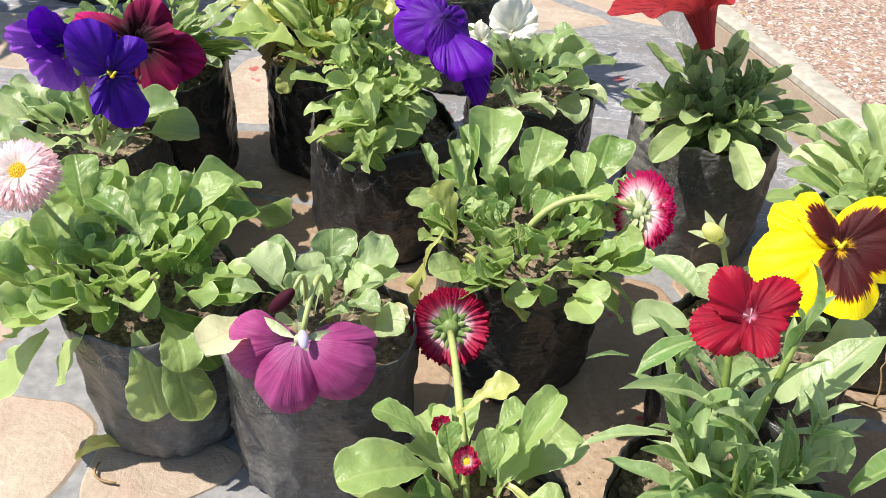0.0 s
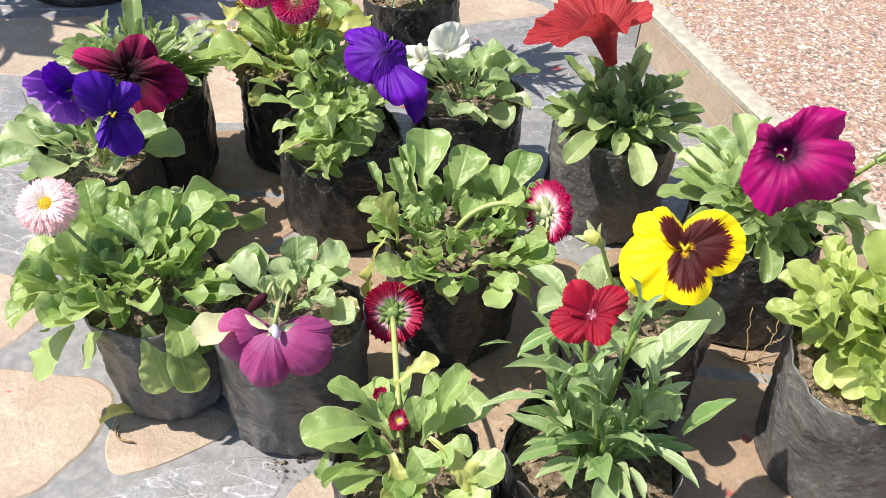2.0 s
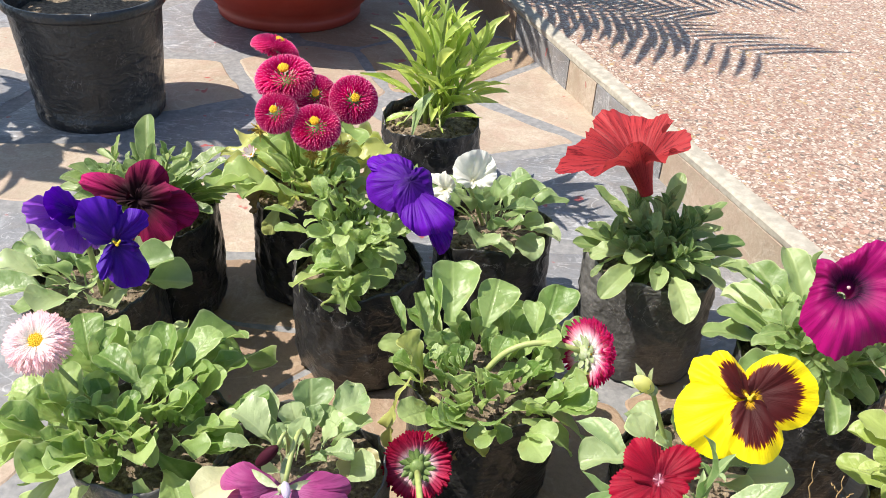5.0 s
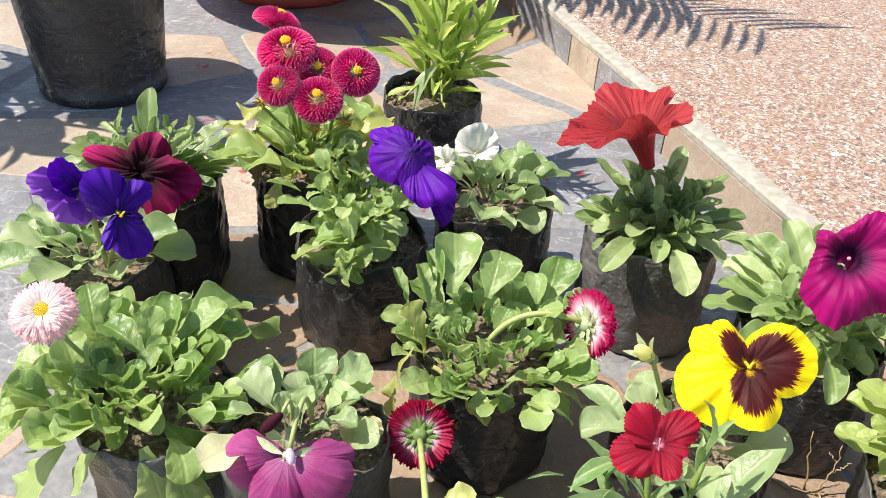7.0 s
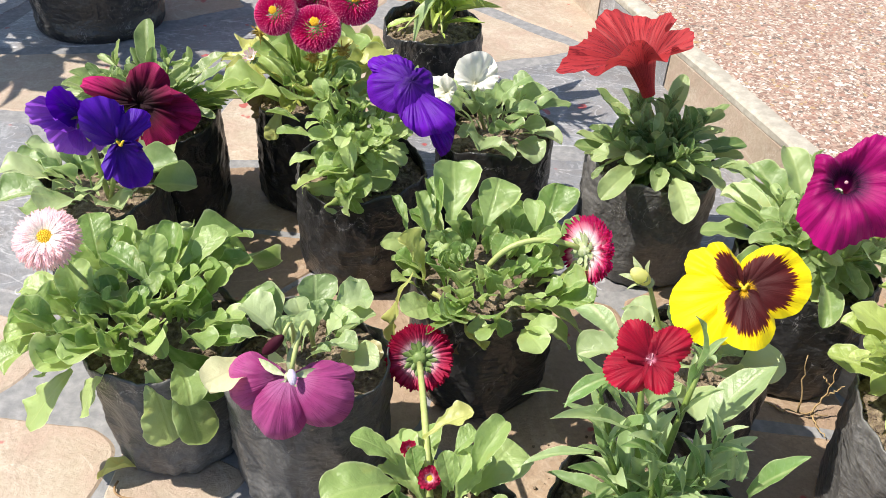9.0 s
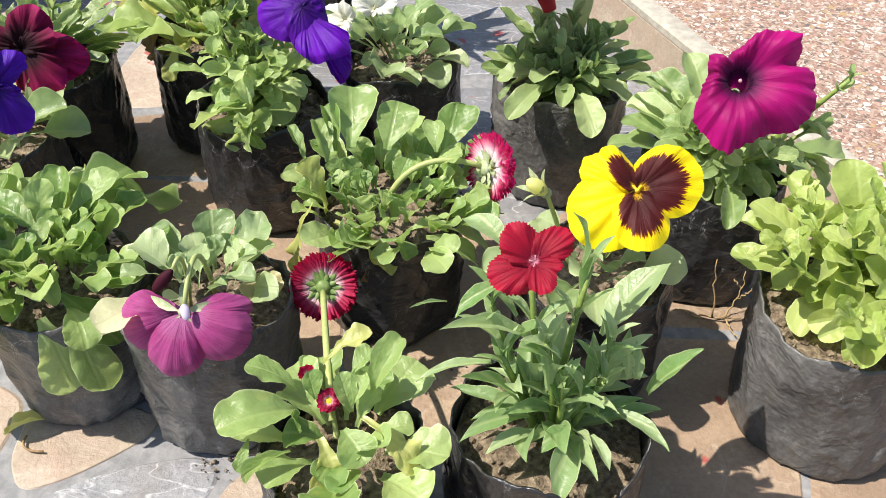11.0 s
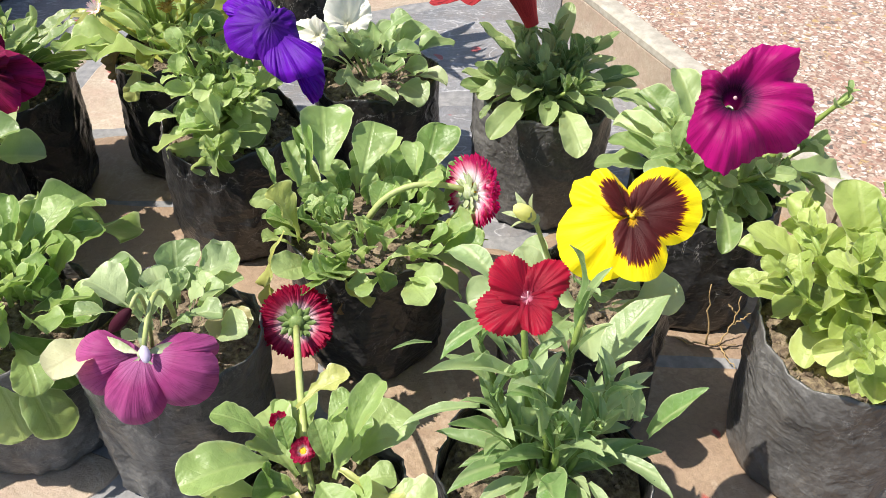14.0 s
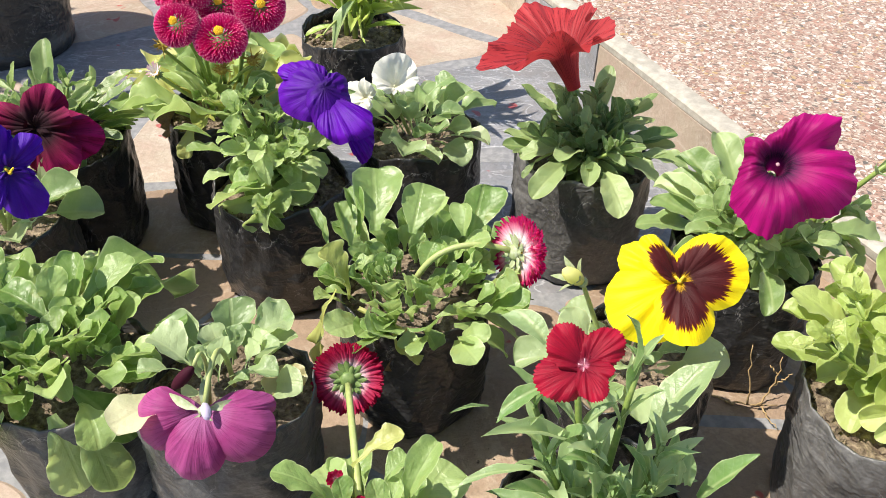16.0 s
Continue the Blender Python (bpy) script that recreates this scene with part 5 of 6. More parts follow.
# pale pink daisy
pl = grown("daisy_plant", "leafy daisy plant with one pale pink double flower")
placed(pl, HANGING, [(-0.114, 0.374, 0.102, -0.130, 0.365, 0.063, 0.024), (-0.088, 0.372, 0.102, -0.078, 0.361, 0.052, 0.031), (-0.073, 0.374, 0.101, -0.066, 0.365, 0.048, 0.027), (-0.083, 0.392, 0.102, -0.051, 0.378, 0.072, 0.031), (-0.143, 0.385, 0.084, -0.165, 0.362, 0.049, 0.031)], 3, tilt=8.0)
placed(pl, PADDLE, [(-0.121, 0.388, 0.101, -0.162, 0.385, 0.082, 0.021), (-0.136, 0.394, 0.101, -0.168, 0.395, 0.089, 0.014), (-0.143, 0.450, 0.120, -0.156, 0.475, 0.136, 0.022), (-0.134, 0.450, 0.121, -0.133, 0.475, 0.134, 0.018), (-0.138, 0.412, 0.101, -0.156, 0.435, 0.127, 0.023), (-0.104, 0.430, 0.119, -0.136, 0.445, 0.130, 0.022), (-0.106, 0.440, 0.115, -0.108, 0.455, 0.141, 0.018), (-0.096, 0.445, 0.115, -0.090, 0.465, 0.142, 0.020)], 4)
placed(pl, PADDLE, [(-0.081, 0.450, 0.117, -0.067, 0.475, 0.135, 0.021), (-0.098, 0.430, 0.106, -0.077, 0.445, 0.122, 0.020), (-0.104, 0.418, 0.102, -0.092, 0.430, 0.126, 0.016), (-0.116, 0.406, 0.102, -0.128, 0.430, 0.114, 0.017), (-0.106, 0.395, 0.101, -0.103, 0.420, 0.127, 0.014), (-0.101, 0.420, 0.105, -0.064, 0.417, 0.103, 0.021), (-0.076, 0.408, 0.102, -0.049, 0.408, 0.104, 0.018), (-0.104, 0.410, 0.111, -0.080, 0.382, 0.103, 0.012), (-0.125, 0.398, 0.101, -0.159, 0.410, 0.091, 0.017), (-0.160, 0.430, 0.111, -0.188, 0.435, 0.107, 0.018), (-0.168, 0.430, 0.092, -0.194, 0.430, 0.085, 0.016), (-0.112, 0.399, 0.101, -0.099, 0.367, 0.103, 0.013)], 16)
rosette(pl, BELLIS + PADDLE, 80, (-0.108, 0.422, 0.100), (0.020, 0.038), (80, 20), 0.038, 21, 45, tilt=34, loose=18, wide=1.15)
part("leaf", BELLIS[2], pl, leaf_to((-0.085, 0.44, 0.115), (-0.051, 0.511, 0.094), 0, 1.0))
part("leaf", BELLIS[4], pl, leaf_to((-0.090, 0.44, 0.118), (-0.066, 0.500, 0.112), 0, 1.1))
stalk(pl, (-0.125, 0.425, 0.10), (-0.150, 0.425, 0.13), (-0.154, 0.415, 0.163))
bellis(pl, (-0.151, 0.413, 0.163), (0.05, -0.50, 0.85), (0, 1, 0.3), 0.0200, [Q_PINK], "soft pink double daisy with a yellow disc",
       [(220, 0.0168, -6, 0.42, 0), (220, 0.0168, 1, 0.42, 0), (210, 0.0162, 9, 0.42, 0), (200, 0.0148, 18, 0.42, 0), (170, 0.0120, 28, 0.42, 0)], 0.36, 0.5, 3)

# crimson-tipped daisy
pl = grown("daisy_plant", "daisy plant with one crimson-tipped flower on an arching stalk")
placed(pl, PADDLE, [(0.084, 0.500, 0.134, 0.081, 0.540, 0.154, 0.034), (0.108, 0.500, 0.132, 0.115, 0.530, 0.150, 0.028), (0.073, 0.500, 0.131, 0.070, 0.520, 0.157, 0.012), (0.068, 0.490, 0.129, 0.056, 0.510, 0.147, 0.017), (0.055, 0.485, 0.131, 0.042, 0.505, 0.148, 0.008), (0.146, 0.500, 0.129, 0.155, 0.530, 0.149, 0.027), (0.141, 0.495, 0.134, 0.144, 0.510, 0.149, 0.017), (0.140, 0.490, 0.127, 0.159, 0.490, 0.135, 0.022), (0.134, 0.443, 0.103, 0.167, 0.450, 0.079, 0.022), (0.151, 0.463, 0.104, 0.184, 0.475, 0.095, 0.019), (0.087, 0.480, 0.105, 0.092, 0.490, 0.124, 0.015), (0.118, 0.471, 0.104, 0.133, 0.485, 0.114, 0.017), (0.123, 0.449, 0.104, 0.149, 0.453, 0.105, 0.014)], 5)
placed(pl, PADDLE, [(0.115, 0.440, 0.104, 0.123, 0.432, 0.093, 0.015), (0.107, 0.439, 0.104, 0.107, 0.431, 0.095, 0.014), (0.141, 0.453, 0.104, 0.175, 0.470, 0.063, 0.035), (0.081, 0.480, 0.119, 0.071, 0.485, 0.121, 0.017), (0.115, 0.485, 0.114, 0.124, 0.495, 0.128, 0.016), (0.094, 0.454, 0.103, 0.089, 0.434, 0.101, 0.016)], 18)
placed(pl, BELLIS_Y, [(0.068, 0.465, 0.105, 0.054, 0.470, 0.141, 0.028), (0.062, 0.455, 0.122, 0.045, 0.445, 0.071, 0.017), (0.074, 0.455, 0.105, 0.114, 0.431, 0.083, 0.022)], 2)
rosette(pl, PADDLE + BELLIS, 110, (0.114, 0.484, 0.100), (0.015, 0.028), (78, 24), 0.040, 23, 45, tilt=30, loose=16, wide=1.25)
part("leaf", make_mesh("dry_leaf", *blade("ovate", 1.0, 1.6, 0.5, 0.9, 0.12, seed=5), DRY), pl, leaf_to((0.102, 0.455, 0.088), (0.094, 0.446, 0.054), 20, 1.0), "dry brown crumpled leaf")
stalk(pl, (0.110, 0.482, 0.108), (0.128, 0.485, 0.146), (0.172, 0.487, 0.128), 0.0022, 0.0019)
bellis(pl, (0.175, 0.487, 0.127), (0.74, 0.40, -0.18), (0, 0.2, 1), 0.0240, [Q_TIPPED], "white daisy with crimson quill tips",
       [(100, 0.0205, 0, 0.62, 0), (100, 0.0205, 5, 0.62, 0), (100, 0.0200, 10, 0.62, 0), (90, 0.0185, 16, 0.62, 0)], 0.25, 0.4, 4, cup=CALYX_PALE)

# small crimson daisies
pl = grown("daisy_plant", "daisy plant with a tall crimson flower and two small ones")
placed(pl, PADDLE, [(0.068, 0.295, 0.115, 0.033, 0.275, 0.131, 0.025), (0.067, 0.305, 0.119, 0.042, 0.310, 0.135, 0.018), (0.106, 0.300, 0.123, 0.119, 0.315, 0.149, 0.015), (0.096, 0.305, 0.131, 0.107, 0.315, 0.138, 0.012), (0.092, 0.280, 0.119, 0.104, 0.262, 0.114, 0.021), (0.047, 0.275, 0.119, 0.044, 0.262, 0.109, 0.007), (0.067, 0.270, 0.115, 0.044, 0.258, 0.113, 0.006), (0.068, 0.285, 0.109, 0.065, 0.285, 0.122, 0.011), (0.095, 0.295, 0.114, 0.089, 0.305, 0.133, 0.012), (0.077, 0.300, 0.118, 0.073, 0.310, 0.129, 0.011), (0.097, 0.295, 0.122, 0.104, 0.305, 0.132, 0.011)], 1)
placed(pl, BELLIS_Y, [(0.079, 0.325, 0.116, 0.104, 0.335, 0.131, 0.015), (0.101, 0.285, 0.122, 0.131, 0.265, 0.110, 0.020), (0.081, 0.275, 0.119, 0.093, 0.255, 0.105, 0.026)], 4, label="yellowing daisy leaf")
rosette(pl, BELLIS + PADDLE, 18, (0.092, 0.286, 0.098), (0.020, 0.036), (42, 14), 0.020, 25, wide=1.25)
stalk(pl, (0.084, 0.300, 0.10), (0.078, 0.345, 0.118), (0.071, 0.400, 0.096), 0.0021, 0.0019)
bellis(pl, (0.0705, 0.407, 0.094), (-0.05, 0.74, -0.52), (0, 0.3, 1), 0.0215, [Q_BACK], "crimson double daisy seen from behind",
       [(170, 0.0185, -9, 0.55, 0), (170, 0.0185, -3, 0.55, 0), (170, 0.019, 4, 0.55, 0), (120, 0.018, 14, 0.55, 0)], 0.3, 0.3, 5)
stalk(pl, (0.086, 0.296, 0.09), (0.085, 0.304, 0.096), (0.0835, 0.300, 0.114))
bellis(pl, (0.0835, 0.300, 0.116), (0.02, -0.5, 0.85), (0, 1, 0.3), 0.0078, [Q_BACK], "tiny crimson daisy bud with a yellow eye", [(40, 0.0060, 34, 2.2, 0), (36, 0.0052, 52, 2.2, 0)], 0.46, 0.5, 6)
stalk(pl, (0.082, 0.305, 0.09), (0.075, 0.314, 0.098), (0.0718, 0.314, 0.118))
bellis(pl, (0.0718, 0.314, 0.120), (-0.1, -0.4, 0.85), (0, 1, 0.3), 0.0065, [Q_BACK], "tiny crimson daisy bud", [(36, 0.0055, 54, 2.2, 0), (30, 0.005, 70, 2.2, 0)], 0.3, 0.4, 7)

# deep pink daisies
pl = grown("daisy_plant", "daisy plant with six deep pink pompon flowers and yellowing leaves")
aimed(pl, BELLIS_Y, (-0.055, 0.715, 0.107), [(-0.131, 0.730, 0.140, 1), (-0.126, 0.768, 0.150, 1.1), (0.000, 0.783, 0.140, 1.1), (-0.119, 0.735, 0.125, 1), (-0.007, 0.764, 0.130, 1), (0.010, 0.801, 0.135, 0.8), (-0.037, 0.729, 0.135, 1), (-0.096, 0.740, 0.145, 1), (-0.065, 0.734, 0.130, 1)], 4)
rosette(pl, BELLIS + BELLIS_Y[:4], 40, (-0.052, 0.708, 0.108), (0.04, 0.058), (80, 20), 0.022, 27, tilt=28)
part("leaf", make_mesh("dry_leaf", *blade("ovate", 0.9, 1.4, 0.4, 0.9, 0.12, seed=8), DRY), pl, leaf_to((-0.078, 0.680, 0.128), (-0.096, 0.664, 0.108), 10, 0.8), "dry brown leaf")
part("leaf", BELLIS_Y[5], pl, leaf_to((-0.068, 0.675, 0.118), (-0.076, 0.655, 0.090), -10, 0.9), "yellowed curled leaf")
for i, (x, y, z, r, o) in enumerate([(-0.073, 0.700, 0.239, 0.021, (0.35, 0.25, 0.9)), (-0.059, 0.668, 0.229, 0.0245, (0.0, -0.35, 0.9)), (-0.061, 0.642, 0.212, 0.0175, (-0.1, -0.75, 0.65)),
                                     (-0.035, 0.668, 0.217, 0.0175, (0.1, -0.8, 0.6)), (-0.005, 0.665, 0.217, 0.020, (0.25, -0.8, 0.55)), (-0.031, 0.640, 0.203, 0.0205, (0.05, -0.55, 0.8))]):
    o = Vector(o).normalized()
    end = Vector((x, y, z)) - o * 0.004
    stalk(pl, (-0.055 + (x + 0.045) * 0.4, 0.712, 0.12), tuple((end + Vector((-0.05, 0.70, 0.14))) / 2), tuple(end), 0.0018, 0.0016, STEM)
    pompon(pl, (x, y, z), o, (0, 1, 0.4), r, Q_DEEP, "deep pink quilled daisy with a small yellow eye", 30 + i)
stalk(pl, (-0.07, 0.70, 0.12), (-0.082, 0.67, 0.15), (-0.084, 0.651, 0.168))
bellis(pl, (-0.084, 0.650, 0.169), (-0.3, -0.5, 0.8), (0, 1, 0.4), 0.009, [Q_PINK], "half-closed pink daisy bud", [(30, 0.009, 60, 0.8, 0)], 0.2, 0.3, 37)

# spent flower heads among the leaves
for i, (x, y, z) in enumerate([(-0.080, 0.662, 0.187), (-0.015, 0.664, 0.174), (-0.038, 0.660, 0.168)]):
    stalk(pl, (-0.055, 0.705, 0.12), ((x - 0.055) / 2, 0.69, 0.15), (x, y, z - 0.004), 0.0015, 0.0013, STEM)
    tuft = random.Random(60 + i)
    q = blade("lance", 0.5, 0.4, 0.1, 0.4, 0.0, rows=4, cols=2)
    bits = [moved(q, frame_at((0, 0, 0), (math.cos(k), math.sin(k), 0.4), (math.cos(k * 2.4), math.sin(k * 2.4), tuft.uniform(-0.4, 1.1))) @ Matrix.Scale(tuft.uniform(0.006, 0.011), 4)) for k in range(46)]
    part("seed_head", make_mesh("seed_head", *join(sphere(0.004), *bits), SPENT), pl, Matrix.Translation((x, y, z)), "withered yellow-brown flower head")

# mauve pansy
pl = grown("pansy_plant", "pansy with one mauve flower hanging over the bag rim")
placed(pl, PANSYLEAF, [(-0.008, 0.385, 0.118, -0.037, 0.400, 0.137, 0.028), (-0.015, 0.380, 0.128, -0.034, 0.370, 0.139, 0.013), (0.001, 0.388, 0.111, 0.008, 0.400, 0.136, 0.014), (0.007, 0.388, 0.115, 0.036, 0.385, 0.124, 0.018), (0.006, 0.420, 0.110, 0.038, 0.435, 0.116, 0.027), (-0.007, 0.385, 0.110, -0.015, 0.395, 0.130, 0.013), (-0.004, 0.388, 0.108, -0.006, 0.400, 0.128, 0.012), (0.004, 0.385, 0.108, 0.020, 0.380, 0.122, 0.012), (-0.002, 0.380, 0.106, -0.012, 0.370, 0.120, 0.012), (0.006, 0.380, 0.106, 0.012, 0.372, 0.118, 0.011)], 2)
placed(pl, OLDLEAF, [(0.023, 0.410, 0.108, 0.042, 0.383, 0.105, 0.026)], 0, label="old brownish leaf")
part("leaf", make_mesh("pale_leaf", *blade("paddle", 1.1, 0.8, 0.3, 0.3, 0.03, seed=4), L_CREAM), pl, leaf_to((-0.022, 0.374, 0.110), (-0.046, 0.347, 0.124), 10, 1.1), "faded cream-coloured leaf")
rosette(pl, PANSYLEAF, 14, (0.006, 0.402, 0.098), (0.022, 0.034), (75, 30), 0.014, 41, tilt=25, wide=1.15, sector=(-25, 205))
stalk(pl, (0.006, 0.398, 0.098), (0.008, 0.385, 0.172), (0.003, 0.352, 0.132), 0.0016, 0.0014)
nodding_flower(pl, (0.001, 0.354, 0.126), (0, -0.8, 0.6), (0, 0.6, 0.8), 0.036, P_MAUVE, "mauve pansy seen from behind", CALYX_PALE, [(0.021, 0.001, 0.0150, 0.008, -0.0045, 0, 0), (-0.0230, -0.006, 0.0140, 0.0165, -0.0008, 0.15, 0), (0.0190, -0.011, 0.0180, 0.0170, 0.0, 0, 0), (-0.0035, -0.0190, 0.0165, 0.0165, 0.0012, 0, -0.1)], 3, 1.3)
stalk(pl, (-0.004, 0.380, 0.10), (0.004, 0.374, 0.166), (-0.002, 0.362, 0.150), 0.0012, 0.0011)
part("bud", make_mesh("bud", *moved(sphere(0.0034, 2.6), frame_at((-0.008, 0.360, 0.1435), (0.62, 0.15, 0.68))), P_BURGUNDY), pl, None, "closed dark maroon bud")

# violet pansies
pl = grown("pansy_plant", "pansy with two large violet flowers")
aimed(pl, PANSYLEAF, (-0.190, 0.560, 0.100), [(-0.258, 0.539, 0.095, 1.2), (-0.244, 0.564, 0.115, 1.1), (-0.172, 0.548, 0.090, 1.3), (-0.148, 0.587, 0.085, 1.2), (-0.138, 0.593, 0.100, 1), (-0.198, 0.540, 0.100, 1), (-0.213, 0.539, 0.110, 0.9), (-0.232, 0.547, 0.115, 0.9), (-0.181, 0.543, 0.110, 0.9)], 6, 0.25)
rosette(pl, PANSYLEAF, 22, (-0.188, 0.555, 0.100), (0.03, 0.054), (75, 10), 0.018, 42, tilt=22)
stalk(pl, (-0.175, 0.545, 0.10), (-0.168, 0.525, 0.15), (-0.166, 0.517, 0.183), 0.0022, 0.002)
pansy(pl, (-0.166, 0.517, 0.185), (-0.25, 0.85, -0.10), (0, 0.2, 1), 0.031, [P_VIOLET, P_LILAC, P_LILAC], "violet pansy seen from behind", None, (-33, 68, -84, -146, 176), (0.92, 1.05, 1.14, 1.12, 0.95), (0.66, 0.5, 0.62, 0.85, 0.8), (-24, -30, 10, 14, 18), seed=5, droop=0.6, ruffle=0.16, pleat=0.10)
stalk(pl, (-0.172, 0.54, 0.10), (-0.150, 0.515, 0.15), (-0.139, 0.506, 0.180), 0.0018, 0.0016)
pansy(pl, (-0.137, 0.500, 0.178), (0.60, -0.75, 0.15), (0, 0.3, 1), 0.030, [P_VIOLET, P_VIOLET, P_VIOLET], "deep violet pansy facing sideways", None, (30, -48, 146, -112, -160), (1.08, 0.88, 0.86, 0.5, 1.05), (0.82, 0.72, 0.36, 0.5, 0.78), (-10, -6, 25, 0, 10), seed=6, ruffle=0.16, pleat=0.10)

# white pansy
pl = grown("pansy_plant", "pansy with a white flower and light green leaves")
placed(pl, PANSYLEAF, [(0.097, 0.652, 0.105, 0.129, 0.632, 0.103, 0.020), (0.110, 0.670, 0.121, 0.150, 0.665, 0.134, 0.015), (0.121, 0.690, 0.133, 0.140, 0.700, 0.148, 0.021), (0.100, 0.665, 0.120, 0.087, 0.650, 0.108, 0.013), (0.109, 0.665, 0.124, 0.115, 0.655, 0.114, 0.014)], 1)
rosette(pl, PANSYLEAF, 26, (0.112, 0.683, 0.102), (0.028, 0.05), (80, 4), 0.016, 43, tilt=22)
stalk(pl, (0.105, 0.685, 0.10), (0.095, 0.66, 0.14), (0.088, 0.665, 0.155), 0.0016, 0.0014)
pansy(pl, (0.094, 0.664, 0.152), (0.10, -0.30, 0.85), (0, 0.85, 0.4), 0.021, [P_WHITE, P_WHITE, P_WHITE], "creamy white pansy", None, (12, -62, 84, 170, -140), (1.35, 0.95, 0.95, 0.35, 0.35), (1.15, 0.9, 0.9, 0.6, 0.6), (52, 30, 24, 0, 0), seed=7, droop=0.2, centre=False, ruffle=0.22, pleat=0.08)
pansy(pl, (0.072, 0.657, 0.147), (-0.25, -0.55, 0.60), (0.1, 0.6, 0.6), 0.018, [P_WHITE, P_WHITE, P_WHITE], "small creamy white pansy", None, (70, -10, 150, -100, -160), (1.1, 0.9, 1.2, 0.3, 0.5), (0.9, 0.9, 0.7, 0.6, 0.6), (16, 46, -12, 0, 0), seed=17, droop=0.3, centre=False, ruffle=0.22, pleat=0.08)

# yellow pansy
pl = grown("pansy_plant", "pansy with one large yellow flower blotched dark brown")
rosette(pl, PANSYLEAF, 16, (0.238, 0.420, 0.096), (0.028, 0.044), (55, 8), 0.016, 44)
stalk(pl, (0.240, 0.43, 0.10), (0.252, 0.435, 0.17), (0.251, 0.408, 0.171), 0.002, 0.0018)
pansy(pl, (0.250, 0.401, 0.174), (-0.10, -0.66, 0.68), (0.0, 0.7, 0.68), 0.0330, [P_YELLOW, P_BLOTCH, P_BLOTCH], "yellow pansy with dark brown blotches", None, (56, 124, 38, -72, -174), (1.04, 1.26, 0.90, 1.10, 1.06), (0.72, 1.02, 0.50, 1.02, 0.84), (-18, -16, 4, 4, 6), seed=8, pleat=0.07, eye=0.7)
stalk(pl, (0.225, 0.42, 0.10), (0.21, 0.425, 0.14), (0.203, 0.422, 0.158))
bud = part("bud", calyx_mesh(0.026, mat=CALYX_PALE, length=1.6, spread=-1.9), pl, frame_at((0.202, 0.421, 0.158), (-0.7, -0.2, 0.65), (0, 1, 0)), "closed pale yellow flower bud")
part("petal", make_mesh("petal", *sphere(0.0046, 1.9), P_CREAM), bud, Matrix.Translation((0, 0, 0.006)))

# crimson dianthus
pl = grown("dianthus_plant", "dianthus with narrow leaves and one crimson flower")
placed(pl, PINKLEAF, [(0.165, 0.305, 0.139, 0.126, 0.300, 0.136, 0.008), (0.181, 0.300, 0.113, 0.144, 0.290, 0.152, 0.012), (0.184, 0.310, 0.150, 0.139, 0.300, 0.176, 0.009), (0.169, 0.320, 0.180, 0.143, 0.310, 0.172, 0.010), (0.142, 0.310, 0.177, 0.124, 0.305, 0.179, 0.002), (0.185, 0.295, 0.111, 0.147, 0.280, 0.120, 0.011), (0.189, 0.288, 0.105, 0.161, 0.275, 0.113, 0.009), (0.207, 0.283, 0.105, 0.189, 0.250, 0.108, 0.016), (0.206, 0.285, 0.111, 0.187, 0.275, 0.115, 0.012), (0.230, 0.300, 0.107, 0.258, 0.280, 0.106, 0.010), (0.248, 0.305, 0.115, 0.267, 0.300, 0.152, 0.012), (0.215, 0.310, 0.143, 0.243, 0.305, 0.145, 0.006)], 0)
placed(pl, LANCE_BROAD, [(0.225, 0.330, 0.133, 0.255, 0.350, 0.171, 0.022)], 1)
placed(pl, PINKLEAF, [(0.235, 0.305, 0.127, 0.230, 0.310, 0.152, 0.008), (0.240, 0.305, 0.127, 0.240, 0.310, 0.148, 0.007), (0.202, 0.310, 0.201, 0.201, 0.310, 0.234, 0.009), (0.171, 0.340, 0.187, 0.155, 0.360, 0.196, 0.014), (0.216, 0.285, 0.107, 0.222, 0.265, 0.108, 0.007), (0.178, 0.325, 0.151, 0.151, 0.330, 0.178, 0.009), (0.192, 0.295, 0.129, 0.189, 0.300, 0.160, 0.010), (0.210, 0.295, 0.123, 0.200, 0.300, 0.149, 0.010), (0.197, 0.300, 0.149, 0.177, 0.300, 0.166, 0.009)], 4)
for i, (bx, by, tx, ty, tz) in enumerate([(0.195, 0.305, 0.182, 0.322, 0.188), (0.20, 0.31, 0.213, 0.330, 0.182), (0.205, 0.30, 0.225, 0.31, 0.15), (0.195, 0.30, 0.17, 0.305, 0.145), (0.20, 0.30, 0.20, 0.295, 0.135), (0.205, 0.305, 0.235, 0.315, 0.125), (0.20, 0.30, 0.190, 0.300, 0.160), (0.205, 0.305, 0.222, 0.300, 0.130), (0.195, 0.305, 0.165, 0.320, 0.165)]):
    sprig(pl, PINKLEAF, (bx, by, 0.08), (tx, ty, tz), 4, 0.040, 50 + i, (28, 66), 0.0020)
stalk(pl, (0.182, 0.322, 0.186), (0.181, 0.316, 0.198), (0.181, 0.310, 0.203), 0.0014, 0.0016)
dianthus(pl, (0.181, 0.307, 0.205), (-0.15, -0.55, 0.75), (0.1, 0.5, 0.8), 0.0195, P_CRIMSON, "crimson dianthus with fringed petals")

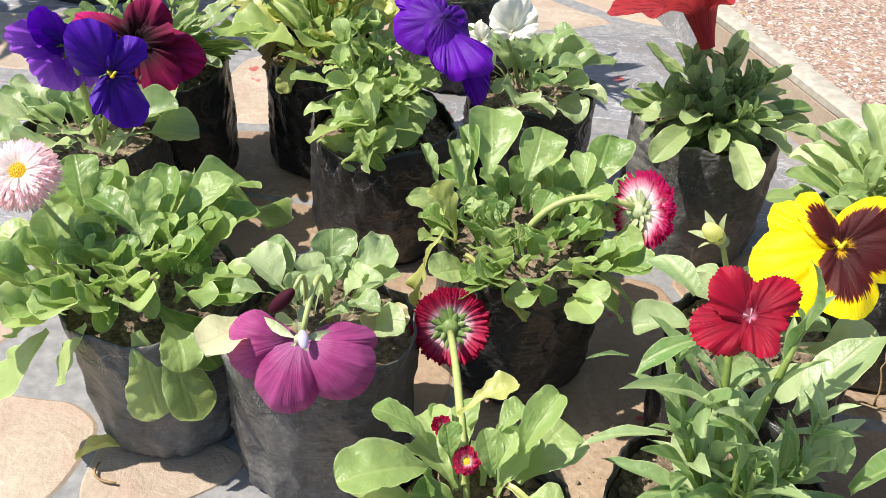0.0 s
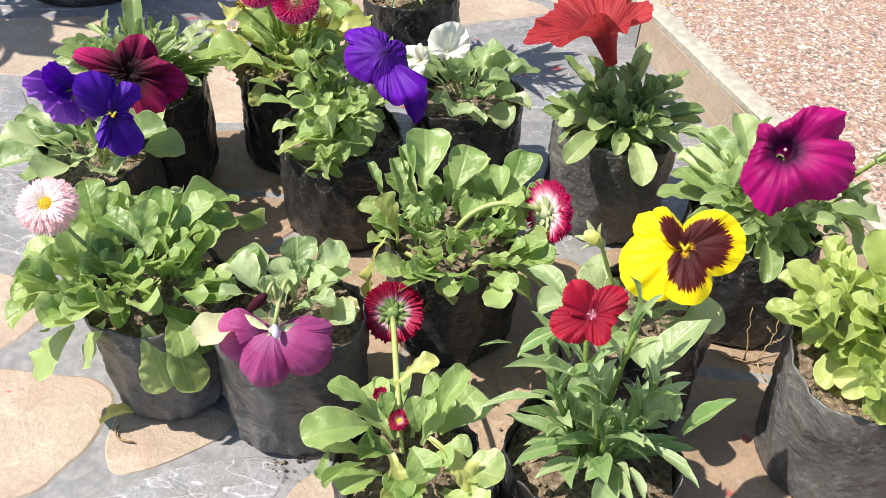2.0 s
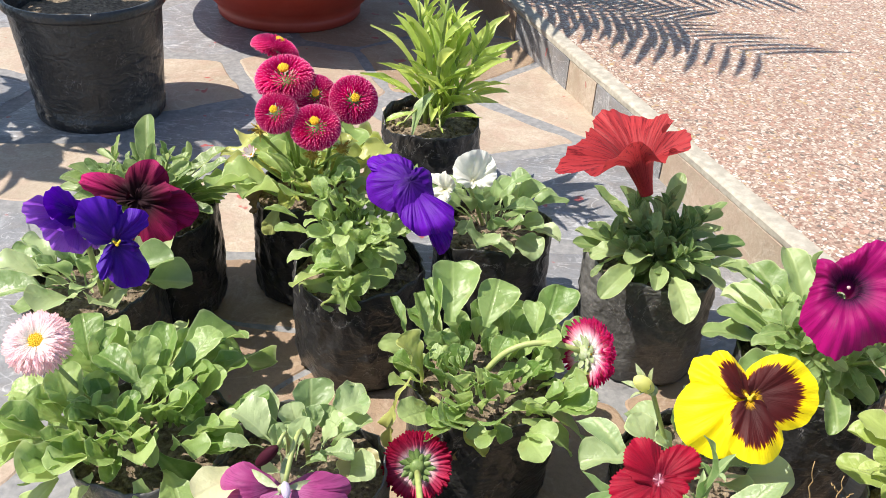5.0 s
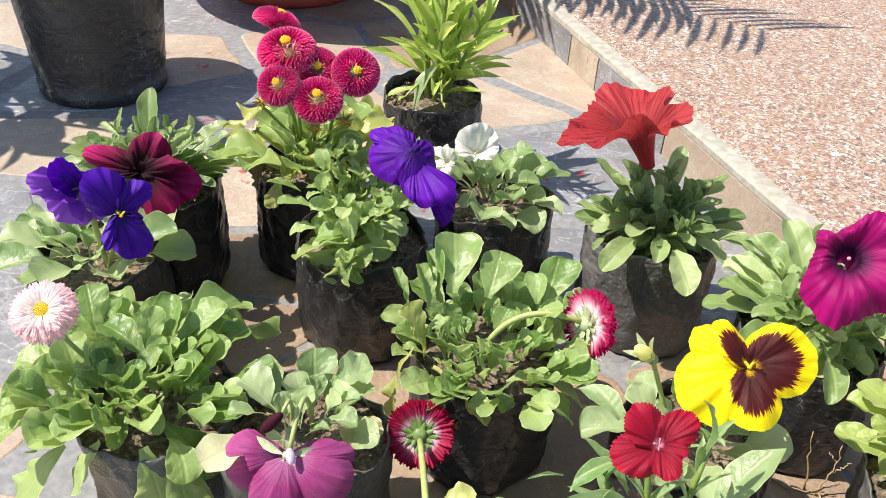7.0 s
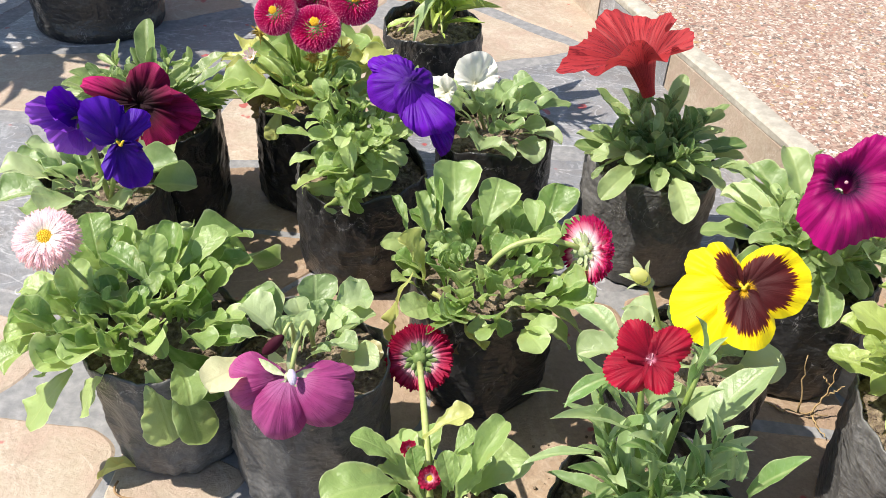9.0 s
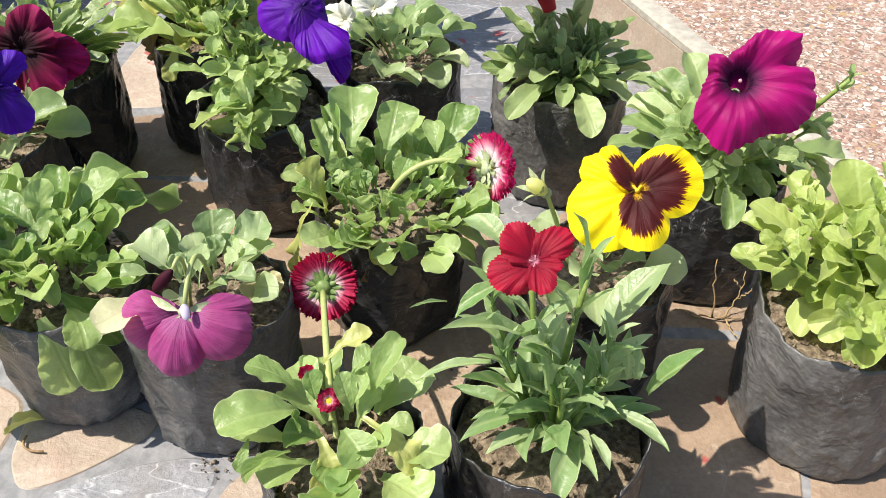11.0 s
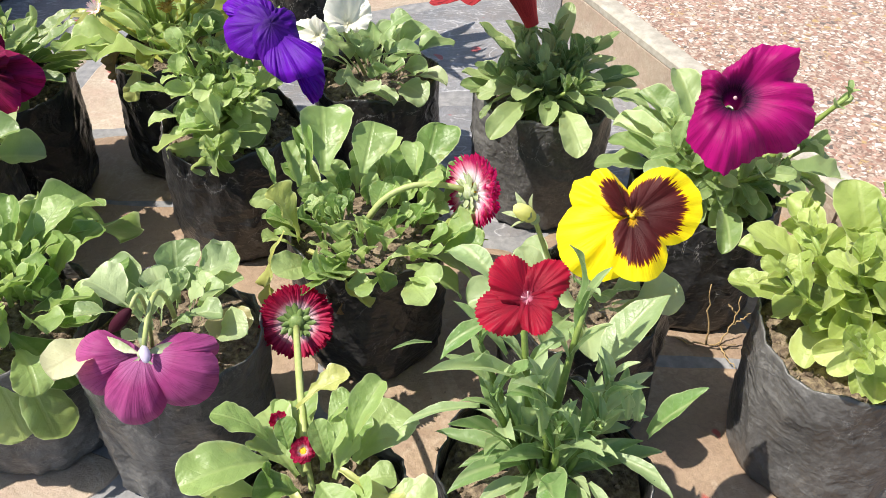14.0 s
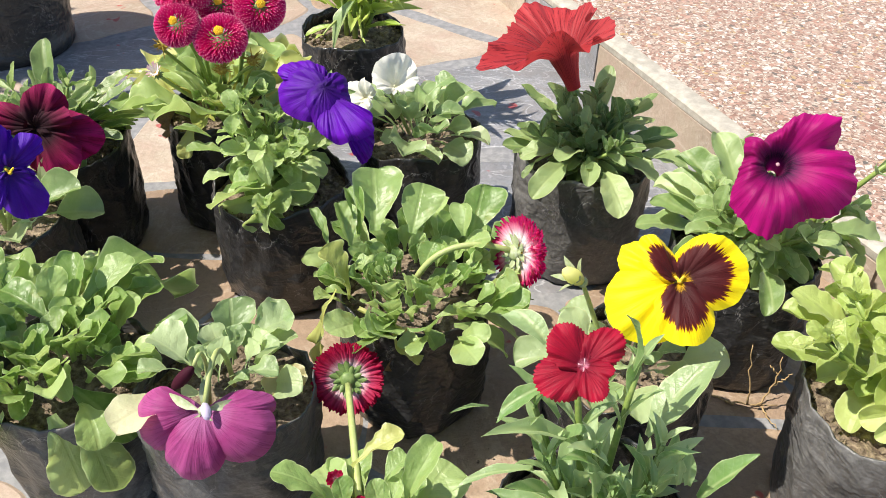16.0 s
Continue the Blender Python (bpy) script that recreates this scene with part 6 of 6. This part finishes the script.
# narrow-leaved plant
pl = grown("bedding_plant", "bushy bedding plant with bright green lance-shaped leaves")
aimed(pl, LANCE, (0.050, 0.905, 0.115), [(-0.008, 0.875, 0.215, 1), (-0.032, 0.908, 0.145, 0.9), (-0.010, 0.900, 0.140, 0.9), (0.023, 0.867, 0.090, 1.6), (-0.008, 0.890, 0.095, 1.3), (0.116, 0.953, 0.205, 1.1), (0.125, 0.963, 0.175, 1.2), (0.127, 0.978, 0.155, 1), (0.129, 0.945, 0.135, 1), (0.130, 0.942, 0.120, 1), (0.095, 0.909, 0.150, 1), (0.025, 0.879, 0.230, 1), (0.052, 0.884, 0.235, 1), (0.001, 0.913, 0.130, 1.1), (0.083, 0.906, 0.210, 1), (0.055, 0.866, 0.085, 1.1), (0.070, 0.883, 0.180, 1)], 9, 0.38)
placed(pl, LANCE_BROAD, [(0.055, 0.885, 0.143, 0.023, 0.862, 0.094, 0.027)], 2, label="broad grey-green hanging leaf")
for i in range(6):
    a = i * 2.4
    q = 0.012 + 0.02 * (i % 3) / 2
    sprig(pl, LANCE, (0.047 + 0.008 * math.cos(a), 0.905 + 0.008 * math.sin(a), 0.085), (0.055 + q * 1.3 * math.cos(a), 0.905 + q * 1.3 * math.sin(a), 0.18 + 0.06 * ((i * 7) % 5) / 4), 6, 0.062, 70 + i, (30, 66), 0.0024, wide=0.78)

# red petunia
pl = grown("petunia_plant", "petunia with one red trumpet flower and dark green leaves")
aimed(pl, DARKLEAF, (0.250, 0.650, 0.105), [(0.181, 0.655, 0.110, 1.1), (0.182, 0.660, 0.116, 1), (0.193, 0.667, 0.120, 1), (0.196, 0.688, 0.145, 1), (0.222, 0.689, 0.148, 1), (0.271, 0.706, 0.155, 0.8), (0.311, 0.704, 0.132, 0.7), (0.325, 0.667, 0.115, 0.8), (0.322, 0.656, 0.110, 0.9), (0.292, 0.640, 0.104, 0.8), (0.270, 0.636, 0.100, 0.8), (0.280, 0.634, 0.093, 1), (0.214, 0.629, 0.075, 1.1), (0.215, 0.641, 0.085, 1.3), (0.236, 0.677, 0.142, 0.8), (0.246, 0.642, 0.125, 0.9), (0.265, 0.657, 0.130, 0.8), (0.221, 0.664, 0.130, 0.7), (0.261, 0.670, 0.140, 0.8), (0.290, 0.682, 0.135, 0.9), (0.305, 0.673, 0.125, 1), (0.246, 0.624, 0.100, 0.8)], 10, 0.36)
for i in range(15):
    a = i * 2.4
    q = 0.010 + 0.034 * ((i * 7) % 15) / 14
    sprig(pl, DARKLEAF, (0.250, 0.652, 0.09), (0.250 + q * math.cos(a), 0.648 + q * math.sin(a), 0.132 - 0.42 * q + 0.008 * (i % 3)), 5, 0.034, 80 + i, (6, 66), 0.0018)
rosette(pl, PETUNIA, 9, (0.248, 0.640, 0.112), (0.030, 0.04), (14, -6), 0.028, 58, sector=(180, 350))
petunia(pl, (0.222, 0.652, 0.186), (-0.36, 0.22, 0.90), (0.1, 1, 0), 0.050, 0.026, P_RED, "red trumpet-shaped petunia seen from the side", 0.19, 0.14, seed=2, flare=1.45, bell=0.0, rise=0.8, rim=[(-180, 1.01, 0.64), (-165, 0.81, 0.65), (-150, 0.79, 0.29), (-124, 0.82, 0.22), (-91, 0.86, 0.24), (-77, 0.36, 0.56), (-63, 0.72, 0.47), (-29, 0.80, 0.54), (7, 1.04, 0.66), (37, 0.95, 0.79), (59, 0.66, 0.74), (94, 0.72, 0.64), (116, 1.08, 0.55), (129, 1.55, 0.39), (143, 1.36, 0.44), (154, 1.12, 0.55), (169, 1.22, 0.58)])

# purple petunia
pl = grown("petunia_plant", "petunia with one drooping purple flower")
placed(pl, OVALLEAF, [(0.001, 0.575, 0.116, -0.042, 0.574, 0.105, 0.021), (0.008, 0.565, 0.119, -0.001, 0.555, 0.091, 0.021), (0.014, 0.570, 0.116, 0.039, 0.570, 0.117, 0.016), (-0.004, 0.578, 0.120, -0.024, 0.582, 0.118, 0.021), (-0.027, 0.600, 0.131, -0.055, 0.590, 0.135, 0.015), (-0.041, 0.610, 0.138, -0.064, 0.600, 0.150, 0.012), (-0.026, 0.590, 0.118, -0.046, 0.585, 0.117, 0.016), (0.005, 0.570, 0.123, 0.002, 0.580, 0.146, 0.014), (0.023, 0.585, 0.129, 0.045, 0.580, 0.125, 0.017)], 2)
for i in range(19):
    a = i * 2.4 + 0.5
    q = 0.008 + 0.040 * ((i * 7) % 19) / 18
    sprig(pl, OVALLEAF, (0.003, 0.617, 0.09), (0.0 + q * math.cos(a), 0.614 + q * math.sin(a), 0.150 - 0.50 * q + 0.010 * (i % 3)), 5, 0.026, 90 + i, (-4, 58), 0.0018)
# a shoot that leans out over the rim
sprig(pl, OVALLEAF, (-0.002, 0.600, 0.100), (0.002, 0.560, 0.104), 4, 0.032, 119, (0, 45), 0.0019)
stalk(pl, (0.012, 0.625, 0.12), (0.028, 0.620, 0.175), (0.040, 0.600, 0.178), 0.0016, 0.0016, STEM)
nodding_flower(pl, (0.0475, 0.588, 0.190), (0, -0.75, 0.66), (0, 0.66, 0.75), 0.036, P_PURPLE, "deep purple drooping petunia", CALYX, [(-0.018, 0.015, 0.0185, 0.0090, -0.003, 0.1, -0.35), (-0.015, -0.001, 0.0190, 0.0190, 0.0, 0.3, 0), (0.025, -0.032, 0.009, 0.014, -0.011, -0.3, 0), (0.013, -0.0245, 0.0200, 0.0140, -0.003, 0.1, -0.30), (0.004, -0.011, 0.0150, 0.0185, 0.001, -0.45, 0.05), (0.006, 0.004, 0.0090, 0.0105, -0.002, -0.35, 0)], 13, 2.6, False, 0.0028, 0.22)

# magenta petunia
pl = grown("petunia_plant", "petunia with one large magenta flower with a black throat")
aimed(pl, PETUNIA, (0.346, 0.528, 0.103), [(0.328, 0.584, 0.165, 0.9), (0.308, 0.590, 0.145, 0.9), (0.295, 0.581, 0.135, 1), (0.283, 0.571, 0.130, 1), (0.271, 0.559, 0.108, 1.2), (0.298, 0.551, 0.105, 1), (0.317, 0.553, 0.125, 1), (0.335, 0.547, 0.120, 1), (0.361, 0.521, 0.075, 0.8), (0.368, 0.520, 0.095, 0.9), (0.428, 0.543, 0.100, 1.1), (0.431, 0.537, 0.090, 1.1), (0.399, 0.535, 0.075, 1), (0.450, 0.541, 0.065, 1), (0.281, 0.563, 0.120, 1), (0.347, 0.543, 0.115, 0.9), (0.340, 0.527, 0.085, 1), (0.446, 0.534, 0.090, 1)], 12, 0.4)
for i in range(14):
    a = i * 2.4 + 0.2
    q = 0.012 + 0.046 * ((i * 5) % 14) / 13
    sprig(pl, PETUNIA, (0.346, 0.530, 0.09), (0.342 + q * math.cos(a), 0.524 + q * math.sin(a), 0.140 - 0.4 * q + 0.012 * (i % 3)), 5, 0.030, 100 + i, (2, 60), 0.0018)
rosette(pl, PETUNIA, 12, (0.346, 0.526, 0.108), (0.030, 0.04), (24, -8), 0.028, 48)
petunia(pl, (0.330, 0.492, 0.191), (-0.22, -0.62, 0.68), (0, 0.7, 0.62), 0.040, 0.026, P_MAGENTA, "magenta petunia with a black throat", 0.15, 0.12, seed=4, throat=P_PALE, flare=0.8, bell=0.20, rim=[(-173, 0.95, -0.1), (-148, 0.90, -0.15), (-135, 1.13, -0.25), (-120, 1.20, -0.2), (-104, 1.16, -0.1), (-86, 1.10, 0.0), (-72, 0.84, 0.1), (-64, 1.07, 0.15), (-52, 1.03, 0.3), (-30, 0.82, 0.35), (-9, 0.52, 0.2), (22, 0.44, 0.12), (44, 0.64, 0.05), (75, 0.48, 0.1), (106, 0.62, 0.0), (123, 0.86, -0.1), (145, 0.98, -0.12), (166, 1.16, -0.1)])
sprig(pl, PETUNIA, (0.375, 0.515, 0.13), (0.404, 0.500, 0.188), 2, 0.022, 109, (10, 55), 0.0022)

# light green petunia
pl = grown("petunia_plant", "bushy light green petunia without flowers")
aimed(pl, LIME, (0.400, 0.388, 0.105), [(0.326, 0.426, 0.108, 1.1), (0.330, 0.431, 0.130, 1), (0.336, 0.438, 0.140, 1), (0.356, 0.448, 0.150, 1), (0.356, 0.413, 0.140, 1.1), (0.391, 0.440, 0.170, 1.2), (0.418, 0.429, 0.165, 1), (0.350, 0.389, 0.110, 1), (0.375, 0.387, 0.125, 1), (0.397, 0.387, 0.130, 1), (0.425, 0.386, 0.120, 1), (0.428, 0.405, 0.140, 1.1), (0.403, 0.409, 0.160, 1), (0.375, 0.405, 0.140, 1), (0.413, 0.366, 0.100, 1), (0.382, 0.374, 0.115, 1)], 13, 0.52)
for i in range(20):
    a = i * 2.4 + 0.9
    q = 0.010 + 0.060 * ((i * 7) % 20) / 19
    sprig(pl, LIME, (0.400, 0.388, 0.09), (0.405 + q * math.cos(a), 0.388 + q * math.sin(a), 0.136 + 0.034 * (1 - q / 0.07)), 6, 0.031, 210 + i, (2, 60), 0.0022)

rosette(pl, LIME, 12, (0.404, 0.390, 0.112), (0.030, 0.040), (40, 8), 0.032, 49)

# burgundy petunia
pl = grown("petunia_plant", "petunia with one burgundy flower and grey-green leaves")
aimed(pl, DARKLEAF, (-0.182, 0.670, 0.104), [(-0.251, 0.668, 0.130, 1), (-0.246, 0.674, 0.138, 1), (-0.122, 0.687, 0.108, 1), (-0.126, 0.687, 0.102, 1), (-0.139, 0.680, 0.120, 1), (-0.121, 0.695, 0.140, 1), (-0.211, 0.657, 0.140, 0.9), (-0.181, 0.658, 0.150, 0.9), (-0.152, 0.665, 0.140, 0.9)], 14, 0.4)
aimed(pl, DARKLEAF, (-0.182, 0.670, 0.104), [(-0.197, 0.721, 0.165, 1), (-0.132, 0.730, 0.135, 1), (-0.127, 0.708, 0.100, 1), (-0.258, 0.679, 0.125, 1), (-0.235, 0.689, 0.130, 1), (-0.158, 0.706, 0.140, 0.9)], 15, 0.4)
for i in range(8):
    a = i * 2.4 + 0.3
    q = 0.015 + 0.032 * ((i * 5) % 8) / 7
    sprig(pl, DARKLEAF, (-0.182, 0.672, 0.09), (-0.180 + q * math.cos(a), 0.672 + q * math.sin(a), 0.120 + 0.014 * (i % 3)), 5, 0.034, 130 + i, (6, 62), 0.0018)
rosette(pl, DARKLEAF, 10, (-0.182, 0.668, 0.108), (0.034, 0.042), (24, -6), 0.026, 53)
lobed(pl, (-0.164, 0.606, 0.147), (0.20, -0.75, 0.40), (0, 0.4, 0.8), 0.040, P_BURGUNDY, "burgundy petunia with dark veins", [(72, 1.06, 0.5, -14), (-24, 0.80, 0.95, 10), (-104, 1.1, 0.80, -10), (-150, 1.0, 0.95, 4), (-66, 0.68, 0.8, 26)], 0.22, 0.32, 0.17, 5, pleat=0.16)

# ---- small things on the paving ----
fallen = thing("fallen_leaf", "dry yellow fallen leaf on the paving", "leaf", (0, 0, 0))
part("blade", make_mesh("blade", *blade("ovate", 1.1, 0.9, 0.35, 0.7, 0.05, seed=3), L_BELLIS_Y), fallen, leaf_pose((-0.112, 0.374, 0.006), 205, 5, 0.026, 25))
part("leaf_stalk", make_mesh("leaf_stalk", *tube(bezier((-0.122, 0.364, 0.003), (-0.126, 0.352, 0.002), (-0.108, 0.352, 0.002), 8), 0.0008, 6), DRY), fallen)

root = thing("loose_root", "thin dry roots lying against the bag of the magenta petunia", "root", (0, 0, 0))
rr = random.Random(12)
for k, (a, b, c) in enumerate([((0.335, 0.472, 0.002), (0.350, 0.468, 0.004), (0.372, 0.466, 0.003)), ((0.350, 0.468, 0.004), (0.345, 0.472, 0.030), (0.343, 0.475, 0.055)), ((0.356, 0.466, 0.004), (0.366, 0.470, 0.020), (0.367, 0.474, 0.044)),
                               ((0.365, 0.470, 0.022), (0.371, 0.470, 0.026), (0.374, 0.470, 0.032)), ((0.366, 0.472, 0.030), (0.360, 0.472, 0.036), (0.358, 0.472, 0.038)), ((0.358, 0.466, 0.004), (0.360, 0.455, 0.003), (0.364, 0.448, 0.002)), ((0.340, 0.470, 0.002), (0.334, 0.475, 0.002), (0.324, 0.478, 0.002))]):
    pts = [p + Vector((rr.uniform(-1, 1), rr.uniform(-1, 1), rr.uniform(0, 1))) * 0.0012 for p in bezier(a, b, c, 9)]
    part("root_strand", make_mesh("root_strand", *tube(pts, [0.0008 - 0.00005 * i for i in range(10)], 6), ROOT), root)


# ---- tall pot plants that throw their shade onto the paving ----
L_PALM = leaf_material("palm_leaf", (0.06, 0.11, 0.03), (0.10, 0.17, 0.05), vein=0.3)


def palm(x, y, z0, fronds, length, seed, label, reach=(0.35, 0.9)):
    rnd = random.Random(seed)
    pl = thing("palm", label, "plant", (x, y, z0))
    b = blade("lance", 0.34, 0.5, 0.1, 0.3, 0.0, rows=5, cols=2)
    for k in range(fronds):
        az = radians(-42 + 230 * ((k * 0.618) % 1.0)) + rnd.uniform(-0.15, 0.15)
        up = rnd.uniform(1.05, 1.45)
        ln = length * rnd.uniform(0.7, 1.1)
        pts, h, p = [], up, Vector((0, 0, -0.03))
        for i in range(17):
            pts.append(p.copy())
            p = p + Vector((math.cos(h) * math.cos(az), math.cos(h) * math.sin(az), math.sin(h))) * ln / 16
            h -= rnd.uniform(0.03, 0.085)
        pieces = [tube(pts, [0.004 - 0.0002 * i for i in range(17)], 6)]
        for i in range(4, 17):
            d = (pts[i] - pts[i - 1]).normalized()
            side = d.cross(Vector((0, 0, 1))).normalized()
            for sgn in (1, -1, 2, -2):
                here = pts[i] - (pts[i] - pts[i - 1]) * (0.5 if abs(sgn) == 2 else 0.0)
                sgn = math.copysign(1, sgn)
                o = (d * 0.55 + side * sgn + Vector((0, 0, -0.15))).normalized()
                pieces.append(moved(b, Matrix.Translation(here) @ frame_at((0, 0, 0), o.cross(d) * sgn, o) @ Matrix.Scale(0.16 * rnd.uniform(0.7, 1.1), 4)))
        part("frond", make_mesh("frond", *join(*pieces), L_PALM), pl)
    return pl


palm(-0.200, 1.520, 0.175, 9, 0.66, 5, "feathery green palm growing in the terracotta-red pot")


def bush(x, y, height, spread, count, seed, label):
    """A loose leafy shrub: a few stems with many small leaves."""
    rnd = random.Random(seed)
    pl = thing("shrub", label, "plant", (x, y, 0))
    b = blade("ovate", 0.9, 0.5, 0.2, 0.2, 0.0, rows=4, cols=2)
    for k in range(7):
        a = k * 2.4
        top = Vector((spread * math.cos(a) * rnd.uniform(0.3, 0.9), spread * math.sin(a) * rnd.uniform(0.3, 0.9), height * rnd.uniform(0.75, 1.0)))
        pts = bezier((0.02 * math.cos(a), 0.02 * math.sin(a), 0.12), top * 0.5 + Vector((0, 0, height * 0.25)), top, 12)
        part("stem", make_mesh("stem", *tube(pts, [0.006 - 0.0003 * i for i in range(13)], 6), STEM), pl)
        leaves = []
        for i in range(count):
            p = pts[rnd.randrange(4, 13)]
            leaves.append(moved(b, Matrix.Translation(p) @ leaf_pose((0, 0, 0), rnd.uniform(0, 360), rnd.uniform(-30, 50), rnd.uniform(0.05, 0.085), rnd.uniform(-40, 40))))
        tagged(part("foliage", make_mesh("foliage", *join(*leaves), L_PALM), pl), kind="stuff")
    return pl


round_pot("flower_pot", "black plastic pot of a leafy shrub beside the paving", -0.72, 0.97, 0.10, 0.12, 0.16, POT_BLACK, 0.012)
bush(-0.72, 0.97, 0.62, 0.30, 22, 3, "loose leafy shrub in a black pot")


# soil crumbs spilled beside the bags
def crumbs(label, spots, seed):
    rnd = random.Random(seed)
    bits = []
    for x, y, spread, count in spots:
        for _ in range(count):
            a, d = rnd.uniform(0, 6.28), spread * math.sqrt(rnd.random())
            sz = rnd.uniform(0.0003, 0.0008) if rnd.random() < 0.9 else rnd.uniform(0.0008, 0.0016)
            bits.append(moved(CLOD[rnd.randrange(4)], pose(x + d * math.cos(a), y + d * math.sin(a), sz * 0.5, rnd.uniform(0, 360), rnd.uniform(0, 360), 0) @ Matrix.Scale(sz, 4)))
    tagged(new("soil_crumbs", make_mesh("soil_crumbs", *join(*bits), SOIL, False)), label, "soil", kind="stuff")


crumbs("dry soil crumbs scattered on the paving round the bags", [(0.004, 0.342, 0.016, 40), (-0.03, 0.55, 0.03, 30), (0.17, 0.40, 0.04, 40), (0.15, 0.60, 0.04, 40)], 4)
